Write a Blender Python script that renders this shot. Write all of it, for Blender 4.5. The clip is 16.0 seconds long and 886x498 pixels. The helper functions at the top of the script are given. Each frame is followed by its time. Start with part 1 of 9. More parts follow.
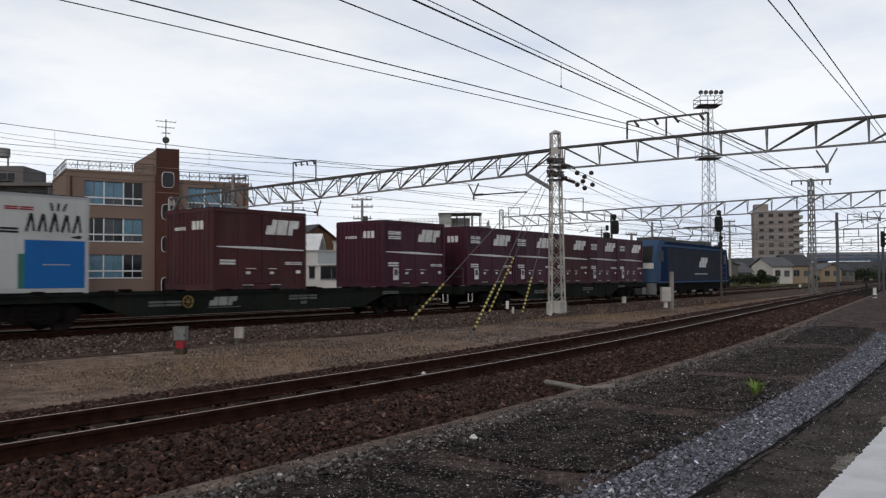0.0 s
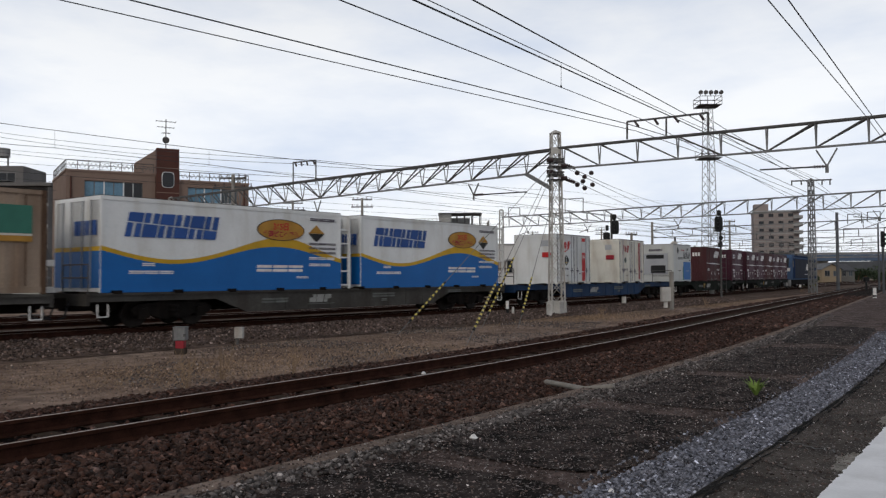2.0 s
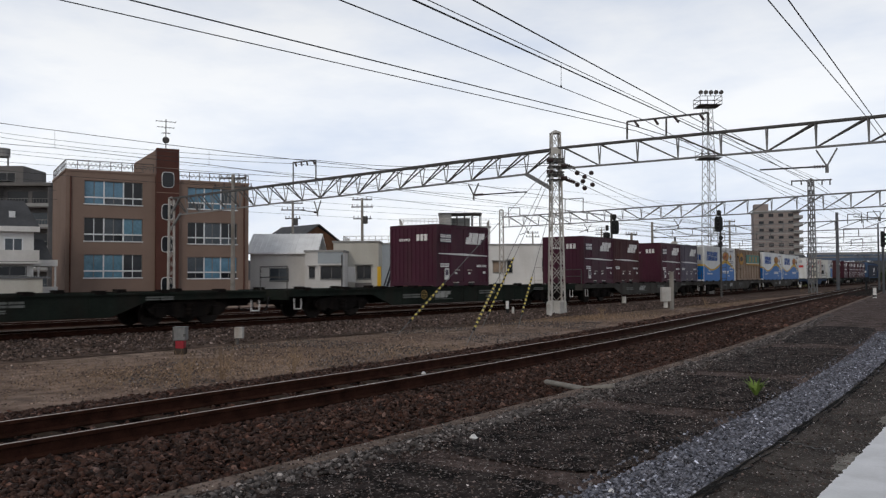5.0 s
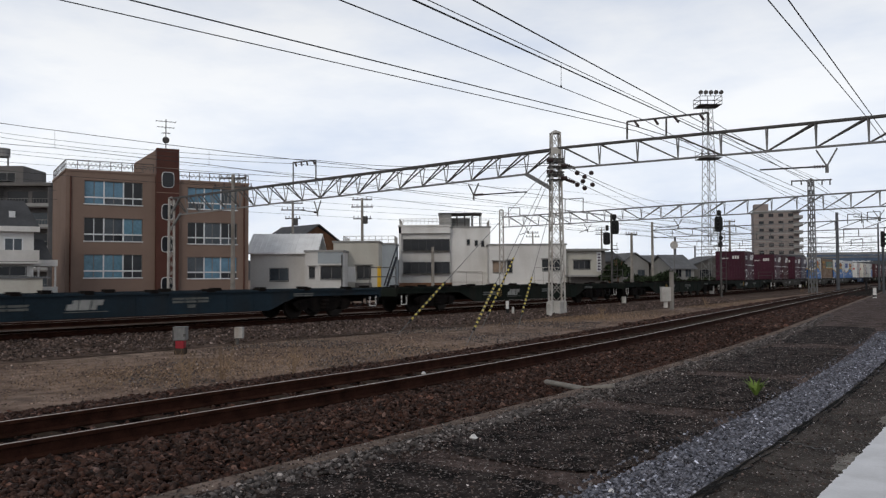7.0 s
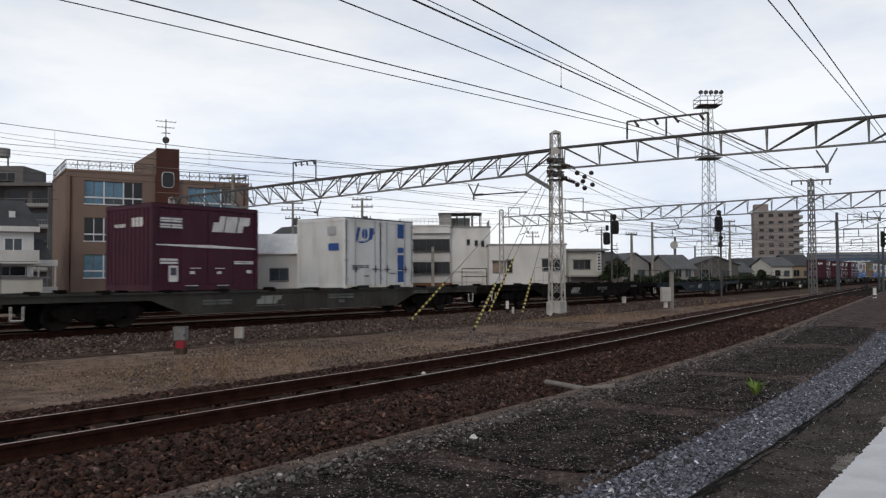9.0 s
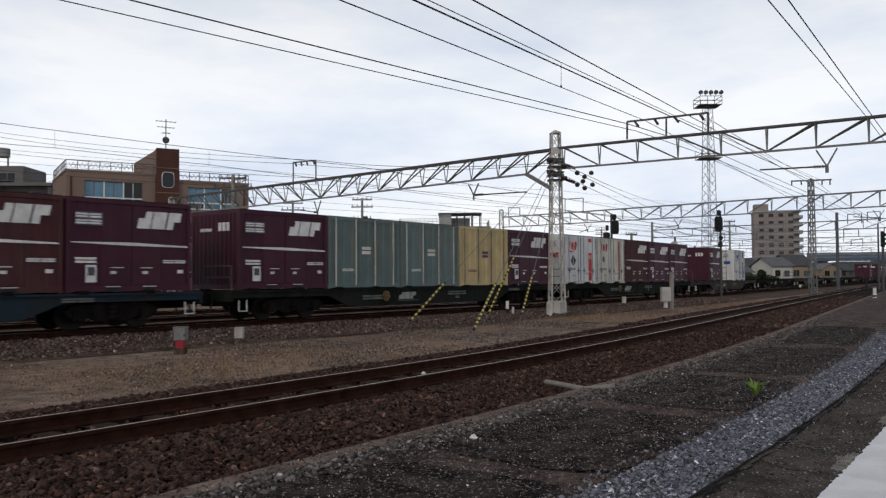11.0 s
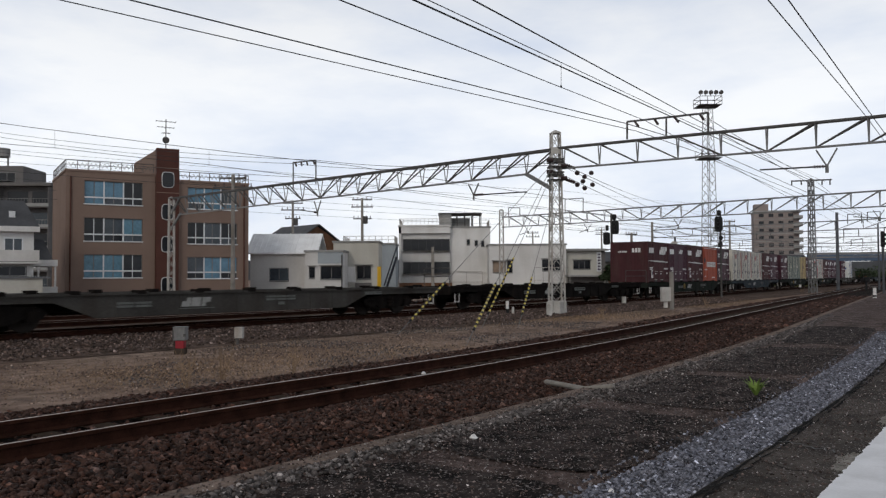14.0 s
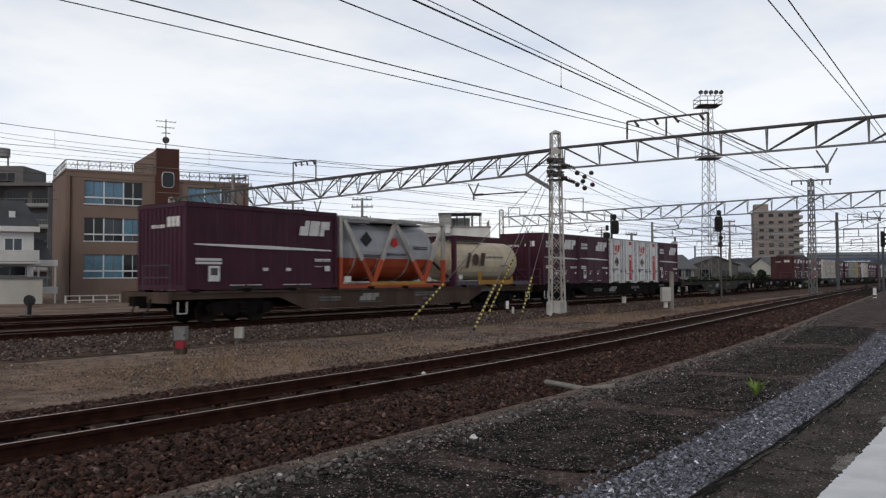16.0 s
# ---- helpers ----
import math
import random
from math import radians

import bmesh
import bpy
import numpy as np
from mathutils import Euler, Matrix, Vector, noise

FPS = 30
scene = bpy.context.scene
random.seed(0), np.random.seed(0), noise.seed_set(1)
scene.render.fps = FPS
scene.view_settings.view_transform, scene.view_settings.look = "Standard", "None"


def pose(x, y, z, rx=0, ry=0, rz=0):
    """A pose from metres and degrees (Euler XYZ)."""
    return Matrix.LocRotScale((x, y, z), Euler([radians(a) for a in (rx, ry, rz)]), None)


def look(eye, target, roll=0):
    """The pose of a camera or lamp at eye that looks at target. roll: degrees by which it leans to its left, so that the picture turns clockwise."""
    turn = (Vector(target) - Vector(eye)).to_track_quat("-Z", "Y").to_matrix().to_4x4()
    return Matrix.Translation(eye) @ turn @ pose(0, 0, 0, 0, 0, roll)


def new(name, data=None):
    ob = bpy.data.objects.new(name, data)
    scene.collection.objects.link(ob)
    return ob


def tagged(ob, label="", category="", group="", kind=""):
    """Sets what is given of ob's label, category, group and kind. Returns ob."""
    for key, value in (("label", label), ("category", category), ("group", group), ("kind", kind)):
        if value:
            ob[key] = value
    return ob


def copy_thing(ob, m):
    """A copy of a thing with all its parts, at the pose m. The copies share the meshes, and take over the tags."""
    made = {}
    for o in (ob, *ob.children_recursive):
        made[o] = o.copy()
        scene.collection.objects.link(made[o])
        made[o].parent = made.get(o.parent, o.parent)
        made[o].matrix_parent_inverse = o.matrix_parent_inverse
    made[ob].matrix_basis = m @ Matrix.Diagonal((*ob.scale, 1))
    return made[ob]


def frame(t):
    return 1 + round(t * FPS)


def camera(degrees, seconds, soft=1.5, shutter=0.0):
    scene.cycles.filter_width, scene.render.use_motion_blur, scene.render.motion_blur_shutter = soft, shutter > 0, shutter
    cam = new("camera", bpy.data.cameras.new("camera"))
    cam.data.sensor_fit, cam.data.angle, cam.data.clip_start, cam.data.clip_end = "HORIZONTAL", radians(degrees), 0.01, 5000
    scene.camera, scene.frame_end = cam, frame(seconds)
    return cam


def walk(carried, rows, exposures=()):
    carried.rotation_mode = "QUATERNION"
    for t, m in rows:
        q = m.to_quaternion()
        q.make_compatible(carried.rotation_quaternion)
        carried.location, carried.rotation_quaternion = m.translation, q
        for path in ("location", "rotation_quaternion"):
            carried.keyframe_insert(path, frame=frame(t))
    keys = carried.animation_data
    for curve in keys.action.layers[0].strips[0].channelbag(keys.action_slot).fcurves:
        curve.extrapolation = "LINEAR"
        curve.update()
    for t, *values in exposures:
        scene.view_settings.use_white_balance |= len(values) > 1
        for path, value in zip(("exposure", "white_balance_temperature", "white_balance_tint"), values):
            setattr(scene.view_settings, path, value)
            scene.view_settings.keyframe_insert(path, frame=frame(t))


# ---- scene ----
# ---------- camera ----------
cam = camera(55.85, 16.0, soft=1.3, shutter=0.1)
EYE = (0.0, 0.0, 1.355)
AIM = look(EYE, (0.0, 100.0, 1.355 + 100 * math.tan(0.03435)), -0.295)
walk(cam, [(0.0, AIM), (16.0, AIM)], exposures=[(0.0, 0.0), (16.0, 0.0)])

# ---------- world and sun: bright overcast ----------
world = bpy.data.worlds.new("overcast_sky")
scene.world = world
world.use_nodes = True
wn, wl = world.node_tree.nodes, world.node_tree.links
wn.clear()
w_out = wn.new("ShaderNodeOutputWorld")
w_sky = wn.new("ShaderNodeTexSky")
w_sky.sky_type = "NISHITA"
w_sky.sun_disc = False
w_sky.sun_elevation, w_sky.sun_rotation = radians(28), radians(200)
w_bg = wn.new("ShaderNodeBackground")
w_bg.inputs["Strength"].default_value = 0.07
wl.new(w_sky.outputs[0], w_bg.inputs["Color"])
w_tc = wn.new("ShaderNodeTexCoord")
w_map = wn.new("ShaderNodeMapping")
w_map.inputs["Scale"].default_value = (1.0, 1.0, 3.2)
w_map.inputs["Rotation"].default_value = (0.1, 0.15, 0.4)
wl.new(w_tc.outputs["Generated"], w_map.inputs["Vector"])
w_noise = wn.new("ShaderNodeTexNoise")
w_noise.inputs["Scale"].default_value = 2.6
w_noise.inputs["Detail"].default_value = 6
w_noise.inputs["Roughness"].default_value = 0.55
wl.new(w_map.outputs[0], w_noise.inputs["Vector"])
w_ramp = wn.new("ShaderNodeValToRGB")
w_ramp.color_ramp.elements[0].position, w_ramp.color_ramp.elements[0].color = 0.36, (0.69, 0.76, 0.895, 1)
w_ramp.color_ramp.elements[1].position, w_ramp.color_ramp.elements[1].color = 0.60, (0.955, 0.972, 1.0, 1)
wl.new(w_noise.outputs["Fac"], w_ramp.inputs["Fac"])
w_cloud = wn.new("ShaderNodeBackground")
w_cloud.inputs["Strength"].default_value = 1.08
w_sep = wn.new("ShaderNodeSeparateXYZ")
wl.new(w_tc.outputs["Generated"], w_sep.inputs[0])
w_up = wn.new("ShaderNodeMapRange")  # dims the unseen sky towards the zenith, added to lower the ground's light
w_up.interpolation_type = "SMOOTHSTEP"
w_up.inputs["From Min"].default_value, w_up.inputs["From Max"].default_value = 0.12, 0.8
w_up.inputs["To Min"].default_value, w_up.inputs["To Max"].default_value = 1.0, 0.27
wl.new(w_sep.outputs["Z"], w_up.inputs["Value"])
w_dim = wn.new("ShaderNodeVectorMath")
w_dim.operation = "SCALE"
wl.new(w_ramp.outputs[0], w_dim.inputs[0])
wl.new(w_up.outputs[0], w_dim.inputs["Scale"])
wl.new(w_dim.outputs[0], w_cloud.inputs["Color"])
w_mix = wn.new("ShaderNodeMixShader")
w_mix.inputs[0].default_value = 0.92
wl.new(w_bg.outputs[0], w_mix.inputs[1])
wl.new(w_cloud.outputs[0], w_mix.inputs[2])
wl.new(w_mix.outputs[0], w_out.inputs["Surface"])

sun_data = bpy.data.lights.new("sun", "SUN")
sun_data.energy, sun_data.angle, sun_data.color = 0.9, radians(25), (1.0, 0.91, 0.8)
sun = new("sun", sun_data)
sun.matrix_world = look((0, 0, 60), (25, 60, 20))


# ---------- materials ----------
def paint(name, rgb, rough=0.6, metal=0.0, var=0.12, scale=2.0, fine=40.0, bump=0.0, dirt=None, dirt_amount=0.0, island=False):
    """A painted or raw surface: colour that varies at two scales, stains, and fine relief."""
    m = bpy.data.materials.new(name)
    m.use_nodes = True
    n, l = m.node_tree.nodes, m.node_tree.links
    p = n["Principled BSDF"]
    p.inputs["Roughness"].default_value, p.inputs["Metallic"].default_value = rough, metal
    p.inputs["Specular IOR Level"].default_value = 0.22 if rough < 0.8 else 0.06
    tc = n.new("ShaderNodeTexCoord")
    n1, n2 = n.new("ShaderNodeTexNoise"), n.new("ShaderNodeTexNoise")
    for q, sc, det in ((n1, scale, 5), (n2, fine, 3)):
        q.inputs["Scale"].default_value, q.inputs["Detail"].default_value = sc, det
        l.new(tc.outputs["Object"], q.inputs["Vector"])
    add = n.new("ShaderNodeMath")
    add.operation = "MULTIPLY_ADD"
    l.new(n1.outputs["Fac"], add.inputs[0])
    add.inputs[1].default_value = 0.65
    half = n.new("ShaderNodeMath")
    half.operation = "MULTIPLY"
    half.inputs[1].default_value = 0.35
    l.new(n2.outputs["Fac"], half.inputs[0])
    l.new(half.outputs[0], add.inputs[2])
    val = n.new("ShaderNodeMapRange")
    val.inputs["From Min"].default_value, val.inputs["From Max"].default_value = 0.3, 0.7
    val.inputs["To Min"].default_value, val.inputs["To Max"].default_value = 1 - 2 * var, 1 + 2 * var
    l.new(add.outputs[0], val.inputs["Value"])
    hsv = n.new("ShaderNodeHueSaturation")
    hsv.inputs["Color"].default_value = (*rgb, 1)
    last = val.outputs[0]
    info = n.new("ShaderNodeNewGeometry" if island else "ShaderNodeObjectInfo")
    rnd = n.new("ShaderNodeMapRange")
    rnd.inputs["To Min"].default_value, rnd.inputs["To Max"].default_value = (0.3, 2.0) if island else (0.9, 1.1)
    l.new(info.outputs["Random Per Island" if island else "Random"], rnd.inputs["Value"])
    mul = n.new("ShaderNodeMath")
    mul.operation = "MULTIPLY"
    l.new(last, mul.inputs[0])
    l.new(rnd.outputs[0], mul.inputs[1])
    l.new(mul.outputs[0], hsv.inputs["Value"])
    col = hsv.outputs[0]
    if dirt:
        n3 = n.new("ShaderNodeTexNoise")
        n3.inputs["Scale"].default_value, n3.inputs["Detail"].default_value = scale * 0.7, 8
        stretch = n.new("ShaderNodeMapping")
        stretch.inputs["Scale"].default_value = (2.2, 2.2, 0.5)
        stretch.inputs["Location"].default_value = (3.1, 7.7, 1.3)
        l.new(tc.outputs["Object"], stretch.inputs["Vector"])
        l.new(stretch.outputs[0], n3.inputs["Vector"])
        dr = n.new("ShaderNodeMapRange")
        dr.inputs["From Min"].default_value, dr.inputs["From Max"].default_value = 0.48, 0.75
        dr.inputs["To Max"].default_value = dirt_amount
        l.new(n3.outputs["Fac"], dr.inputs["Value"])
        mix = n.new("ShaderNodeMix")
        mix.data_type = "RGBA"
        l.new(dr.outputs[0], mix.inputs["Factor"])
        l.new(col, mix.inputs["A"])
        mix.inputs["B"].default_value = (*dirt, 1)
        col = mix.outputs["Result"]
    l.new(col, p.inputs["Base Color"])
    if bump:
        b = n.new("ShaderNodeBump")
        b.inputs["Strength"].default_value, b.inputs["Distance"].default_value = bump, 0.02
        l.new(n2.outputs["Fac"], b.inputs["Height"])
        l.new(b.outputs[0], p.inputs["Normal"])
    return m


def glass_mat(name, rgb, rough=0.08):
    m = paint(name, rgb, rough, 0.0, 0.2, 0.6, 6)
    m.node_tree.nodes["Principled BSDF"].inputs["Specular IOR Level"].default_value = 0.25
    return m


def ground_mat(name, a, b, c, s1, s2, s3, rough=0.95, bump=0.6, dist=0.03):
    """Soil or paving: patches of a and b with specks of c."""
    m = bpy.data.materials.new(name)
    m.use_nodes = True
    n, l = m.node_tree.nodes, m.node_tree.links
    p = n["Principled BSDF"]
    p.inputs["Roughness"].default_value = rough
    p.inputs["Specular IOR Level"].default_value = 0.06
    tc = n.new("ShaderNodeTexCoord")
    ns = []
    for sc, det in ((s1, 6), (s2, 5), (s3, 3)):
        q = n.new("ShaderNodeTexNoise")
        q.inputs["Scale"].default_value, q.inputs["Detail"].default_value = sc, det
        l.new(tc.outputs["Object"], q.inputs["Vector"])
        ns.append(q)
    fac = n.new("ShaderNodeMapRange")
    fac.inputs["From Min"].default_value, fac.inputs["From Max"].default_value = 0.42, 0.58
    l.new(ns[0].outputs["Fac"], fac.inputs["Value"])
    m1 = n.new("ShaderNodeMix")
    m1.data_type = "RGBA"
    l.new(fac.outputs[0], m1.inputs["Factor"])
    m1.inputs["A"].default_value, m1.inputs["B"].default_value = (*a, 1), (*b, 1)
    sp = n.new("ShaderNodeMapRange")
    sp.inputs["From Min"].default_value, sp.inputs["From Max"].default_value = 0.6, 0.72
    l.new(ns[2].outputs["Fac"], sp.inputs["Value"])
    m2 = n.new("ShaderNodeMix")
    m2.data_type = "RGBA"
    l.new(sp.outputs[0], m2.inputs["Factor"])
    l.new(m1.outputs["Result"], m2.inputs["A"])
    m2.inputs["B"].default_value = (*c, 1)
    hsv = n.new("ShaderNodeHueSaturation")
    vr = n.new("ShaderNodeMapRange")
    vr.inputs["From Min"].default_value, vr.inputs["From Max"].default_value = 0.3, 0.7
    vr.inputs["To Min"].default_value, vr.inputs["To Max"].default_value = 0.6, 1.4
    l.new(ns[1].outputs["Fac"], vr.inputs["Value"])
    l.new(vr.outputs[0], hsv.inputs["Value"])
    l.new(m2.outputs["Result"], hsv.inputs["Color"])
    l.new(hsv.outputs[0], p.inputs["Base Color"])
    bp = n.new("ShaderNodeBump")
    bp.inputs["Strength"].default_value, bp.inputs["Distance"].default_value = bump, dist
    l.new(ns[2].outputs["Fac"], bp.inputs["Height"])
    l.new(bp.outputs[0], p.inputs["Normal"])
    return m


def stone_mat(name, a, b, rough):
    """Broken stone: each piece of its own tone between a and b, with a fine grain; a few much paler, as painted glints.
    """
    m = bpy.data.materials.new(name)
    m.use_nodes = True
    n, l = m.node_tree.nodes, m.node_tree.links
    p = n["Principled BSDF"]
    p.inputs["Roughness"].default_value = rough
    p.inputs["Specular IOR Level"].default_value = 0.12
    geo = n.new("ShaderNodeNewGeometry")
    white = n.new("ShaderNodeTexWhiteNoise")
    white.noise_dimensions = "1D"
    l.new(geo.outputs["Random Per Island"], white.inputs["W"])
    mix = n.new("ShaderNodeMix")
    mix.data_type = "RGBA"
    l.new(white.outputs["Value"], mix.inputs["Factor"])
    mix.inputs["A"].default_value, mix.inputs["B"].default_value = (*a, 1), (*b, 1)
    tone = n.new("ShaderNodeValToRGB")
    els = tone.color_ramp.elements
    els[0].position, els[0].color = 0.0, (0.1, 0.1, 0.1, 1)
    els[1].position, els[1].color = 1.0, (1.5, 1.5, 1.5, 1)
    e = els.new(0.92)
    e.color = (0.62, 0.62, 0.62, 1)
    l.new(geo.outputs["Random Per Island"], tone.inputs["Fac"])
    tc = n.new("ShaderNodeTexCoord")
    q = n.new("ShaderNodeTexNoise")
    q.inputs["Scale"].default_value, q.inputs["Detail"].default_value = 45, 3
    l.new(tc.outputs["Object"], q.inputs["Vector"])
    grain = n.new("ShaderNodeMapRange")
    grain.inputs["From Min"].default_value, grain.inputs["From Max"].default_value = 0.3, 0.7
    grain.inputs["To Min"].default_value, grain.inputs["To Max"].default_value = 1.2, 3.0
    l.new(q.outputs["Fac"], grain.inputs["Value"])
    val = n.new("ShaderNodeMath")
    val.operation = "MULTIPLY"
    l.new(tone.outputs[0], val.inputs[0])
    l.new(grain.outputs[0], val.inputs[1])
    hsv = n.new("ShaderNodeHueSaturation")
    l.new(mix.outputs["Result"], hsv.inputs["Color"])
    l.new(val.outputs[0], hsv.inputs["Value"])
    l.new(hsv.outputs[0], p.inputs["Base Color"])
    return m


MAROON = paint("maroon_paint", (0.048, 0.0092, 0.0215), 0.55, 0, 0.12, 1.5, 30, 0.05, (0.05, 0.026, 0.026), 0.4)
MAROON_PURPLE = paint("purple_maroon_paint", (0.046, 0.0085, 0.0225), 0.55, 0, 0.15, 1.5, 30, 0.05, (0.055, 0.024, 0.03), 0.45)
MAROON_BROWN = paint("faded_maroon_paint", (0.056, 0.017, 0.020), 0.7, 0, 0.15, 1.3, 30, 0.05, (0.075, 0.045, 0.04), 0.5)
SLATE = paint("slate_grey_paint", (0.075, 0.065, 0.09), 0.6, 0, 0.1, 1.5, 30, 0.05, (0.1, 0.07, 0.07), 0.4)
WHITE = paint("white_container_paint", (0.627, 0.6365, 0.6365), 0.5, 0, 0.05, 1.2, 20, 0.03, (0.3135, 0.266, 0.19), 0.45)
CREAM = paint("cream_container_paint", (0.585, 0.565, 0.505), 0.55, 0, 0.07, 1.2, 20, 0.03, (0.25, 0.165, 0.09), 0.6)
SIGN_WHITE = paint("white_lettering", (0.62, 0.61, 0.60), 0.6, 0, 0.1, 6, 60)
BLUE = paint("blue_container_paint", (0.004, 0.11, 0.36), 0.45, 0, 0.06, 1.2, 20)
NAVY = paint("navy_lettering", (0.02, 0.07, 0.25), 0.5, 0, 0.06, 3, 40)
YELLOW = paint("yellow_paint", (0.5, 0.30, 0.015), 0.5, 0, 0.08, 3, 40)
ORANGE = paint("orange_lettering", (0.55, 0.18, 0.02), 0.5, 0, 0.08, 3, 40)
TAN = paint("tan_container_paint", (0.27, 0.205, 0.155), 0.75, 0, 0.14, 0.9, 20, 0.03, (0.15, 0.085, 0.05), 0.75)
GREY_UPPER = paint("pale_grey_paint", (0.34, 0.35, 0.37), 0.6, 0, 0.08, 1.2, 20)
SLEEVE_YELLOW = paint("faded_yellow_sleeve", (0.52, 0.42, 0.10), 0.6, 0, 0.1, 3, 30)
OCHRE = paint("faded_ochre_paint", (0.36, 0.19, 0.035), 0.65, 0, 0.12, 2, 30)
TAN_SEAM = paint("rusty_tan_seam", (0.085, 0.052, 0.035), 0.8, 0, 0.2, 2, 30)
TANK_MARK = paint("dark_brown_tank_mark", (0.05, 0.03, 0.022), 0.6, 0, 0.15, 3, 30)
GREEN_SIGN = paint("green_panel", (0.035, 0.15, 0.11), 0.5, 0, 0.06, 3, 40)
RED = paint("red_paint", (0.45, 0.02, 0.02), 0.5, 0, 0.08, 3, 40)
DARK_RED = paint("dark_red_lettering", (0.27, 0.02, 0.03), 0.5, 0, 0.08, 3, 40)
ORANGE_RED = paint("orange_red_container_paint", (0.33, 0.06, 0.025), 0.55, 0, 0.12, 1.5, 30, 0.04, (0.2, 0.07, 0.04), 0.4)
GREEN_GREY = paint("grey_green_container_paint", (0.11, 0.15, 0.15), 0.6, 0, 0.1, 1.5, 30, 0.04, (0.2, 0.16, 0.1), 0.4)
BEIGE = paint("beige_container_paint", (0.48, 0.38, 0.2), 0.6, 0, 0.1, 1.5, 30)
BLACK = paint("black_paint", (0.012, 0.012, 0.013), 0.5, 0, 0.2, 3, 40)
TEAL = paint("grey_green_mark", (0.10, 0.12, 0.112), 0.6, 0, 0.1, 6, 40)
WAGON_TAN = paint("wagon_faded_tan_paint", (0.078, 0.055, 0.044), 0.85, 0, 0.2, 1.0, 20, 0.05, (0.04, 0.024, 0.018), 0.6)
TANK_CREAM = paint("cream_tank_paint", (0.52, 0.45, 0.33), 0.45, 0, 0.07, 1.2, 20, 0.02, (0.3, 0.22, 0.13), 0.4)
UNDERFRAME = paint("grimy_underframe", (0.0085, 0.0072, 0.0066), 0.9, 0.0, 0.3, 3, 30, 0.2, (0.02, 0.0145, 0.0115), 0.6)
WHEEL_STEEL = paint("wheel_steel", (0.02, 0.016, 0.014), 0.7, 0.3, 0.25, 4, 40)
WAGON_BLUE = paint("wagon_blue_grey_paint", (0.008, 0.018, 0.027), 0.75, 0, 0.25, 1.0, 20, 0.05, (0.02, 0.018, 0.016), 0.6)
WAGON_BRIGHT = paint("wagon_blue_paint", (0.0048, 0.028, 0.08), 0.7, 0, 0.2, 1.0, 20, 0.05, (0.016, 0.0144, 0.0128), 0.4)
WAGON_GREEN = paint("wagon_dull_green_paint", (0.013, 0.017, 0.014), 0.85, 0, 0.25, 1.0, 20, 0.05, (0.025, 0.02, 0.017), 0.6)
WAGON_GREY = paint("wagon_grey_paint", (0.058, 0.055, 0.051), 0.85, 0, 0.2, 1.0, 20, 0.05, (0.03, 0.023, 0.018), 0.6)
LOCO_BLUE = paint("locomotive_blue", (0.007, 0.022, 0.068), 0.82, 0, 0.08, 1, 20)
LOCO_GREY = paint("locomotive_grey_blue", (0.034, 0.038, 0.052), 0.82, 0, 0.08, 1, 20)
LOCO_PALE = paint("locomotive_pale_blue", (0.048, 0.083, 0.15), 0.8, 0, 0.06, 1, 20)
BRAKE_YELLOW = paint("dull_yellow_brake_paint", (0.22, 0.15, 0.05), 0.7, 0, 0.15, 3, 30)
STEEL_GALV = paint("galvanised_steel", (0.17, 0.17, 0.17), 0.6, 0.3, 0.15, 2, 30)
STEEL_PAINT = paint("grey_painted_steel", (0.38, 0.37, 0.35), 0.6, 0.1, 0.15, 2, 30, 0.0, (0.2, 0.13, 0.08), 0.5)
STEEL_DARK = paint("weathered_dark_steel", (0.075, 0.072, 0.07), 0.6, 0.3, 0.2, 2, 30)
LETTER_DIM = paint("dim_lettering", (0.12, 0.125, 0.118), 0.75, 0, 0.2, 5, 40)
LETTER_DULL = paint("dull_lettering", (0.24, 0.24, 0.23), 0.7, 0, 0.15, 5, 40)
STONE_BROWN = stone_mat("brown_grit", (0.08, 0.057, 0.05), (0.125, 0.1, 0.094), 0.9)
WIRE = paint("copper_wire_dark", (0.04, 0.042, 0.045), 0.5, 0.4, 0.1, 3, 30)
PORCELAIN = paint("insulator_brown", (0.05, 0.035, 0.035), 0.3, 0, 0.1, 3, 30)
RAIL_RUST = paint("rail_rusty_side", (0.029, 0.012, 0.008), 0.9, 0.0, 0.3, 5, 60, 0.2)
RAIL_TOP = paint("rail_head_glint", (0.40, 0.325, 0.28), 0.32, 0.7, 0.15, 2, 60)
CONCRETE = paint("weathered_concrete", (0.25, 0.235, 0.215), 0.9, 0, 0.2, 1.5, 40, 0.3, (0.12, 0.1, 0.08), 0.5)
CONCRETE_PALE = paint("pale_concrete", (0.45, 0.44, 0.42), 0.85, 0, 0.12, 2, 40, 0.2, (0.2, 0.17, 0.14), 0.4)
WHITE_LINE = paint("white_line_paint", (0.72, 0.73, 0.76), 0.7, 0, 0.05, 3, 60, 0.1, (0.4, 0.4, 0.4), 0.3)
STONE_DARK = stone_mat("ballast_stone", (0.060, 0.028, 0.020), (0.070, 0.046, 0.039), 0.75)
STONE_PALE = stone_mat("grey_gravel", (0.125, 0.132, 0.165), (0.24, 0.245, 0.285), 0.8)
G_STRIP = ground_mat("gravel_strip_dirt", (0.045, 0.042, 0.05), (0.075, 0.072, 0.085), (0.16, 0.16, 0.18), 2.0, 9.0, 40)
DRY_GRASS = paint("dry_grass_blade", (0.235, 0.163, 0.108), 0.95, 0, 0.2, 3, 30, 0, None, 0, True)
WEED_GREEN = paint("weed_leaf", (0.16, 0.24, 0.05), 0.7, 0, 0.2, 5, 30, 0, None, 0, True)
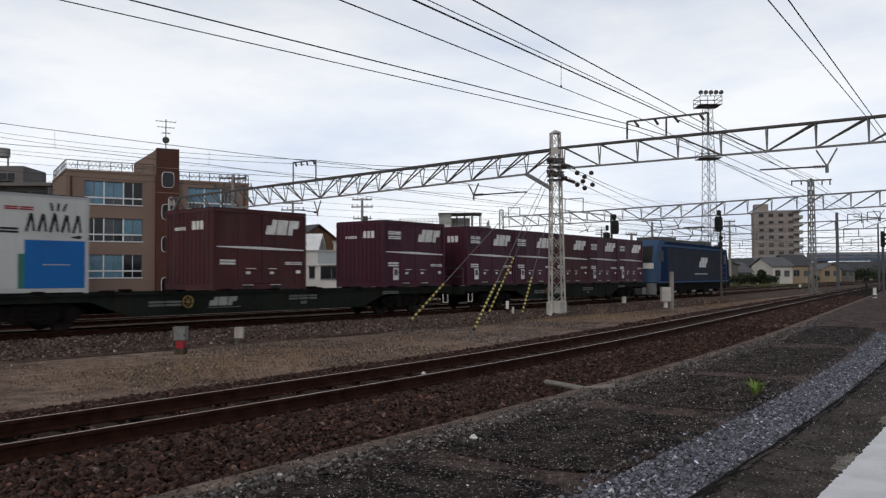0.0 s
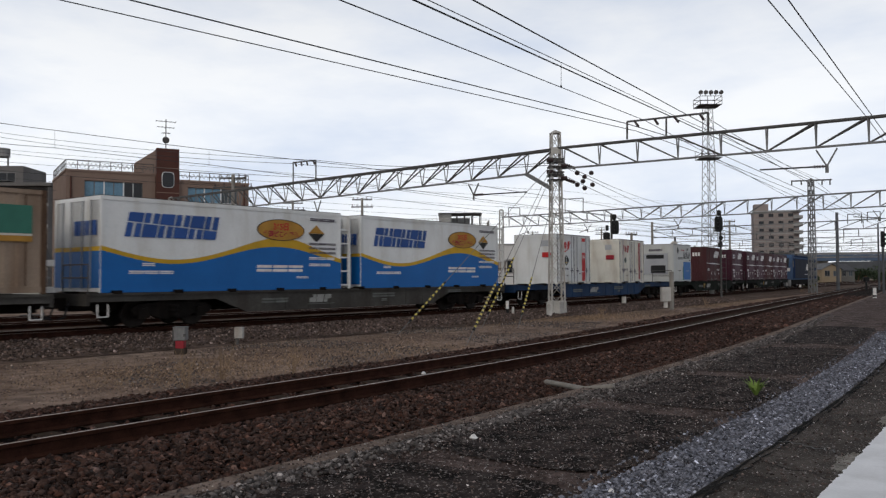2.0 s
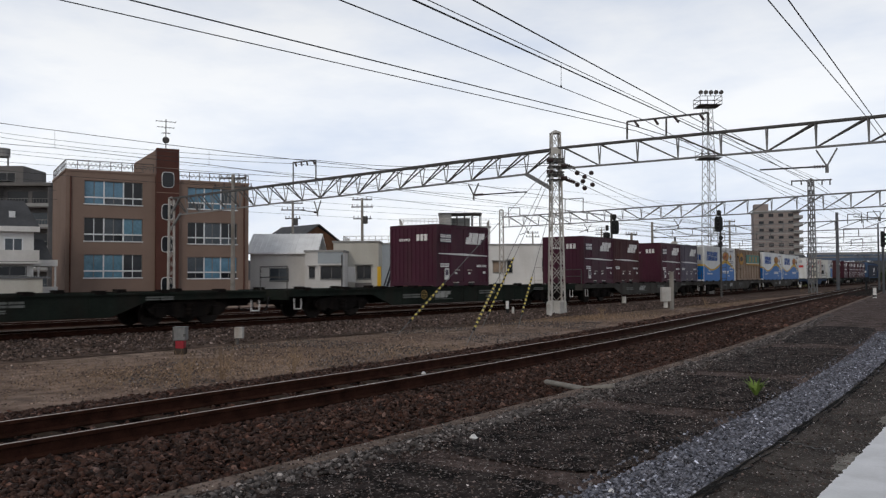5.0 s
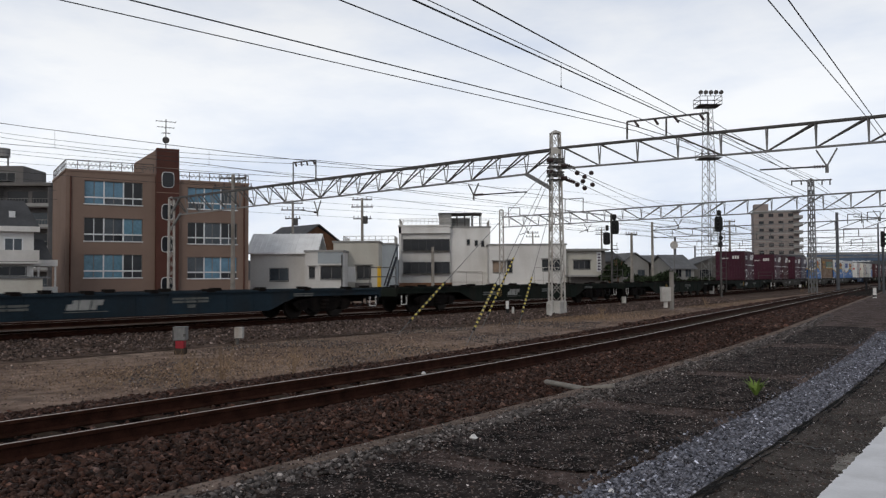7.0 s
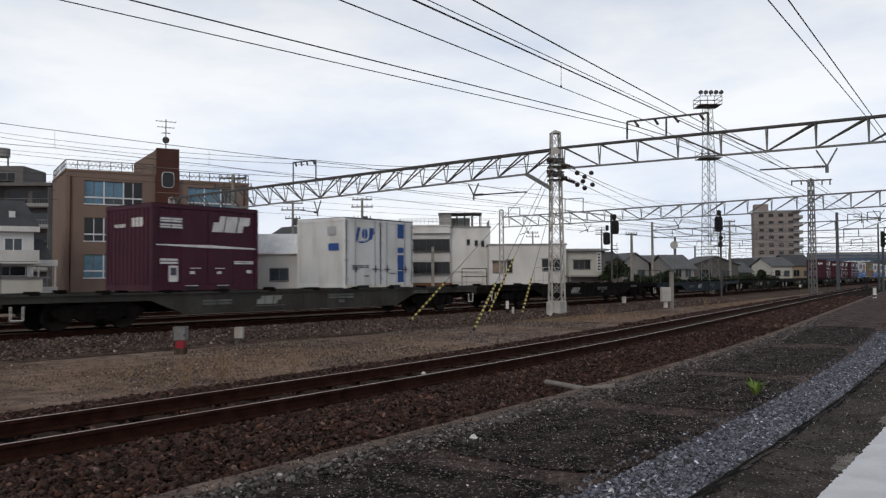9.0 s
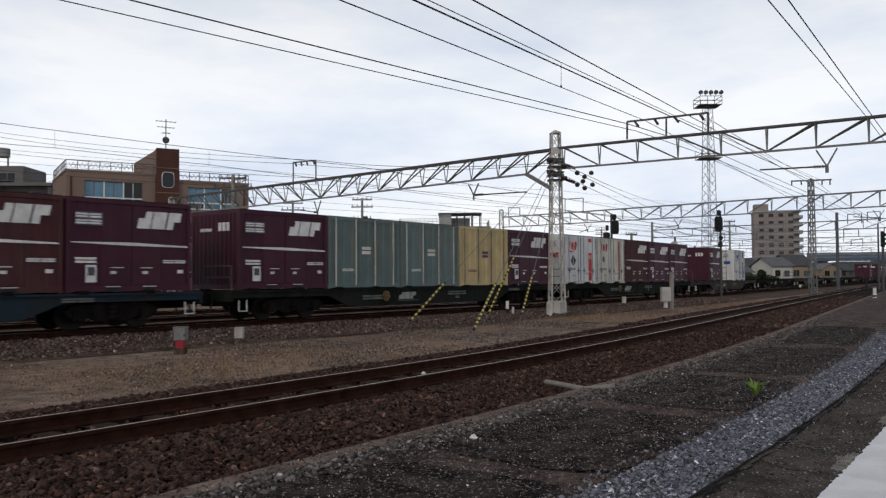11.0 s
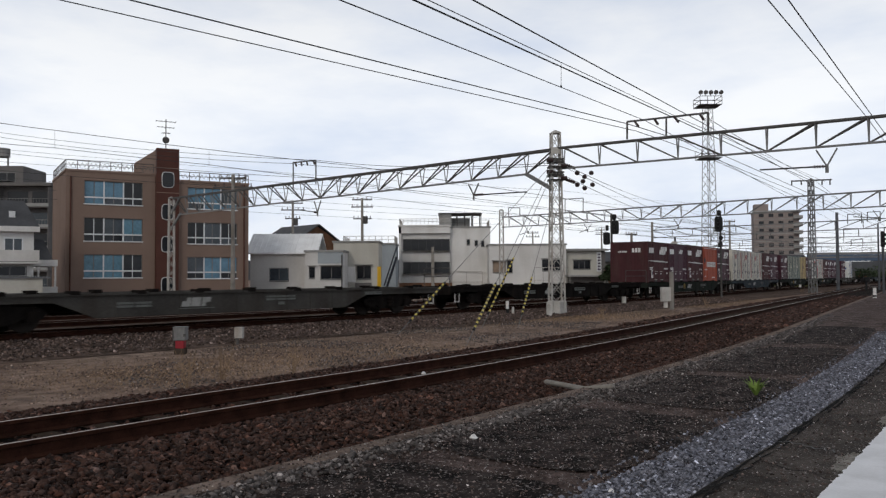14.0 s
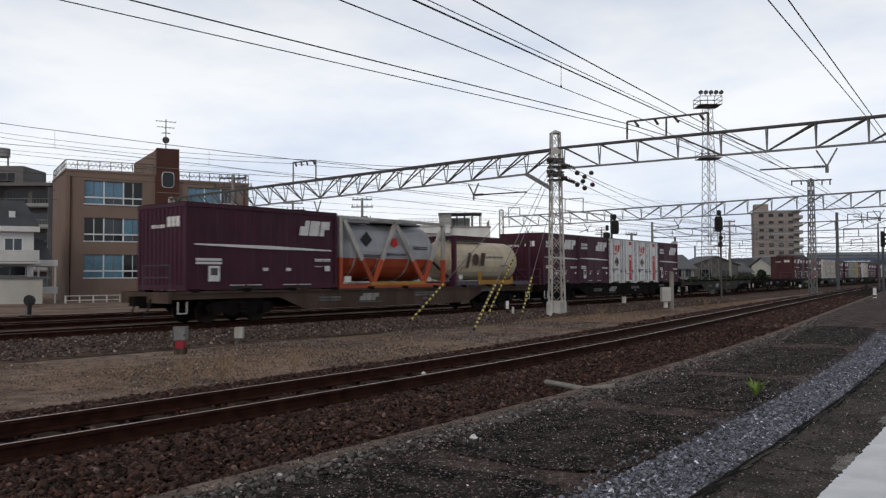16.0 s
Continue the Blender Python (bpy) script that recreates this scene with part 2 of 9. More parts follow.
FOLIAGE = paint("dark_foliage", (0.026, 0.036, 0.02), 0.9, 0, 0.25, 1, 10, 0, None, 0, True)
G_SOIL = ground_mat("trackside_soil", (0.165, 0.115, 0.09), (0.25, 0.184, 0.148), (0.35, 0.29, 0.255), 0.35, 2.6, 26, bump=1.0, dist=0.05)
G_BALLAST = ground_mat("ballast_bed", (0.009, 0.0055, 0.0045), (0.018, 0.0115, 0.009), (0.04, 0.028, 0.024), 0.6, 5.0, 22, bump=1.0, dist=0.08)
G_BALLAST_PALE = ground_mat("goods_ballast_bed", (0.075, 0.053, 0.043), (0.122, 0.088, 0.072), (0.2, 0.163, 0.147), 0.6, 5.0, 22, bump=1.0, dist=0.08)
OFF_WHITE = paint("greyish_white_paint", (0.46, 0.47, 0.46), 0.55, 0, 0.05, 1.2, 20, 0.02, (0.3, 0.27, 0.22), 0.4)
STONE_GOODS = stone_mat("goods_ballast_stone", (0.125, 0.085, 0.07), (0.15, 0.12, 0.111), 0.9)
STONE_GRIT = stone_mat("neutral_grit", (0.13, 0.115, 0.112), (0.3, 0.275, 0.27), 0.9)
STONE_RUBBLE = stone_mat("broken_concrete", (0.085, 0.074, 0.072), (0.17, 0.155, 0.15), 0.9)
STONE_SOIL = stone_mat("soil_fines", (0.19, 0.135, 0.106), (0.25, 0.2, 0.172), 0.95)
SLEEPER = paint("weathered_sleeper", (0.05, 0.038, 0.03), 0.95, 0, 0.25, 3, 40, 0.3)
G_PAVE = ground_mat("worn_paving", (0.050, 0.0365, 0.0335), (0.11, 0.081, 0.074), (0.38, 0.325, 0.31), 1.6, 8.0, 34, bump=1.0, dist=0.04)
CONCRETE_EDGE = paint("worn_kerb_concrete", (0.185, 0.142, 0.12), 0.95, 0, 0.3, 2.5, 30, 0.6, (0.06, 0.046, 0.04), 0.6)
G_PATCH = ground_mat("dark_tar_patch", (0.008, 0.0063, 0.006), (0.044, 0.035, 0.033), (0.27, 0.235, 0.225), 2.9, 10.0, 30, bump=1.0, dist=0.04)
G_ASPHALT = ground_mat("dark_asphalt", (0.0414, 0.03565, 0.0322), (0.0667, 0.0575, 0.05175), (0.23, 0.2185, 0.2185), 0.9, 6.0, 60, bump=0.5, dist=0.01)


# ---------- mesh helpers ----------
def box(bm, x0, x1, y0, y1, z0, z1, bevel=0.0):
    vs = [bm.verts.new((x, y, z)) for z in (z0, z1) for y in (y0, y1) for x in (x0, x1)]
    fs = [bm.faces.new([vs[i] for i in f]) for f in ((0, 2, 3, 1), (4, 5, 7, 6), (0, 1, 5, 4), (2, 6, 7, 3), (0, 4, 6, 2), (1, 3, 7, 5))]
    if bevel:
        es = {e for f in fs for e in f.edges}
        bmesh.ops.bevel(bm, geom=list(es), offset=bevel, segments=1, affect="EDGES")
    return vs


def rod(bm, p0, p1, r, n=6, r1=None):
    """A round bar from p0 to p1."""
    p0, p1 = Vector(p0), Vector(p1)
    d = (p1 - p0).normalized()
    s = d.orthogonal().normalized()
    t = d.cross(s)
    r1 = r if r1 is None else r1
    rings = []
    for p, q in ((p0, r), (p1, r1)):
        rings.append([bm.verts.new(p + (s * math.cos(2 * math.pi * i / n) + t * math.sin(2 * math.pi * i / n)) * q) for i in range(n)])
    for i in range(n):
        j = (i + 1) % n
        bm.faces.new((rings[0][i], rings[0][j], rings[1][j], rings[1][i]))
    bm.faces.new(rings[0][::-1])
    bm.faces.new(rings[1])


def bar(bm, p0, p1, w, h):
    """A square bar from p0 to p1; h is its depth upwards."""
    p0, p1 = Vector(p0), Vector(p1)
    d = (p1 - p0).normalized()
    up = Vector((0, 0, 1)) if abs(d.z) < 0.95 else Vector((1, 0, 0))
    s = d.cross(up).normalized()
    t = s.cross(d)
    a = [[bm.verts.new(p + s * x * w / 2 + t * y * h / 2) for x, y in ((-1, -1), (1, -1), (1, 1), (-1, 1))] for p in (p0, p1)]
    for i in range(4):
        j = (i + 1) % 4
        bm.faces.new((a[0][i], a[0][j], a[1][j], a[1][i]))
    bm.faces.new(a[0][::-1])
    bm.faces.new(a[1])


def slab(bm, outline, y0, y1):
    """A polygon in x and z, given depth from y0 to y1."""
    f = [bm.verts.new((x, y0, z)) for x, z in outline]
    b = [bm.verts.new((x, y1, z)) for x, z in outline]
    n = len(outline)
    for i in range(n):
        j = (i + 1) % n
        bm.faces.new((f[i], f[j], b[j], b[i]))
    bm.faces.new(f[::-1])
    bm.faces.new(b)


def turned(bm, profile, n=16, axis="x", at=(0, 0, 0)):
    """A turned solid: profile of (along, radius)."""
    rings = []
    for a, r in profile:
        ring = []
        for i in range(n):
            c, s = math.cos(2 * math.pi * i / n) * r, math.sin(2 * math.pi * i / n) * r
            v = (a, c, s) if axis == "x" else (c, a, s) if axis == "y" else (c, s, a)
            ring.append(bm.verts.new((v[0] + at[0], v[1] + at[1], v[2] + at[2])))
        rings.append(ring)
    for q, w in zip(rings, rings[1:]):
        for i in range(n):
            j = (i + 1) % n
            bm.faces.new((q[i], q[j], w[j], w[i]))
    bm.faces.new(rings[0][::-1])
    bm.faces.new(rings[-1])


def mesh_of(name, bm, material):
    bmesh.ops.recalc_face_normals(bm, faces=bm.faces)
    me = bpy.data.meshes.new(name)
    bm.to_mesh(me)
    bm.free()
    me.materials.append(material)
    return me


SINGLE = ("writing", "lacing", "end_writing", "panel_writing", "code_writing", "badge_writing", "latch", "roof_edge_marks", "end_emblem", "emblem_block", "brush_stroke", "hinge", "lock_gear")


def islands(bm):
    """The separate pieces of a bmesh, each as points and faces."""
    bm.verts.index_update()
    seen = set()
    for v in bm.verts:
        if v.index in seen:
            continue
        group, stack = [], [v]
        seen.add(v.index)
        while stack:
            q = stack.pop()
            group.append(q)
            for e in q.link_edges:
                o = e.other_vert(q)
                if o.index not in seen:
                    seen.add(o.index)
                    stack.append(o)
        at = {q.index: i for i, q in enumerate(group)}
        fs = {f for q in group for f in q.link_faces}
        yield [q.co.copy() for q in group], [[at[q.index] for q in f.verts] for f in fs]


def part(name, bm, material, parent, label=""):
    if name in SINGLE:
        bmesh.ops.recalc_face_normals(bm, faces=bm.faces)
        ob = None
        for vs, fs in islands(bm):
            me = bpy.data.meshes.new(name)
            me.from_pydata([tuple(v) for v in vs], [], fs)
            me.materials.append(material)
            ob = new(name, me)
            ob.parent = parent
            if label:
                ob["label"] = label
        bm.free()
        return ob
    ob = new(name, mesh_of(name, bm, material))
    ob.parent = parent
    if label:
        ob["label"] = label
    return ob


def boxes(name, dims, material, parent, label="", bevel=0.0):
    """One part made of boxes given as (x0, x1, y0, y1, z0, z1)."""
    bm = bmesh.new()
    for d in dims:
        box(bm, *d, bevel=bevel)
    return part(name, bm, material, parent, label)


def thing(name, label, category, group="", m=None, kind=""):
    ob = tagged(new(name), label, category, group, kind)
    if m is not None:
        ob.matrix_basis = m
    return ob


def lone(name, bm, material, label, category, group="", kind=""):
    return tagged(new(name, mesh_of(name, bm, material)), label, category, group, kind)


# ---------- the lines of the tracks ----------
SH, CH = math.sin(0.56), math.cos(0.56)


def plan(a, b, z=0.0):
    """A place from metres along the yard (a) and across it (b, towards the platform)."""
    return Vector((a * SH + b * CH, a * CH - b * SH, z))


NEAR_A = (-60, -30, 0, 5, 10, 16, 22, 30, 40, 52, 93, 200, 420)
NEAR_B = (-14.0, -10.6, -7.62, -7.25, -6.96, -6.88, -7.05, -7.38, -7.75, -8.2, -9.6, -12.6, -18.0)


def smooth_line(xs, ys):
    tab_x = np.arange(xs[0], xs[-1], 1.0)
    tab = np.interp(tab_x, xs, ys)
    for _ in range(3):
        tab[4:-4] = np.convolve(tab, np.ones(7) / 7, "same")[4:-4]
    return lambda a: float(np.interp(a, tab_x, tab))


near_b = smooth_line(NEAR_A, NEAR_B)


def near_point(a, off, z=0.0):
    """A place beside the platform track: off metres from its middle, towards the platform."""
    e = 0.5
    slope = (near_b(a + e) - near_b(a - e)) / (2 * e)
    n = math.hypot(1, slope)
    return plan(a - off * slope / n, near_b(a) + off / n, z)


# the goods line: heading and place by distance s along it
G_S = np.arange(-500.0, 620.0, 0.5)
G_K = np.interp(G_S, (-30, -28, 30, 50, 120, 140), (0, -0.00222, -0.00222, 0.0003, 0.0003, 0))
G_H = np.cumsum(G_K) * 0.5
G_H += 0.6455 - np.interp(0, G_S, G_H)
G_X, G_Y = np.cumsum(np.sin(G_H)) * 0.5, np.cumsum(np.cos(G_H)) * 0.5
G_X -= np.interp(0, G_S, G_X)
G_Y += 35.79 - np.interp(0, G_S, G_Y)


def goods_pose(s, z=0.0):
    h = float(np.interp(s, G_S, G_H))
    return pose(float(np.interp(s, G_S, G_X)), float(np.interp(s, G_S, G_Y)), z, 0, 0, 90 - math.degrees(h))


def goods_point(s, off, z=0.0):
    """off: metres towards the camera's side."""
    return goods_pose(s) @ Vector((0, -off, z))
# ---------- ground, platform, tracks ----------
def sheet(name, rows, material, label, kind="structure", category="ground"):
    """A surface from rows of points, all of one length."""
    bm = bmesh.new()
    vs = [[bm.verts.new(p) for p in r] for r in rows]
    for r, q in zip(vs, vs[1:]):
        for i in range(len(r) - 1):
            bm.faces.new((r[i], r[i + 1], q[i + 1], q[i]))
    return lone(name, bm, material, label, category, kind=kind)


def build_ground():
    xs = [-3000, -900, -300, -120] + list(range(-80, 121, 4)) + [160, 300, 900, 3000]
    ys = [-600, -120, -40] + list(range(-16, 141, 4)) + [180, 300, 600, 1200, 3500]
    rows = []
    for y in ys:
        rows.append([Vector((x, y, -0.34 + 0.07 * noise.noise((x * 0.12, y * 0.12, 0.3)))) for x in xs])
    sheet("ground", rows, G_SOIL, "dry brown trackside soil with thin dead grass")


A_STEPS = list(np.arange(-14, 60, 1.0)) + list(np.arange(60, 200, 6.0)) + [200, 250, 300, 400]
PROFILE_NEAR = [(-2.9, -0.34), (-2.1, -0.2), (-1.2, -0.165), (-0.3, -0.2), (0.3, -0.2), (1.2, -0.165), (2.1, -0.19), (3.12, -0.2)]


def crack(bm, pts, w):
    """A ragged dark seam, widest here and there, that lies on the surface."""
    prev = None
    for i, p in enumerate(pts):
        d = (pts[min(i + 1, len(pts) - 1)] - pts[max(i - 1, 0)]).normalized()
        side = d.cross(Vector((0, 0, 1))) * w * max(0.12, 0.55 + 0.9 * noise.noise(p * 3.1))
        cur = (bm.verts.new(p - side), bm.verts.new(p + side))
        if prev:
            bm.faces.new((prev[0], prev[1], cur[1], cur[0]))
        prev = cur


G_CRACK = ground_mat("crack_dirt", (0.006, 0.006, 0.006), (0.012, 0.011, 0.011), (0.05, 0.05, 0.05), 3.0, 11.0, 36)
G_BARE = ground_mat("bare_concrete_patch", (0.16, 0.15, 0.135), (0.25, 0.235, 0.215), (0.06, 0.055, 0.05), 9.0, 20.0, 50, bump=0.9, dist=0.02)


def build_platform():
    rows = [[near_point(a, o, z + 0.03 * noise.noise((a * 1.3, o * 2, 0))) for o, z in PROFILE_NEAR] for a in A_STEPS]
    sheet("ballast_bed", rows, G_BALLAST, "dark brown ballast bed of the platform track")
    edge = [[near_point(a, o, z) for o, z in ((3.05, -0.4), (3.05 + 0.02 * noise.noise((a * 2.3, 0, 5)), 0.005), (3.08, 0.022 + 0.006 * noise.noise((a * 3.1, 1, 5))), (3.22 + 0.05 * noise.noise((a * 1.9, 3, 5)), 0.022), (3.28, 0.0))] for a in np.arange(-14, 90, 0.25)]
    sheet("platform_edge", edge, CONCRETE_EDGE, "worn concrete edging strip of the low platform")
    pave = [[near_point(a, o, 0.012 + 0.006 * noise.noise((a * 0.7, o * 0.9, 4))) for o in (3.2, 3.7, 4.1, 4.5, 4.9, 5.35)] for a in A_STEPS]
    sheet("pavement", pave, G_PAVE, "old patched dark paving of a low platform")
    for a0, a1, o0, o1 in ((1.0, 3.3, 3.55, 5.22), (3.6, 5.3, 3.6, 5.22), (5.65, 8.3, 3.55, 5.2), (8.75, 11.5, 3.6, 5.22), (12.2, 16.7, 3.6, 5.2), (17.6, 24.0, 3.65, 5.2)):
        bm = bmesh.new()
        ring = []
        for i in range(90):
            t = 2 * math.pi * i / 90
            ca, sa = math.cos(t), math.sin(t)
            k = 1 + 0.10 * noise.noise((ca * 1.5, sa * 1.5, a0)) + 0.05 * noise.noise((ca * 6, sa * 6, a0))
            ra, ro = (a1 - a0) / 2, (o1 - o0) / 2
            ring.append(bm.verts.new(near_point((a0 + a1) / 2 + ra * k * math.copysign(abs(ca) ** 0.4, ca), min(5.21, (o0 + o1) / 2 + ro * k * math.copysign(abs(sa) ** 0.4, sa)), 0.024)))
        bm.faces.new(ring)
        lone("tar_patch", bm, G_PATCH, "rough dark tar patch in the old paving", "paving", kind="structure")
    strip = [[near_point(a, o, z) for o, z in ((5.2, -0.01), (5.5, 0.012), (5.85, 0.0))] for a in A_STEPS]
    sheet("gravel_strip_bed", strip, G_STRIP, "bed of a pale grey gravel strip")
    asph = [[near_point(a, o + 0.035 * (noise.noise((a * 1.7, 0, 8)) + 0.6 * noise.noise((a * 6.7, 0, 8))) * (i < 2), z) for i, (o, z) in enumerate(((5.8, -0.02), (5.815, 0.035), (6.2, 0.04), (6.75, 0.04), (9.5, 0.04), (14, 0.04)))] for a in np.arange(-14, 60, 0.2)]
    sheet("asphalt_platform", asph, G_ASPHALT, "dark cracked asphalt platform surface")
    # cracks in the asphalt and the worn rim of the line
    bm = bmesh.new()
    crack(bm, [near_point(a, 5.9 + 0.05 * noise.noise((a * 0.9, 0, 21)) + 0.035 * noise.noise((a * 5.1, 0, 22)), 0.043) for a in np.arange(-2, 26, 0.05)], 0.02)
    crack(bm, [near_point(a, 5.85 + 0.03 * noise.noise((a * 1.3, 0, 25)) + 0.02 * noise.noise((a * 7.1, 0, 26)), 0.0425) for a in np.arange(-2, 40, 0.05)], 0.03)
    lone("edge_crack", bm, G_CRACK, "dark ragged crack along the asphalt's edge", "crack", kind="structure")
    for a0, slant in ((3.05, 0.45), (6.6, -0.3), (10.8, 0.2)):
        bm = bmesh.new()
        crack(bm, [near_point(a0 + slant * f + 0.09 * noise.noise((f * 4, a0, 23)), 5.88 + 0.62 * f, 0.0435) for f in np.arange(0, 1.01, 0.02)], 0.012)
        lone("cross_crack", bm, G_CRACK, "thin dark crack across the asphalt", "crack", kind="structure")
    for a0, ra, ro in ((3.5, 0.22, 0.13), (4.25, 0.3, 0.07), (5.3, 0.28, 0.06), (6.9, 0.35, 0.06), (9.0, 0.4, 0.05)):
        bm = bmesh.new()
        ring = []
        for i in range(48):
            t = 2 * math.pi * i / 48
            k = 1 + 0.5 * noise.noise((math.cos(t) * 2, math.sin(t) * 2, a0)) + 0.35 * noise.noise((math.cos(t) * 7, math.sin(t) * 7, a0))
            ring.append(bm.verts.new(near_point(a0 + ra * k * math.cos(t), min(6.47, 6.42 + ro * k * math.sin(t)), 0.0445)))
        bm.faces.new(ring)
        lone("bare_patch", bm, G_BARE, "rough pale concrete showing beside the white line", "paving", kind="structure")
    line = [[near_point(a, o + 0.018 * noise.noise((a * 6.0, 0, 2)) + 0.02 * noise.noise((a * 19.0, 0, 3)) * (i == 0), 0.046) for i, o in enumerate((6.46, 6.6, 7.0))] for a in np.arange(-8, 60, 0.05)]
    sheet("white_line", line, WHITE_LINE, "broad worn white line painted on the platform", category="line")


def rail_line(point, steps, off, name, parent_label, group):
    """A flat-bottom rail with foot, web and head; a pale strip on the worn head paints its glint."""
    sec = [(-0.064, -0.153), (0.064, -0.153), (0.064, -0.142), (0.011, -0.122), (0.009, -0.045), (0.033, -0.034), (0.033, -0.006), (0.026, 0.0), (-0.026, 0.0), (-0.033, -0.006), (-0.033, -0.034), (-0.009, -0.045), (-0.011, -0.122), (-0.064, -0.142)]
    rail = thing(name, parent_label, "rail", group)
    bm = bmesh.new()
    prev = None
    for s in steps:
        ring = [bm.verts.new(point(s, off + x, z)) for x, z in sec]
        if prev:
            for i in range(len(ring)):
                j = (i + 1) % len(ring)
                bm.faces.new((prev[i], prev[j], ring[j], ring[i]))
        prev = ring
    part("web_and_foot", bm, RAIL_RUST, rail)
    # narrow pale strip on the camera's side: the head's glint as colour
    bm = bmesh.new()
    prev = None
    for s in steps:
        ring = [bm.verts.new(point(s, off + x, z)) for x, z in ((-0.004, 0.0005), (0.0, 0.002), (0.022, 0.002), (0.027, -0.0005))]
        if prev:
            for i in range(3):
                bm.faces.new((prev[i], prev[i + 1], ring[i + 1], ring[i]))
        prev = ring
    part("running_head", bm, RAIL_TOP, rail, "narrow bright strip on the worn head, drawn as its glint")
    return rail


def build_tracks():
    for o in (-0.566, 0.566):
        rail_line(near_point, A_STEPS, o, "rail", "rusty flat-bottom steel rail of the platform track", "rails of the platform track")
    g_steps = list(np.arange(-60, 110, 2.0)) + list(np.arange(110, 420, 10.0))
    rows = [[goods_point(s, o, z + 0.03 * noise.noise((s, o, 3))) for o, z in ((4.6, -0.33), (3.0, -0.22), (1.8, -0.17), (0.3, -0.2), (-0.3, -0.2), (-1.8, -0.17), (-3.2, -0.3))] for s in g_steps]
    sheet("ballast_bed_goods", rows, G_BALLAST_PALE, "dark ballast bed of the goods line")
    for o in (-0.566, 0.566):
        rail_line(goods_point, g_steps, o, "rail", "rusty flat-bottom steel rail of the goods line", "rails of the goods line")
    for c, lab in ((-4.6, "second"), (-9.2, "third")):
        rows = [[goods_point(s, -c * -1 + o, z) for o, z in ((1.9, -0.3), (1.2, -0.2), (-1.2, -0.2), (-1.9, -0.3))] for s in g_steps]
        sheet("ballast_bed_" + lab, rows, G_BALLAST_PALE, "ballast bed of the " + lab + " yard track")
        for o in (-0.566, 0.566):
            rail_line(goods_point, g_steps, c + o, "rail", "rusty steel rail of the " + lab + " yard track", "rails of the yard tracks")


def build_sleepers():
    """Sleepers of both lines, one mesh shared by all, each a part of its ballast bed."""
    bm = bmesh.new()
    box(bm, -0.11, 0.11, -1.0, 1.0, -0.16, 0.0, 0.012)
    me = mesh_of("sleeper", bm, SLEEPER)
    bed, goods = bpy.data.objects["ballast_bed"], bpy.data.objects["ballast_bed_goods"]
    for i in range(95):
        a = -5 + 0.62 * i
        p, q = near_point(a, 0, -0.158), near_point(a + 0.3, 0)
        ob = new("sleeper", me)
        ob.matrix_basis = Matrix.Translation(p) @ pose(0, 0, 0, 0, 0, math.degrees(math.atan2(q.y - p.y, q.x - p.x)))
        ob.parent = bed
    for i in range(150):
        ob = new("sleeper", me)
        ob.matrix_basis = goods_pose(-32 + 0.62 * i, -0.158)
        ob.parent = goods
# ---------- the goods train ----------
PITCH, SLOT, MARGIN = 20.4, 3.78, 0.75
CREW = []  # (object, distance of its middle behind the start mark)


def logo(bm, x, z, w, h, y, skew=0.22):
    """The operator's emblem as three plain slanted blocks."""
    u = w / 10.0
    k = lambda px, pz: (x + px * u + skew * h * pz, z + h * pz)
    shapes = [[(0.0, 0.0), (2.9, 0.0), (2.9, 1.0), (1.4, 1.0), (1.4, 0.6), (0.0, 0.6)],
              [(3.2, 0.0), (6.3, 0.0), (6.3, 1.0), (3.2, 1.0)],
              [(6.7, 0.0), (8.2, 0.0), (8.2, 0.45), (9.7, 0.45), (9.7, 1.0), (6.7, 1.0)]]
    for sh in shapes:
        slab(bm, [k(*q) for q in sh], y, y + 0.006)


def letters(bm, x, z, w, h, y, n, skew=0.0, gap=0.3, seed=1):
    """Small writing as plain bars of its size, two lines deep, broken at the words."""
    words = max(1, round(n / 3))
    u = w / words
    for i in range(words):
        x0, x1 = x + i * u, x + (i + 1) * u - gap * w / n
        for lo, hi in ((0.06, 0.42), (0.58, 0.94)):
            slab(bm, [(x0 + skew * h * lo, z + h * lo), (x1 + skew * h * lo, z + h * lo), (x1 + skew * h * hi, z + h * hi), (x0 + skew * h * hi, z + h * hi)], y, y + 0.006)


def blocks(bm, x, z, w, h, y, n, skew=0.22, gap=0.1):
    """A large emblem word as plain slanted blocks, each with one narrow notch, crossed by a thin slanting gap."""
    u = w / n
    for i in range(n):
        x0, x1 = x + i * u, x + (i + 1 - gap) * u
        m0, m1 = x0 + (x1 - x0) * 0.4, x0 + (x1 - x0) * 0.6
        k = lambda px, f: (px + skew * h * f, z + h * f)
        c = 0.6 - 0.22 * i / n
        if i % 2:
            slab(bm, [k(x0, 0), k(x1, 0), k(x1, c - 0.05), k(x0, c - 0.02)], y, y + 0.006)
            slab(bm, [k(x0, c + 0.03), k(m0, c + 0.02), k(m0, 1), k(x0, 1)], y, y + 0.006)
            slab(bm, [k(m1, c + 0.01), k(x1, c), k(x1, 1), k(m1, 1)], y, y + 0.006)
        else:
            slab(bm, [k(x0, c + 0.03), k(x1, c), k(x1, 1), k(x0, 1)], y, y + 0.006)
            slab(bm, [k(x0, 0), k(m0, 0), k(m0, c - 0.03), k(x0, c - 0.02)], y, y + 0.006)
            slab(bm, [k(m1, 0), k(x1, 0), k(x1, c - 0.05), k(m1, c - 0.04)], y, y + 0.006)


def letters_end(bm, x, ys, z, h, n):
    """Bars on an end wall, in a column or a row."""
    for i in range(n):
        box(bm, x - 0.006, x, ys + i * 0.12, ys + i * 0.12 + 0.08, z, z + h)


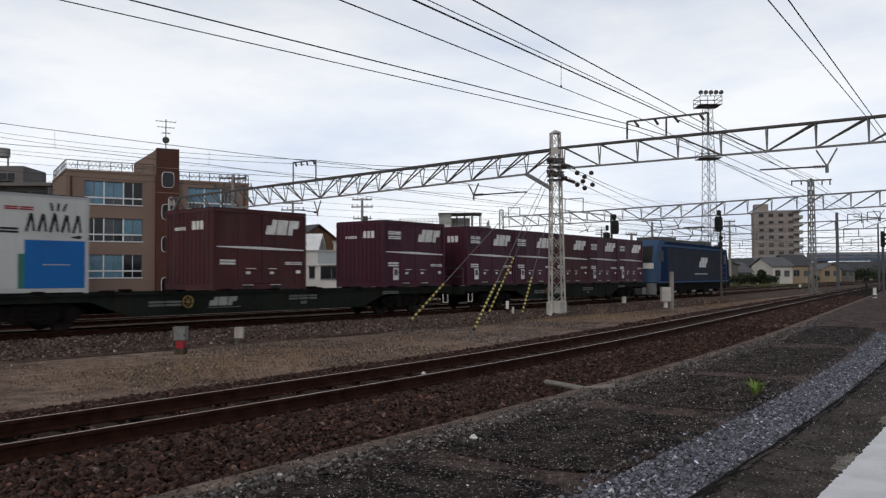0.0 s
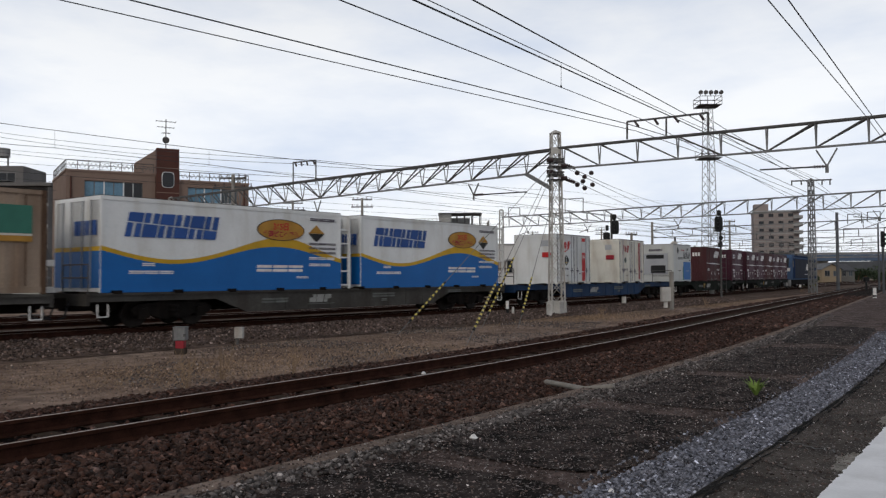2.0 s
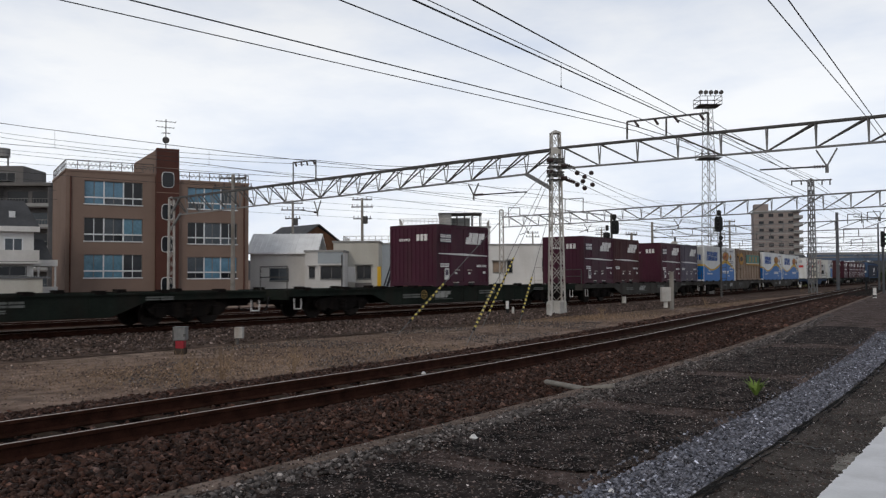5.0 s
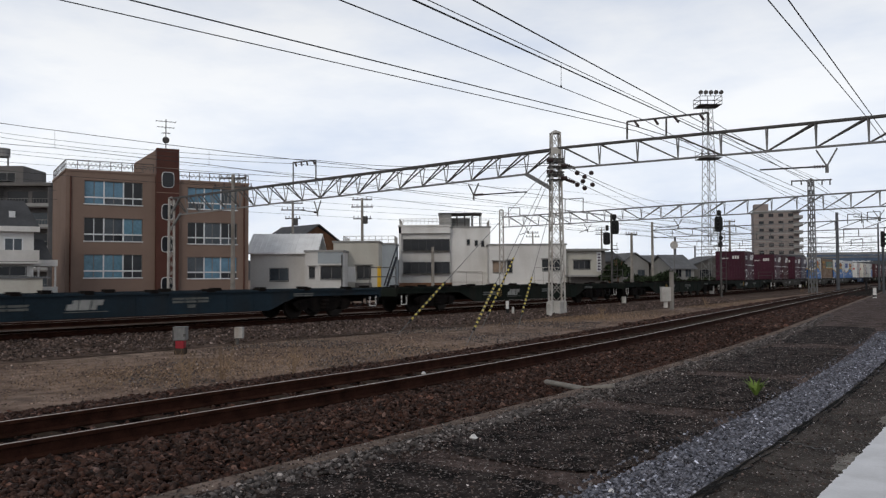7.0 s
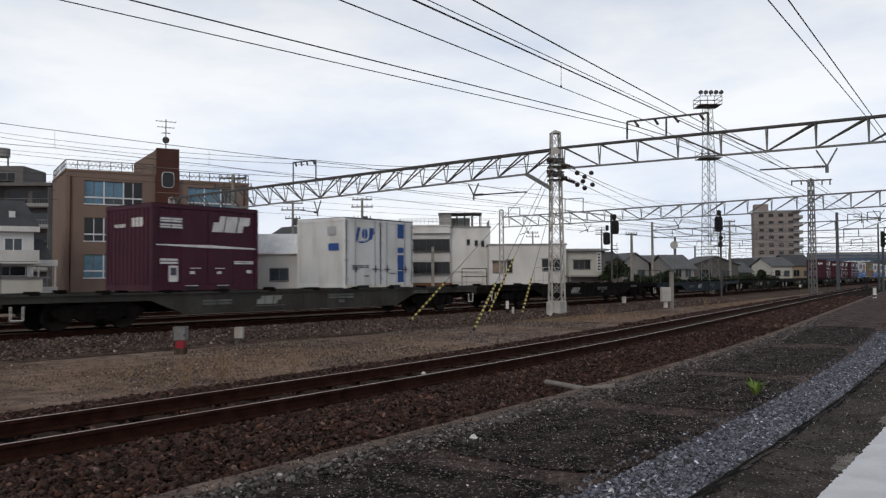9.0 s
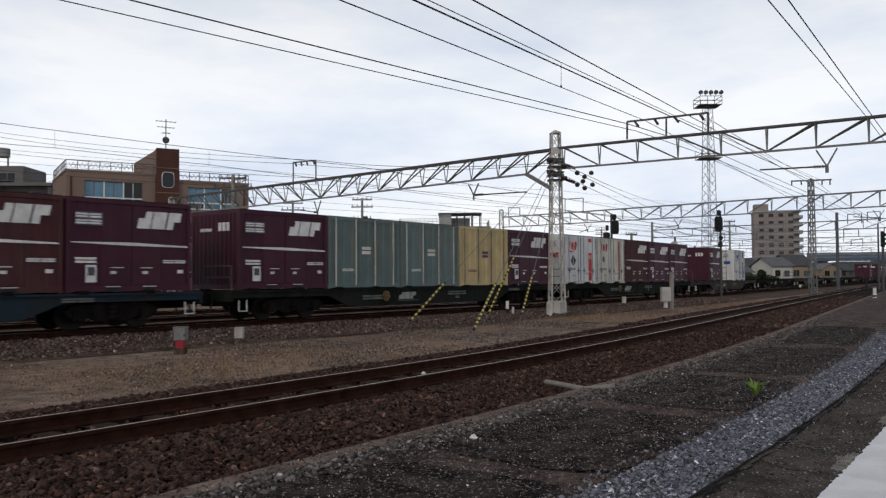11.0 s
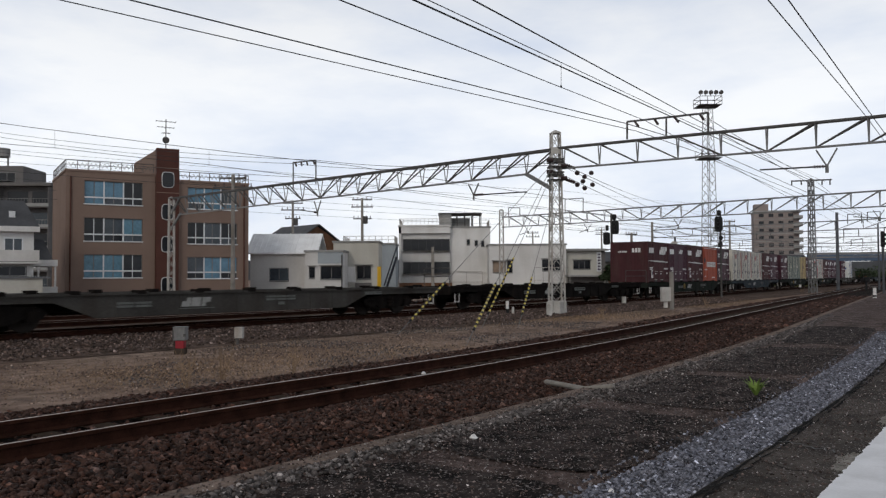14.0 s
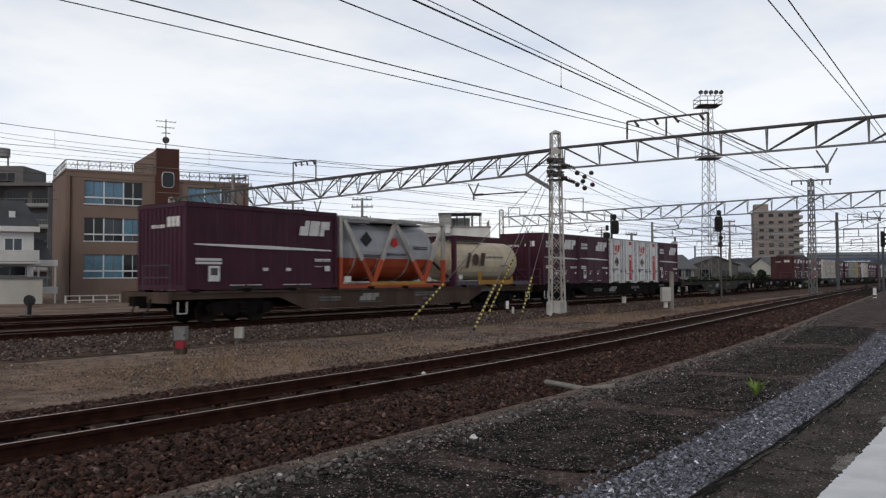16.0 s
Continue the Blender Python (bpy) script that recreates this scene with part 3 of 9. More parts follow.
def shell(c, L, W, H, material, ribs, rib=0.035, end_ribs=9, label="", z0=0.0):
    """Walls of a container: a panelled box with ribs on sides and ends, corner posts and rails."""
    hl, hw = L / 2, W / 2
    outline = []
    sides = (((-hl + 0.03, -hw + 0.045), (hl - 0.03, -hw + 0.045), (0, -1), ribs, rib), ((hl - 0.03, -hw + 0.045), (hl - 0.03, hw - 0.045), (1, 0), end_ribs, 0.025),
             ((hl - 0.03, hw - 0.045), (-hl + 0.03, hw - 0.045), (0, 1), ribs, rib), ((-hl + 0.03, hw - 0.045), (-hl + 0.03, -hw + 0.045), (-1, 0), end_ribs, 0.025))
    for (xa, ya), (xb, yb), (nx, ny), n, r in sides:
        outline.append((xa, ya))
        for i in range(n):
            for g, o in ((0.32, 0), (0.36, r), (0.64, r), (0.68, 0)):
                f = 0.05 + 0.9 * (i + g) / n
                outline.append((xa + (xb - xa) * f + nx * o, ya + (yb - ya) * f + ny * o))
    bm = bmesh.new()
    lo = [bm.verts.new((x, y, z0 + 0.16)) for x, y in outline]
    up = [bm.verts.new((x, y, H - 0.02)) for x, y in outline]
    for i in range(len(outline)):
        j = (i + 1) % len(outline)
        bm.faces.new((lo[i], lo[j], up[j], up[i]))
    bm.faces.new(lo[::-1])
    bm.faces.new(up)
    body = part("body", bm, material, c, label)
    bm = bmesh.new()
    for sx in (-1, 1):
        for sy in (-1, 1):
            x0, x1 = sorted((sx * hl, sx * (hl - 0.11)))
            y0, y1 = sorted((sy * hw, sy * (hw - 0.11)))
            box(bm, x0, x1, y0, y1, z0, H)
    for sy in (-1, 1):
        y0, y1 = sorted((sy * (hw - 0.002), sy * (hw - 0.09)))
        box(bm, -hl + 0.11, hl - 0.11, y0, y1, H - 0.11, H)
        box(bm, -hl + 0.11, hl - 0.11, y0, y1, z0 + 0.03, z0 + 0.18)
    for sx in (-1, 1):
        x0, x1 = sorted((sx * (hl - 0.002), sx * (hl - 0.09)))
        box(bm, x0, x1, -hw + 0.11, hw - 0.11, H - 0.11, H)
        box(bm, x0, x1, -hw + 0.11, hw - 0.11, z0 + 0.03, z0 + 0.18)
    part("frame", bm, material, c)
    boxes("roof", [(-hl + 0.015, hl - 0.015, -hw + 0.015, hw - 0.015, H - 0.015, H + 0.018)], UNDERFRAME, c, "grimy dark roof sheet")
    return body


def pockets(c, xs, L, W, w=0.36):
    for x in xs:
        for s in (-1, 1):
            y0, y1 = sorted((s * (W / 2 + 0.002), s * (W / 2 - 0.03)))
            boxes("fork_pocket", [(x - w / 2, x + w / 2, y0, y1, 0.035, 0.15)], BLACK, c)
            boxes("pocket_rim", [(x - w / 2 - 0.03, x + w / 2 + 0.03, y0 - 0.004 if s < 0 else y0, y1 if s < 0 else y1 + 0.004, 0.15, 0.175)], CREAM, c)


def doors(c, material, L, W, H, y=None, xs=(-1.55, 0.0, 1.55), dark=None):
    """Two side-door leaves, standing slightly proud, with lock rods and handles."""
    for s in (-1, 1):
        for x0, x1 in zip(xs, xs[1:]):
            yy = s * (W / 2 - 0.012)
            y0, y1 = sorted((yy, s * (W / 2 - 0.05)))
            d = boxes("door", [(x0 + 0.02, x1 - 0.02, y0, y1, 0.2, H - 0.14)], material, c, bevel=0.006)
            bm = bmesh.new()
            xr = (x0 + x1) / 2
            rod(bm, (xr, s * (W / 2 + 0.002), 0.1), (xr, s * (W / 2 + 0.002), H - 0.1), 0.014, 6)
            part("lock_rod", bm, dark or material, d)
            boxes("handle", [(xr - 0.02, xr + 0.3, s * (W / 2 + 0.012) - 0.01, s * (W / 2 + 0.012) + 0.01, 0.62, 0.65)], dark or material, d)


def maroon_12ft(material, label, sign="text", ends=True, bold=True):
    """Twelve-foot container with emblem, tapered stripe and placard. x runs along the train."""
    L, W, H = 3.715, 2.45, 2.5
    c = thing("freight_container", label, "container", "twelve-foot containers on the train")
    shell(c, L, W, H, material, 12, 0.02, 10)
    for s in (-1, 1):
        y0, y1 = sorted((s * (W / 2 - 0.008), s * (W / 2 - 0.05)))
        boxes("door", [(-0.9, -0.015, y0, y1, 0.2, H - 0.13)], material, c, bevel=0.006)
        boxes("door", [(0.015, 0.9, y0, y1, 0.2, H - 0.13)], material, c, bevel=0.006)
        boxes("latch", [(-0.62, -0.25, s * (W / 2) - 0.012, s * (W / 2) + 0.012, 0.66, 0.685), (0.25, 0.6, s * (W / 2) - 0.012, s * (W / 2) + 0.012, 0.66, 0.685)], CREAM, c)
    y = -W / 2 - 0.004
    bm = bmesh.new()
    if bold:
        logo(bm, 0.14, 1.76, 1.35, 0.48, y)
    else:
        logo(bm, 0.2, 1.88, 0.75, 0.27, y)
    part("emblem", bm, SIGN_WHITE, c, "slanted white emblem blocks")
    bm = bmesh.new()
    if bold:
        slab(bm, [(-1.72, 1.32), (0, 1.27), (1.74, 1.26), (1.74, 1.30), (0.0, 1.36), (-1.72, 1.345)], y, y + 0.006)
        part("stripe", bm, SIGN_WHITE, c, "thin tapered white stripe")
        bm = bmesh.new()
    if sign == "blank":
        boxes("placard", [(-1.66, -0.85, y, y + 0.008, 1.82, 2.14)], SIGN_WHITE, c, "blank white sign plate")
    elif sign == "text":
        p = boxes("placard", [(-1.62, -0.85, y, y + 0.006, 1.78, 2.14)], SLATE, c, "sign plate with white bars of writing")
        letters(bm, -1.6, 1.98, 0.73, 0.13, y - 0.006, 7, seed=3)
        letters(bm, -1.6, 1.81, 0.73, 0.13, y - 0.006, 7, seed=4)
    letters(bm, -1.6, 0.78, 0.62, 0.17, y, 4, seed=5)
    letters(bm, 0.95, 0.8, 0.75, 0.1, y, 7, seed=6)
    box(bm, 1.42, 1.56, y, y + 0.006, 1.0, 1.0)
    box(bm, 1.42, 1.6, y, y + 0.006, 0.52, 0.62)
    box(bm, 0.32, 0.48, y, y + 0.006, 0.5, 0.58)
    box(bm, -0.62, -0.46, y, y + 0.006, 0.5, 0.58)
    part("writing", bm, SIGN_WHITE, c, "small white bars of writing")
    if sign != "none":
        pl = boxes("paper_holder", [(-1.32, -1.02, y, y + 0.008, 0.28, 0.74)], SIGN_WHITE, c, "pale framed waybill holder")
        boxes("window", [(-1.27, -1.07, y - 0.004, y + 0.004, 0.46, 0.68)], SLATE, pl)
    bm = bmesh.new()
    x = -L / 2 - 0.001
    for i, (a, b) in enumerate(((0.35, 0.52), (0.55, 0.72), (0.75, 0.95))):
        slabpts = [(x - 0.006, x, -a - 0.0, -a + 0.15, 1.86, 2.12)]
        for d in slabpts:
            box(bm, *d)
    letters_end(bm, x, 0.15, 1.86, 0.1, 5)
    part("end_writing", bm, SIGN_WHITE, c, "small white emblem bars on the end wall")
    pockets(c, (-0.55, 0.55), L, W)
    return c


def strokes(bm, x, z, w, h, y):
    """A large emblem of three plain shapes: a leaning bar, a disc and a slanted block."""
    slab(bm, [(x, z - 0.1), (x + 0.12 * w, z - 0.1), (x + 0.3 * w, z + h), (x + 0.12 * w, z + h)], y, y + 0.006)
    q = [2 * math.pi * i / 18 for i in range(18)]
    slab(bm, [(x + w * (0.5 + 0.17 * math.cos(t)) + 0.05, z + h * (0.48 + 0.46 * math.sin(t))) for t in q], y, y + 0.006)
    slab(bm, [(x + 0.78 * w, z), (x + 0.98 * w, z), (x + 1.1 * w, z + h), (x + 0.84 * w, z + h)], y, y + 0.006)


def white_12ft(material, label, style):
    L, W, H = 3.715, 2.45, 2.5
    c = thing("freight_container", label, "container", "twelve-foot containers on the train")
    shell(c, L, W, H, material, 2, 0.02, 1)
    doors(c, material, L, W, H, xs=(-1.72, 0.0, 1.72))
    y = -W / 2 - 0.004
    mark = {"plain": DARK_RED, "stripe": DARK_RED, "swoosh": RED, "blue": NAVY}[style]
    bm = bmesh.new()
    if style == "blue":
        x, z, w, h = -1.35, 1.75, 0.9, 0.42
    else:
        x, z, w, h = -1.4, 1.75, 0.85, 0.42
    strokes(bm, x, z, w, h, y)
    if style in ("swoosh", "blue"):
        pts = [(x + 0.2 * w + 0.075 * w * i, z - 0.13 + 0.00075 * i ** 3 * 0.28 - 0.02 * math.sin(i / 14 * 3.1)) for i in range(14)]
        for p0, p1 in zip(pts, pts[1:]):
            slab(bm, [p0, p1, (p1[0], p1[1] + 0.1), (p0[0], p0[1] + 0.03)], y + 0.002, y + 0.006)
    part("emblem", bm, mark, c, "emblem of plain coloured strokes")
    if style == "stripe":
        for xa, xb in ((1.0, 1.12), (1.16, 1.2)):
            boxes("door_stripe", [(xa, xb, y, y + 0.008, 0.2, 2.36)], DARK_RED, c, "dark red upright stripe")
    elif style == "swoosh":
        st = boxes("door_stripe", [(0.85, 1.27, y, y + 0.008, 0.16, 1.62)], RED, c, "broad red upright stripe")
        boxes("door_stripe", [(0.85, 1.27, y, y + 0.008, 2.2, 2.38)], RED, c)
        curve_data = bpy.data.curves.new("type_mark", "FONT")
        curve_data.body, curve_data.size, curve_data.extrude = "19A", 0.3, 0.002
        txt = new("type_mark", curve_data)
        me = bpy.data.meshes.new_from_object(txt)
        bpy.data.objects.remove(txt)
        me.materials.append(SIGN_WHITE)
        ob = new("type_mark", me)
        ob.matrix_basis = Matrix.Translation((0.83, y - 0.004, 1.3)) @ pose(0, 0, 0, 90, 0, 0) @ Matrix.Diagonal((0.78, 1, 1, 1))
        ob.parent = st
    elif style == "blue":
        for za, zb in ((0.2, 1.22), (1.3, 1.5), (1.85, 2.38)):
            boxes("door_stripe", [(0.95, 1.3, y, y + 0.008, za, zb)], NAVY, c, "broad navy upright stripe")
    bm = bmesh.new()
    if style in ("plain", "stripe"):
        turned(bm, [(y, 0.17), (y + 0.006, 0.17)], 14, "y", (-0.98, 0, 1.32))
        part("seal", bm, TEAL, c, "round faded blue-green seal")
    elif style == "swoosh":
        slab(bm, [(-1.15, 1.2), (-0.85, 0.9), (-0.55, 1.2), (-0.85, 1.5)], y, y + 0.006)
        part("warning_diamond", bm, BLACK, c, "black and yellow warning diamond")
        boxes("diamond_stripe", [(-0.93, -0.78, y - 0.003, y, 1.05, 1.12)], YELLOW, c)
    else:
        bm.free()
    bm = bmesh.new()
    letters(bm, -1.5, 0.72, 0.9, 0.11, y, 9, seed=8)
    letters(bm, 0.5, 0.5, 0.35, 0.05, y, 6, seed=9)
    letters(bm, -0.9, 0.4, 0.3, 0.06, y, 4, seed=2)
    part("writing", bm, SLATE, c, "small grey bars of writing")
    for xx in (-1.8, -0.005, 1.79):
        boxes("door_seam", [(xx - 0.022, xx + 0.022, y + 0.001, y + 0.012, 0.12, 2.42)], UNDERFRAME, c, "dark rubber door seam")
        bm = bmesh.new()
        for zz in (0.3, 0.95, 1.6, 2.25):
            box(bm, xx - 0.09, xx + 0.09, y - 0.012, y + 0.004, zz, zz + 0.07)
        part("hinge", bm, GREY_UPPER, c)
    for xx in (-1.35, -0.32, 0.32, 1.35):
        bm = bmesh.new()
        rod(bm, (xx, y - 0.012, 0.05), (xx, y - 0.012, 2.45), 0.02, 6)
        part("lock_rod", bm, GREY_UPPER, c)
    bm = bmesh.new()
    for xx in (-1.35, -0.32, 0.32, 1.35):
        box(bm, xx - 0.16, xx + 0.16, y - 0.04, y - 0.02, 0.66, 0.7)
        box(bm, xx - 0.03, xx + 0.03, y - 0.045, y - 0.03, 0.56, 0.82)
    part("lock_gear", bm, SLATE, c, "dark lock handle")
    boxes("roof_edge", [(-1.857, 1.857, y - 0.001, y + 0.1, 2.47, 2.512)], SLATE, c, "dark grimy roof edge")
    for xx in (-0.95, 0.8):
        boxes("fork_pocket", [(xx - 0.3, xx + 0.3, y - 0.004, y + 0.02, 0.0, 0.1)], BLACK, c)
    boxes("bottom_sill", [(-1.84, 1.84, y + 0.002, y + 0.02, 0.02, 0.14)], CREAM, c)
    bm = bmesh.new()
    x = -L / 2 - 0.002
    box(bm, x - 0.01, x, -0.75, -0.35, 1.9, 2.2)
    part("end_vent", bm, GREY_UPPER, c, "framed vent in the end wall")
    boxes("end_mark", [(x - 0.008, x, -0.9, -0.4, 1.35, 1.6)], mark, c)
    return c


def big_box(L, material, label, ribs, end_ribs=6):
    c = thing("freight_container", label, "container", "long containers on the train")
    shell(c, L, 2.49, 2.6, material, ribs, 0.02, end_ribs)
    return c


def wording(parent, text, x, z, size, y, material):
    """Readable words, centred at x, standing on z, on a side wall."""
    data = bpy.data.curves.new("wording", "FONT")
    data.body, data.size, data.extrude, data.align_x = text, size, 0.002, "CENTER"
    data.offset = 0.008
    txt = new("wording", data)
    me = bpy.data.meshes.new_from_object(txt)
    bpy.data.objects.remove(txt)
    me.materials.append(material)
    ob = new("wording", me)
    ob.matrix_basis = Matrix.Translation((x, y, z)) @ pose(0, 0, 0, 90, 0, 0)
    ob.parent = parent
    return ob


def runtec_31ft():
    """Long white and blue container with a yellow wave and a ladder rack at its front end."""
    L = 8.85
    c = big_box(L, WHITE, "long white and blue freight container with a yellow wave", 1, 2)
    c.name = "freight_container"
    y = -2.49 / 2 - 0.003
    bm = bmesh.new()
    box(bm, -L / 2 + 0.03, L / 2 - 0.03, -1.225, 1.225, 0.12, 2.5)
    part("side_panel", bm, WHITE, c, "smooth white side panel")
    n = 48
    xs = [-L / 2 + L * i / n for i in range(n + 1)]
    top = [1.2 + 0.29 * math.cos((x - 1.6) / L * 2 * math.pi * 1.15) for x in xs]
    bm = bmesh.new()
    slab(bm, [(xs[0], 0.13), (xs[-1], 0.13)] + [(xs[i], top[i] - 0.12) for i in range(n, -1, -1)], y, y + 0.01)
    part("blue_field", bm, BLUE, c, "blue lower field with a waved top")
    bm = bmesh.new()
    rise = [top[i] + 0.19 * math.exp(-((xs[i] - 2.0) / 1.5) ** 2) for i in range(n + 1)]
    slab(bm, [(xs[i], top[i] - 0.12) for i in range(n + 1)] + [(xs[i], rise[i]) for i in range(n, -1, -1)], y - 0.002, y + 0.01)
    part("yellow_wave", bm, YELLOW, c, "yellow wave band")
    xe = -L / 2 - 0.012
    boxes("end_field", [(xe, xe + 0.03, -1.2, 1.2, 0.13, 1.12)], BLUE, c, "blue lower part of the end doors")
    boxes("end_band", [(xe, xe + 0.03, -1.2, 1.2, 1.12, 1.24)], YELLOW, c)
    boxes("end_emblem", [(xe, xe + 0.03, -1.0 + 0.2 * i, -0.86 + 0.2 * i, 1.55, 1.95) for i in range(6)], NAVY, c)
    for yy in (-0.75, -0.3, 0.3, 0.75):
        bm = bmesh.new()
        rod(bm, (xe - 0.01, yy, 0.1), (xe - 0.01, yy, 2.5), 0.018, 6)
        part("lock_rod", bm, GREY_UPPER, c)
    bm = bmesh.new()
    blocks(bm, -3.75, 1.52, 3.0, 0.68, y - 0.003, 6)
    part("emblem_block", bm, NAVY, c, "slanted blue emblem block")
    bm = bmesh.new()
    turned(bm, [(y - 0.006, 1.0), (y + 0.004, 1.0)], 24, "y", (0, 0, 0))
    bmesh.ops.scale(bm, vec=(0.97, 1, 0.335), verts=bm.verts)
    bmesh.ops.translate(bm, vec=(1.75, 0, 1.92), verts=bm.verts)
    o = part("oval_badge", bm, OCHRE, c, "ochre oval badge with a dark rim")
    bm = bmesh.new()
    for i in range(32):
        t0, t1 = 2 * math.pi * i / 32, 2 * math.pi * (i + 1) / 32
        rod(bm, (1.75 + 0.97 * math.cos(t0), y - 0.006, 1.92 + 0.335 * math.sin(t0)), (1.75 + 0.97 * math.cos(t1), y - 0.006, 1.92 + 0.335 * math.sin(t1)), 0.014, 4)
    part("badge_rim", bm, TANK_MARK, o)
    wording(o, "365日", 1.75, 1.93, 0.27, y - 0.008, RED)
    wording(o, "全国どこへでも", 1.75, 1.71, 0.21, y - 0.008, DARK_RED)
    bm = bmesh.new()
    letters(bm, 0.75, 0.56, 1.95, 0.24, y - 0.004, 9, 0.1, 0.2, 14)
    letters(bm, -3.6, 0.5, 1.4, 0.1, y - 0.004, 10, 0, 0.2, 15)
    letters(bm, -3.2, 0.72, 0.4, 0.09, y - 0.004, 4, 0, 0.2, 16)
    letters(bm, 2.95, 0.98, 1.2, 0.09, y - 0.004, 8, 0, 0.2, 17)
    letters(bm, 2.95, 0.76, 1.0, 0.1, y - 0.004, 6, 0, 0.2, 18)
    letters(bm, 2.4, 0.36, 0.55, 0.07, y - 0.004, 3, 0, 0.2, 19)
    part("writing", bm, SIGN_WHITE, c, "white bars of writing")
    bm = bmesh.new()
    letters(bm, 3.0, 2.28, 1.15, 0.1, y - 0.004, 9, 0, 0.2, 20)
    for i in range(3):
        letters(bm, 2.95, 1.48 - 0.15 * i, 1.25, 0.07, y - 0.006, 9, 0, 0.2, 21 + i)
    part("code_writing", bm, SLATE, c)
    bm = bmesh.new()
    slab(bm, [(2.92, 1.86), (3.64, 1.86), (3.28, 2.14)], y - 0.006, y + 0.004)
    part("warning_diamond", bm, OCHRE, c, "upper yellow half of a warning diamond")
    bm = bmesh.new()
    slab(bm, [(2.92, 1.855), (3.28, 1.57), (3.64, 1.855)], y - 0.006, y + 0.004)
    part("warning_diamond", bm, BLACK, c, "lower black half of a warning diamond")
    bm = bmesh.new()
    for yy in (-1.2, -0.2, 0.6, 1.2):
        box(bm, 4.82, 4.9, yy - 0.04, yy + 0.04, 0.0, 2.55)
    for k in range(6):
        z = 0.1 + 0.48 * k
        box(bm, 4.83, 4.89, -1.2, 1.2, z, z + 0.05)
        box(bm, 4.4, 4.86, -1.22, -1.17, z, z + 0.05)
    part("end_rack", bm, WHITE, c, "white ladder rack round the cooling unit")
    boxes("cooling_unit", [(4.43, 4.78, -0.9, 0.9, 0.5, 2.2)], GREY_UPPER, c)
    boxes("bottom_rail", [(-L / 2, L / 2, y - 0.004, y + 0.02, 0.0, 0.13)], BLUE, c)
    return c


def tan_31ft():
    """Long tan container, grey above, with a yellow oval badge and a green panel."""
    L = 9.41
    c = big_box(L, TAN, "long tan freight container with green panel and yellow oval", 26, 6)
    y = -1.245 - 0.004
    boxes("green_panel", [(-0.9, 4.35, y - 0.004, y + 0.03, 1.5, 2.2)], GREEN_SIGN, c, "green sign panel")
    boxes("pale_line", [(-0.9, 4.35, y - 0.004, y + 0.03, 1.445, 1.495)], CREAM, c)
    boxes("ochre_band", [(-0.9, 4.35, y - 0.004, y + 0.03, 1.3, 1.44)], OCHRE, c, "faded ochre band under the green panel")
    bm = bmesh.new()
    for k in range(3):
        x = 0.2 + 1.25 * k
        for dz in (0.0, 0.16, 0.32):
            box(bm, x, x + 0.6, y - 0.01, y, 1.62 + dz, 1.7 + dz)
        box(bm, x + 0.24, x + 0.36, y - 0.01, y, 1.58, 2.08)
    part("panel_writing", bm, OCHRE, c, "faded ochre bars of writing")
    bm = bmesh.new()
    turned(bm, [(y - 0.008, 1.0), (y + 0.02, 1.0)], 24, "y", (0, 0, 0))
    bmesh.ops.scale(bm, vec=(0.78, 1, 0.5), verts=bm.verts)
    bmesh.ops.translate(bm, vec=(-2.75, 0, 1.8), verts=bm.verts)
    o = part("oval_badge", bm, OCHRE, c, "yellow oval badge with a dark emblem")
    bm = bmesh.new()
    turned(bm, [(y - 0.016, 1.0), (y - 0.006, 1.0)], 18, "y", (0, 0, 0))
    bmesh.ops.scale(bm, vec=(0.5, 1, 0.2), verts=bm.verts)
    bmesh.ops.translate(bm, vec=(-2.75, 0, 1.8), verts=bm.verts)
    part("emblem", bm, TANK_MARK, o)
    bm = bmesh.new()
    slab(bm, [(-4.2, 2.05), (-3.6, 2.05), (-3.9, 2.3)], y - 0.008, y + 0.01)
    part("warning_diamond", bm, OCHRE, c, "upper yellow half of a warning diamond")
    bm = bmesh.new()
    slab(bm, [(-4.2, 2.045), (-3.9, 1.78), (-3.6, 2.045)], y - 0.008, y + 0.01)
    part("warning_diamond", bm, TANK_MARK, c, "lower dark half of a warning diamond")
    for i in range(9):
        xx = -4.2 + 1.05 * i
        boxes("panel_seam", [(xx - 0.012, xx + 0.012, y - 0.003, y + 0.02, 0.2, 2.46)], TAN_SEAM, c, "dark rust-stained panel seam")
    bm = bmesh.new()
    letters(bm, -3.9, 0.95, 1.1, 0.08, y - 0.004, 8, 0, 0.2, 31)
    part("writing", bm, TAN_SEAM, c)
    for s in (-1, 1):
        boxes("corner_post", [(s * 4.65 - 0.06, s * 4.65 + 0.06, y - 0.004, y + 0.1, 0.0, 2.6)], TAN_SEAM, c, "rust-stained corner post")
    return c


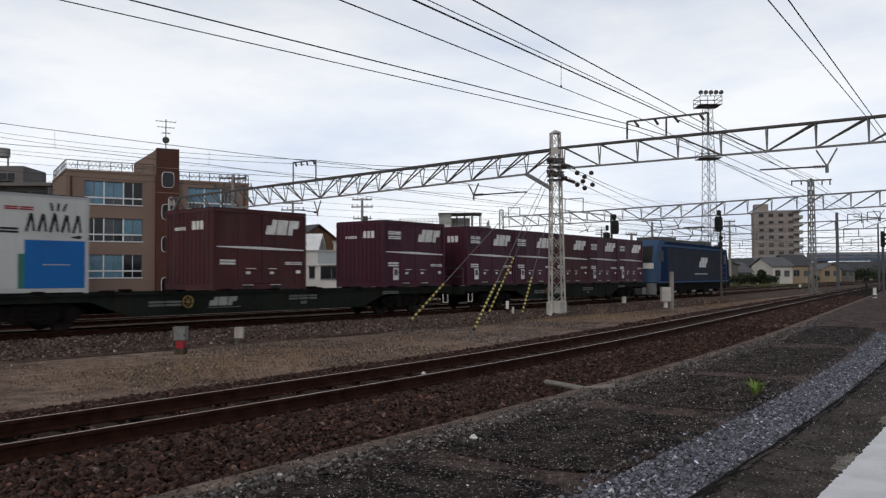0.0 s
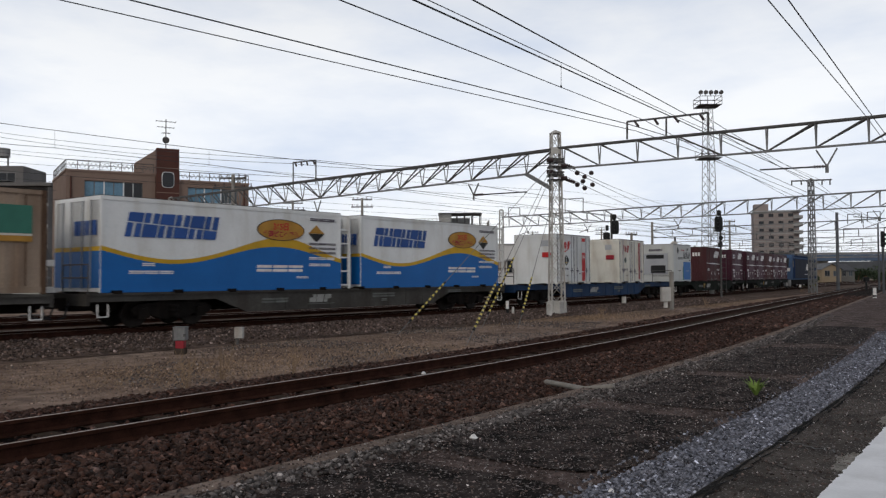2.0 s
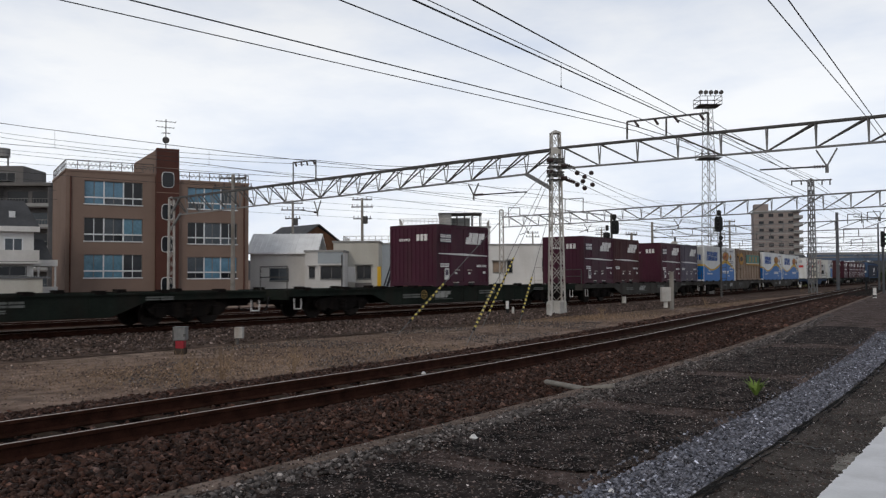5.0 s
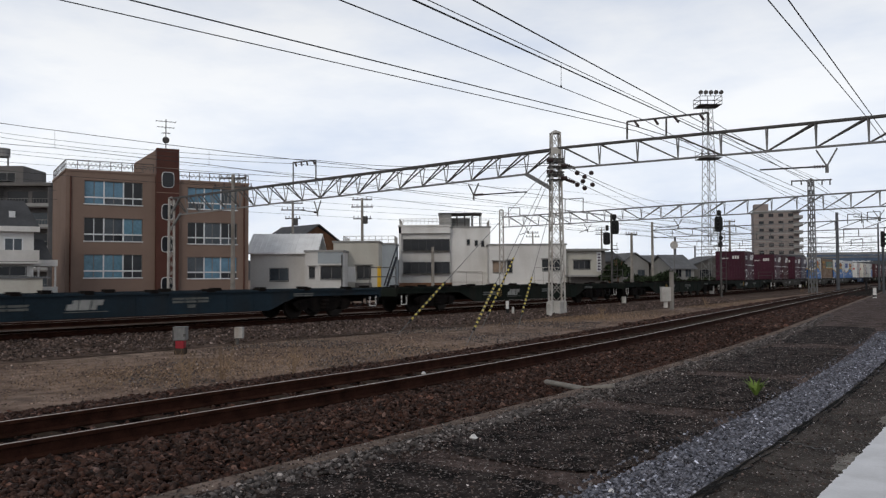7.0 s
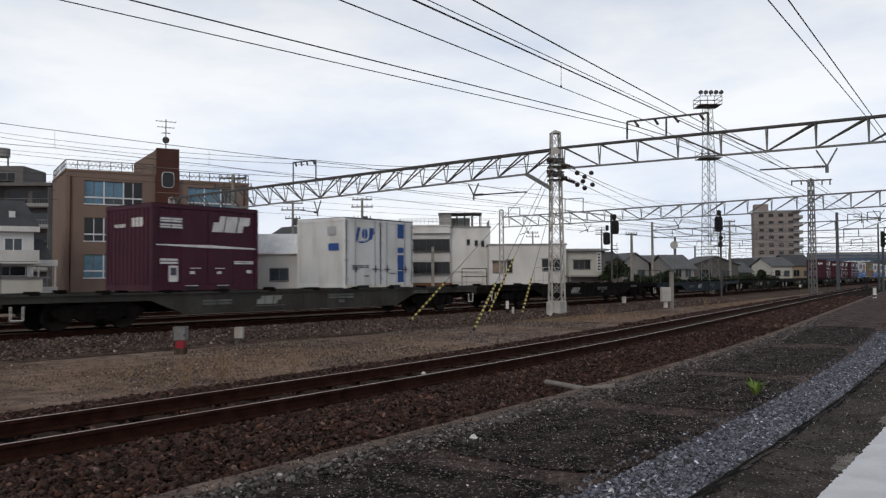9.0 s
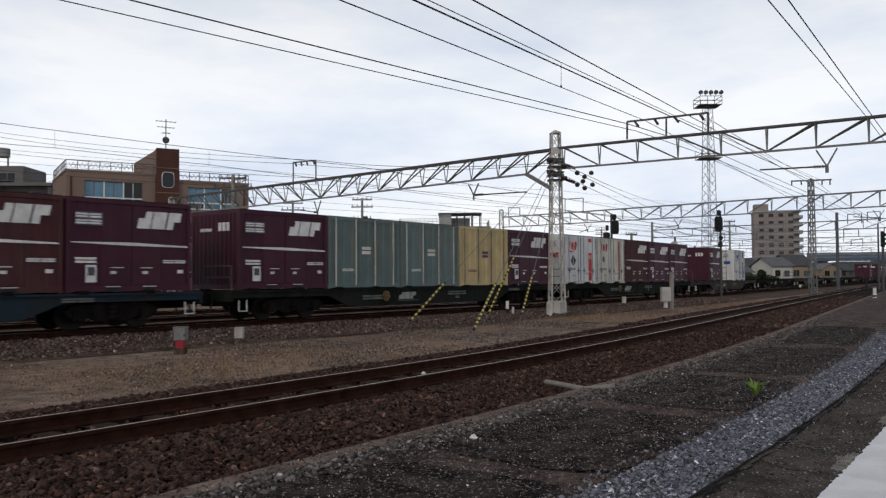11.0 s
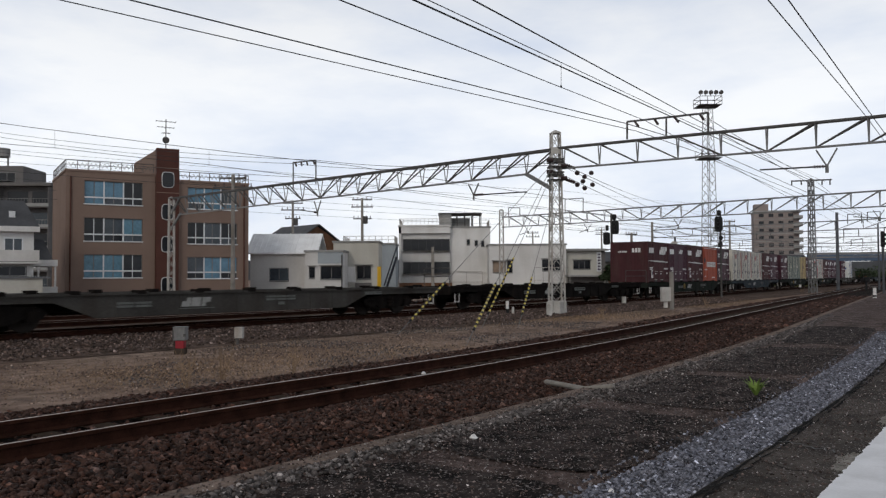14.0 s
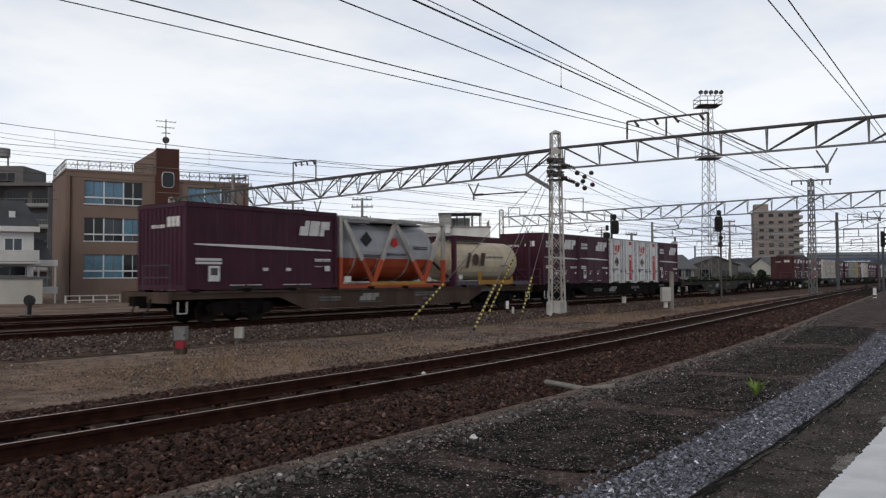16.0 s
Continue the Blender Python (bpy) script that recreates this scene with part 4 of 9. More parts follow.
def masan_12ft():
    L, W, H = 3.715, 2.45, 2.5
    c = thing("freight_container", "white refrigerated container with a blue panel", "container", "twelve-foot containers on the train")
    shell(c, L, W, H, OFF_WHITE, 1, 0.01, 1)
    y = -W / 2 - 0.004
    boxes("side_panel", [(-1.75, 1.75, y + 0.004, y + 0.03, 0.16, 2.4)], OFF_WHITE, c)
    boxes("blue_panel", [(0.2, 1.75, y - 0.004, y + 0.03, 0.14, 1.35)], BLUE, c, "blue panel with thin white writing bar")
    boxes("green_edge", [(0.05, 0.2, y - 0.004, y + 0.03, 0.14, 1.0)], GREEN_SIGN, c)
    bm = bmesh.new()
    for i in range(5):
        x = 0.2 + 0.3 * i
        slab(bm, [(x, 1.55 + 0.03 * (i % 2)), (x + 0.07, 1.55), (x + 0.2, 2.0), (x + 0.12, 2.02 + 0.05 * (i == 2))], y - 0.004, y + 0.003)
        slab(bm, [(x + 0.15, 2.0), (x + 0.2, 2.0), (x + 0.26, 1.58), (x + 0.2, 1.56)], y - 0.004, y + 0.003)
    for i in range(3):
        slab(bm, [(0.85 + 0.14 * i, 2.1), (0.92 + 0.14 * i, 2.1), (0.88 + 0.2 * i, 2.3), (0.82 + 0.2 * i, 2.3)], y - 0.004, y + 0.003)
    slab(bm, [(1.35, 1.44), (1.6, 1.5), (1.68, 1.46), (1.6, 1.4)], y - 0.004, y + 0.003)
    part("brush_stroke", bm, BLACK, c, "dark brush-like emblem stroke")
    bm = bmesh.new()
    letters(bm, -0.9, 1.5, 1.0, 0.15, y - 0.004, 6, 0, 0.3, 41)
    letters(bm, -0.9, 0.7, 0.5, 0.08, y - 0.004, 5, 0, 0.3, 42)
    part("writing", bm, BLACK, c)
    bm = bmesh.new()
    letters(bm, -0.3, 2.08, 0.75, 0.1, y - 0.004, 5, 0.1, 0.3, 43)
    part("writing", bm, DARK_RED, c, "small red bars of writing")
    boxes("thin_bar", [(0.65, 1.35, y - 0.008, y - 0.003, 0.72, 0.75)], GREY_UPPER, c)
    boxes("roof_edge", [(-1.84, 1.84, y, y + 0.06, 2.44, 2.5)], GREY_UPPER, c)
    bm = bmesh.new()
    slab(bm, [(-1.15, 2.1), (-0.95, 1.85), (-0.75, 2.1), (-0.95, 2.35)], y - 0.004, y + 0.003)
    part("warning_diamond", bm, BLACK, c, "dark warning diamond")
    x = -L / 2
    boxes("cooling_unit", [(x - 0.05, x + 0.02, -0.85, 0.85, 0.5, 1.9)], GREY_UPPER, c, "cooling unit set in the end wall")
    boxes("grille", [(x - 0.06, x - 0.04, -0.6, 0.6, 1.55, 1.8), (x - 0.06, x - 0.04, -0.7, 0.3, 0.6, 1.1)], BLACK, c)
    bm = bmesh.new()
    letters_end(bm, x - 0.052, -0.5, 2.05, 0.14, 8)
    part("end_writing", bm, SLATE, c)
    return c


def orange_12ft():
    L, W, H = 3.715, 2.45, 2.5
    c = thing("freight_container", "orange-red freight container with a white word", "container", "twelve-foot containers on the train")
    shell(c, L, W, H, ORANGE_RED, 6, 0.03, 8)
    doors(c, ORANGE_RED, L, W, H, xs=(-1.5, 0.0, 1.5))
    y = -W / 2 - 0.004
    bm = bmesh.new()
    blocks(bm, -0.95, 1.05, 2.45, 0.38, y - 0.012, 6, 0.0, 0.2)
    part("emblem_block", bm, SIGN_WHITE, c, "white emblem block")
    boxes("roof_edge_marks", [(-1.7 + 0.7 * i, -1.2 + 0.7 * i, y, y + 0.01, 2.38, 2.43) for i in range(5)], SIGN_WHITE, c)
    bm = bmesh.new()
    slab(bm, [(-1.65, 1.5), (-1.4, 1.25), (-1.15, 1.5), (-1.4, 1.75)], y, y + 0.008)
    part("warning_diamond", bm, BLACK, c)
    bm = bmesh.new()
    letters(bm, -1.5, 0.8, 0.8, 0.1, y - 0.004, 8, 0, 0.2, 52)
    letters(bm, -1.5, 0.32, 0.35, 0.08, y - 0.004, 4, 0, 0.2, 53)
    box(bm, 0.5, 1.15, y - 0.004, y + 0.004, 0.24, 0.32)
    part("writing", bm, SIGN_WHITE, c)
    return c


def barred_12ft(material, label, bars):
    L, W, H = 3.715, 2.45, 2.5
    c = thing("freight_container", label, "container", "twelve-foot containers on the train")
    shell(c, L, W, H, material, 8, 0.045, 8)
    y = -W / 2
    bm = bmesh.new()
    for i in range(4):
        x = -1.5 + i
        rod(bm, (x, y - 0.01, 0.1), (x, y - 0.01, H - 0.05), 0.018, 6)
    part("lock_rod", bm, bars, c)
    bm = bmesh.new()
    letters(bm, -0.2, 1.2, 0.5, 0.3, y - 0.004, 3, 0, 0.2, 61)
    letters(bm, -1.2, 0.6, 0.6, 0.1, y - 0.004, 5, 0, 0.2, 62)
    part("writing", bm, bars, c)
    return c


def maroon_20ft():
    L = 6.1
    c = big_box(L, MAROON_PURPLE, "twenty-foot purplish maroon freight container", 16, 10)
    y = -1.245 - 0.004
    bm = bmesh.new()
    logo(bm, 1.3, 1.78, 1.35, 0.5, y)
    part("emblem", bm, SIGN_WHITE, c, "slanted white emblem blocks")
    bm = bmesh.new()
    slab(bm, [(-2.75, 1.36), (0, 1.29), (2.75, 1.28), (2.75, 1.32), (0.0, 1.40), (-2.75, 1.40)], y, y + 0.006)
    part("stripe", bm, SIGN_WHITE, c, "thin tapered white stripe")
    bm = bmesh.new()
    letters(bm, -2.7, 0.78, 1.0, 0.2, y, 4, seed=5)
    letters(bm, 2.0, 0.92, 0.75, 0.1, y, 7, seed=6)
    letters(bm, 2.0, 0.74, 0.4, 0.03, y, 4, seed=6)
    box(bm, 2.45, 2.7, y, y + 0.006, 0.6, 0.78)
    box(bm, -0.2, 0.0, y, y + 0.006, 0.6, 0.7)
    box(bm, 0.75, 0.95, y, y + 0.006, 0.6, 0.7)
    part("writing", bm, SIGN_WHITE, c)
    pl = boxes("paper_holder", [(-2.25, -1.85, y, y + 0.008, 0.28, 0.74)], SIGN_WHITE, c, "pale framed waybill holder")
    boxes("window", [(-2.18, -1.92, y - 0.004, y + 0.004, 0.46, 0.68)], SLATE, pl)
    x = -L / 2 - 0.002
    bm = bmesh.new()
    for k in range(3):
        box(bm, x - 0.008, x, -0.95 + 0.22 * k, -0.78 + 0.22 * k, 1.9, 2.2)
    letters_end(bm, x, -0.2, 1.88, 0.1, 6)
    part("end_writing", bm, SIGN_WHITE, c, "small white emblem bars on the end wall")
    pockets(c, (-1.2, -0.55, 0.9, 1.55), L, 2.49, 0.5)
    return c


def tank_grey():
    """Grey and orange cement tank in an open frame with slanting struts."""
    L, H = 6.06, 2.55
    c = thing("tank_container", "grey and orange tank container in an open strutted frame", "tank container", "tank containers on the train")
    bm = bmesh.new()
    turned(bm, [(-2.84, 0.35), (-2.7, 0.85), (-2.35, 1.1), (2.35, 1.1), (2.7, 0.85), (2.84, 0.35)], 24, "x", (0, 0, 1.34))
    part("tank", bm, GREY_UPPER, c, "pale grey tank barrel")
    bm = bmesh.new()
    turned(bm, [(-2.83, 0.4), (-2.69, 0.87), (-2.35, 1.106), (2.35, 1.106), (2.69, 0.87), (2.83, 0.4)], 24, "x", (0, 0, 1.34))
    geom = bm.verts[:] + bm.edges[:] + bm.faces[:]
    bmesh.ops.bisect_plane(bm, geom=geom, plane_co=(0, 0, 1.08), plane_no=(0, 0, 1), clear_outer=True)
    part("tank_belly", bm, ORANGE_RED, c, "orange lower half of the barrel")
    for x in (-2.95, 2.95):
        for y in (-1.16, 1.16):
            boxes("post_foot", [(x - 0.075, x + 0.075, y - 0.075, y + 0.075, 0.0, 1.08)], ORANGE_RED, c, "orange lower end of a corner post")
    for x in (-2.1, -0.9, 0.9, 2.1):
        bm = bmesh.new()
        turned(bm, [(x - 0.03, 1.115), (x + 0.03, 1.115)], 24, "x", (0, 0, 1.34))
        part("barrel_band", bm, GREY_UPPER, c)
    for x in (-2.95, 2.95):
        bm = bmesh.new()
        for y in (-1.16, 1.16):
            bar(bm, (x, y, 0), (x, y, H), 0.14, 0.14)
        bar(bm, (x, -1.1, H - 0.07), (x, 1.1, H - 0.07), 0.12, 0.12)
        bar(bm, (x, -1.1, 0.09), (x, 1.1, 0.09), 0.12, 0.12)
        part("end_frame", bm, STEEL_PAINT, c)
    for y in (-1.17, 1.17):
        for x0, z0, x1, z1 in ((-2.75, 2.4, -1.25, 0.15), (-1.25, 0.15, 0.0, 2.4), (0.0, 2.4, 1.7, 0.15), (1.7, 0.15, 2.75, 2.2)):
            bm = bmesh.new()
            bar(bm, (x0, y, z0), (x1, y, z1), 0.07, 0.17)
            part("strut", bm, STEEL_PAINT, c)
            bm = bmesh.new()
            zc = 1.02
            f = (zc - z0) / (z1 - z0)
            xa = x0 + (x1 - x0) * f
            lo, hi = ((xa, zc), (x1, z1)) if z1 < z0 else ((xa, zc), (x0, z0))
            bar(bm, (lo[0], y * 1.004, lo[1]), (hi[0], y * 1.004, hi[1]), 0.075, 0.18)
            part("strut_foot", bm, ORANGE_RED, c, "orange lower end of a strut")
        boxes("top_rail", [(-2.95, 2.95, y - 0.06, y + 0.06, H - 0.1, H)], STEEL_PAINT, c)
        boxes("bottom_rail", [(-2.95, 2.95, y - 0.06, y + 0.06, 0.0, 0.14)], ORANGE_RED, c)
    boxes("sill_plate", [(-1.4, 1.7, -1.24, -1.2, 0.1, 0.22)], OCHRE, c)
    boxes("walkway", [(-1.2, 2.4, -0.4, 0.4, 2.42, 2.48)], STEEL_DARK, c)
    boxes("roof_tray", [(-2.7, -1.2, -0.95, 0.3, 2.36, 2.5), (-1.0, 1.6, -0.9, 0.3, 2.42, 2.5)], GREY_UPPER, c)
    bm = bmesh.new()
    slab(bm, [(-1.85, 1.75), (-1.55, 1.5), (-1.25, 1.75), (-1.55, 2.05)], -1.13, -1.1)
    part("warning_diamond", bm, BLACK, c, "black and yellow warning diamond")
    bm = bmesh.new()
    slab(bm, [(-0.2, 1.6), (0.0, 1.5), (0.2, 1.6), (0.1, 1.85), (-0.1, 1.85)], -1.13, -1.1)
    part("emblem", bm, RED, c)
    bm = bmesh.new()
    letters(bm, -1.75, 1.1, 1.0, 0.12, -1.14, 9, 0, 0.2, 71)
    letters(bm, 1.1, 1.45, 0.9, 0.13, -1.14, 5, 0, 0.2, 72)
    letters(bm, -0.6, 1.2, 1.3, 0.08, -1.14, 9, 0, 0.2, 73)
    part("writing", bm, SLATE, c)
    boxes("plate", [(-2.8, -2.5, -1.26, -1.23, 0.22, 0.42)], SIGN_WHITE, c)
    return c


def tank_cream():
    """Cream barrel in a dull maroon frame, with a yellow pipe guard."""
    L, H = 6.06, 2.1
    c = thing("tank_container", "cream tank container in a dull maroon frame", "tank container", "tank containers on the train")
    bm = bmesh.new()
    turned(bm, [(-2.75, 0.3), (-2.65, 0.72), (-2.4, 0.86), (2.4, 0.86), (2.65, 0.72), (2.75, 0.3)], 22, "x", (0, 0, 1.08))
    part("tank", bm, TANK_CREAM, c, "cream tank barrel")
    for x in (-1.9, -0.6, 0.6, 1.9):
        bm = bmesh.new()
        turned(bm, [(x - 0.025, 0.868), (x + 0.025, 0.868)], 22, "x", (0, 0, 1.08))
        part("band", bm, TANK_CREAM, c)
    for x in (-2.96, 2.96):
        bm = bmesh.new()
        for y in (-1.16, 1.16):
            bar(bm, (x, y, 0), (x, y, H), 0.16, 0.16)
        bar(bm, (x, -1.1, H - 0.08), (x, 1.1, H - 0.08), 0.14, 0.14)
        bar(bm, (x, -1.1, 0.1), (x, 1.1, 0.1), 0.14, 0.14)
        bar(bm, (x, -1.1, 0.2), (x, 1.1, H - 0.2), 0.08, 0.08)
        part("end_frame", bm, MAROON_PURPLE, c)
    for y in (-1.17, 1.17):
        boxes("top_rail", [(-2.95, 2.95, y - 0.06, y + 0.06, H - 0.17, H)], MAROON_BROWN, c)
        boxes("bottom_rail", [(-2.95, 2.95, y - 0.06, y + 0.06, 0.02, 0.2)], SLATE, c)
    boxes("pipe_guard", [(-1.1, 1.3, -1.26, -1.23, 0.06, 0.26), (-1.28, -1.1, -1.27, -1.2, 0.06, 0.62), (1.3, 1.42, -1.27, -1.2, 0.06, 0.4)], OCHRE, c, "yellow pipe guard")
    y = -0.905
    bm = bmesh.new()
    strokes(bm, -1.75, 0.86, 1.35, 0.56, y - 0.03)
    part("emblem", bm, TANK_MARK, c, "dark emblem strokes")
    bm = bmesh.new()
    letters(bm, -0.2, 1.22, 1.4, 0.07, y - 0.01, 10, 0, 0.3, 82)
    letters(bm, 1.0, 0.85, 0.6, 0.06, y - 0.01, 5, 0, 0.3, 83)
    part("writing", bm, SLATE, c)
    bm = bmesh.new()
    bar(bm, (-2.5, -0.35, 1.95), (0.2, -0.35, 1.95), 0.3, 0.06)
    part("walkway", bm, STEEL_DARK, c)
    boxes("plate", [(-2.75, -2.5, -1.25, -1.235, 0.28, 0.46)], SIGN_WHITE, c)
    return c


def bogie(parent, x):
    """A two-axle bogie: side frames, springs, four wheels."""
    bm = bmesh.new()
    for s in (-1, 1):
        y = s * 0.98
        slab(bm, [(x - 1.35, 0.52), (x - 1.1, 0.66), (x - 0.5, 0.7), (x - 0.35, 0.78), (x + 0.35, 0.78), (x + 0.5, 0.7), (x + 1.1, 0.66), (x + 1.35, 0.52), (x + 1.2, 0.36), (x + 0.7, 0.36), (x + 0.42, 0.24), (x - 0.42, 0.24), (x - 0.7, 0.36), (x - 1.2, 0.36)], y - 0.07, y + 0.07)
        for dx in (-0.95, 0.95):
            box(bm, x + dx - 0.16, x + dx + 0.16, y - 0.13, y + 0.13, 0.28, 0.56)
    box(bm, x - 0.3, x + 0.3, -0.95, 0.95, 0.5, 0.74)
    b = part("bogie", bm, UNDERFRAME, parent, "grimy black two-axle bogie")
    for dx in (-0.95, 0.95):
        for s in (-1, 1):
            bm = bmesh.new()
            y = s * 0.566
            turned(bm, [(y - 0.06, 0.1), (y - 0.06, 0.38), (y - 0.055 * 0.9, 0.405), (y + 0.055, 0.405), (y + 0.06, 0.38), (y + 0.06, 0.1)], 20, "y", (x + dx, 0, 0.405))
            part("wheel", bm, WHEEL_STEEL, b)
    for s in (-1, 1):
        bm = bmesh.new()
        turned(bm, [(0.28, 0.13), (0.34, 0.16), (0.4, 0.13), (0.46, 0.16), (0.52, 0.13), (0.58, 0.16), (0.64, 0.13)], 10, "z", (x, s * 1.06, 0))
        part("spring", bm, UNDERFRAME, b)
    return b


def wagon(material, label):
    """A bogie container flat wagon, 20.4 m over couplers, with a fish-bellied side sill."""
    w = thing("container_wagon", label, "wagon", "wagons of the train")
    hl = 9.75
    for s in (-1, 1):
        bm = bmesh.new()
        slab(bm, [(-hl, 0.98), (-hl, 0.76), (-8.6, 0.76), (-5.7, 0.76), (-4.6, 0.34), (4.6, 0.34), (5.7, 0.76), (8.6, 0.76), (hl, 0.76), (hl, 0.98)], s * 1.2 - 0.03, s * 1.2 + 0.03)
        for i in range(9):
            x = -4.0 + i
            box(bm, x - 0.03, x + 0.03, min(s * 1.17, s * 1.25), max(s * 1.17, s * 1.236), 0.36, 0.97)
        box(bm, -hl, hl, min(s * 1.14, s * 1.29), max(s * 1.14, s * 1.29), 0.93, 0.99)
        part("side_sill", bm, material, w)
    boxes("deck", [(-hl, hl, -1.15, 1.15, 0.86, 0.95), (-hl, hl, -0.35, 0.35, 0.5, 0.86)], UNDERFRAME, w, "grimy open deck frame")
    boxes("end_beam", [(hl - 0.05, hl + 0.05, -1.2, 1.2, 0.66, 0.98)], material, w)
    boxes("end_beam", [(-hl - 0.05, -hl + 0.05, -1.2, 1.2, 0.66, 0.98)], material, w)
    for k in range(5):
        xc = hl - 0.3 - MARGIN + 0.3 - SLOT * (k + 0.5) + 0.0
        for dx in (-0.95, 0.95):
            for s in (-1, 1):
                boxes("container_lock", [(xc + dx - 0.14, xc + dx + 0.14, min(s * 1.0, s * 1.3), max(s * 1.0, s * 1.3), 0.955, 1.06)], UNDERFRAME, w)
    bogie(w, 7.1)
    bogie(w, -7.1)
    for s in (-1, 1):
        bm = bmesh.new()
        rod(bm, (s * 9.78, 0, 0.72), (s * 10.18, 0, 0.72), 0.09, 8)
        box(bm, s * 10.0 - 0.2, s * 10.0 + 0.2, -0.14, 0.14, 0.58, 0.86)
        part("coupler", bm, UNDERFRAME, w)
        for y in (-0.9, 0.9):
            bm = bmesh.new()
            pts = [(s * 9.82, y * 0.4, 0.78), (s * 9.95, y * 0.42, 0.35), (s * 10.15, y * 0.42, 0.3)]
            for p0, p1 in zip(pts, pts[1:]):
                rod(bm, p0, p1, 0.03, 6)
            part("brake_hose", bm, BLACK, w)
        bm = bmesh.new()
        y = -1.22
        for p0, p1 in (((s * 9.5, y, 0.7), (s * 9.5, y, 0.36)), ((s * 9.2, y, 0.7), (s * 9.2, y, 0.36)), ((s * 9.5, y, 0.36), (s * 9.2, y, 0.36))):
            rod(bm, p0, p1, 0.016, 6)
        part("step", bm, SIGN_WHITE, w, "white step loop")
    bm = bmesh.new()
    x = -9.7
    for p0, p1 in (((x, -1.1, 0.98), (x, -1.1, 1.75)), ((x, -1.1, 1.75), (x, 0.2, 1.75)), ((x, 0.2, 1.75), (x, 0.2, 0.98)), ((x, -1.1, 1.4), (x, 0.2, 1.4))):
        rod(bm, p0, p1, 0.02, 6)
    part("handrail", bm, STEEL_DARK, w, "tubular end handrail")
    if material is WAGON_GREEN:
        bm = bmesh.new()
        hub = lambda t, r: (-2.75 + r * math.cos(t), -1.29, 0.7 + r * math.sin(t))
        for i in range(16):
            rod(bm, hub(2 * math.pi * i / 16, 0.17), hub(2 * math.pi * (i + 1) / 16, 0.17), 0.014, 5)
        for i in range(3):
            rod(bm, hub(math.pi * i / 3, -0.17), hub(math.pi * i / 3, 0.17), 0.01, 5)
        part("brake_wheel", bm, BRAKE_YELLOW, w, "dull yellow spoked hand-brake wheel")
    bm = bmesh.new()
    logo(bm, -2.0, 0.56, 1.0, 0.26, -1.256)
    part("emblem", bm, LETTER_DULL, w, "pale slanted emblem blocks")
    bm = bmesh.new()
    letters(bm, -4.0, 0.58, 1.1, 0.17, -1.256, 6, 0, 0.25, 95)
    letters(bm, 1.1, 0.66, 1.25, 0.17, -1.256, 8, 0, 0.25, 91)
    letters(bm, 1.6, 0.52, 0.3, 0.1, -1.256, 2, 0, 0.25, 93)
    letters(bm, 5.6, 0.76, 0.9, 0.12, -1.256, 5, 0, 0.2, 92)
    box(bm, -2.05, -0.85, -1.258, -1.25, 0.5, 0.52)
    part("writing", bm, LETTER_DIM, w, "pale bars of writing")
    bm = bmesh.new()
    rod(bm, (-1.5, -0.6, 0.55), (0.2, -0.6, 0.55), 0.2, 10)
    part("air_tank", bm, UNDERFRAME, w)
    return w


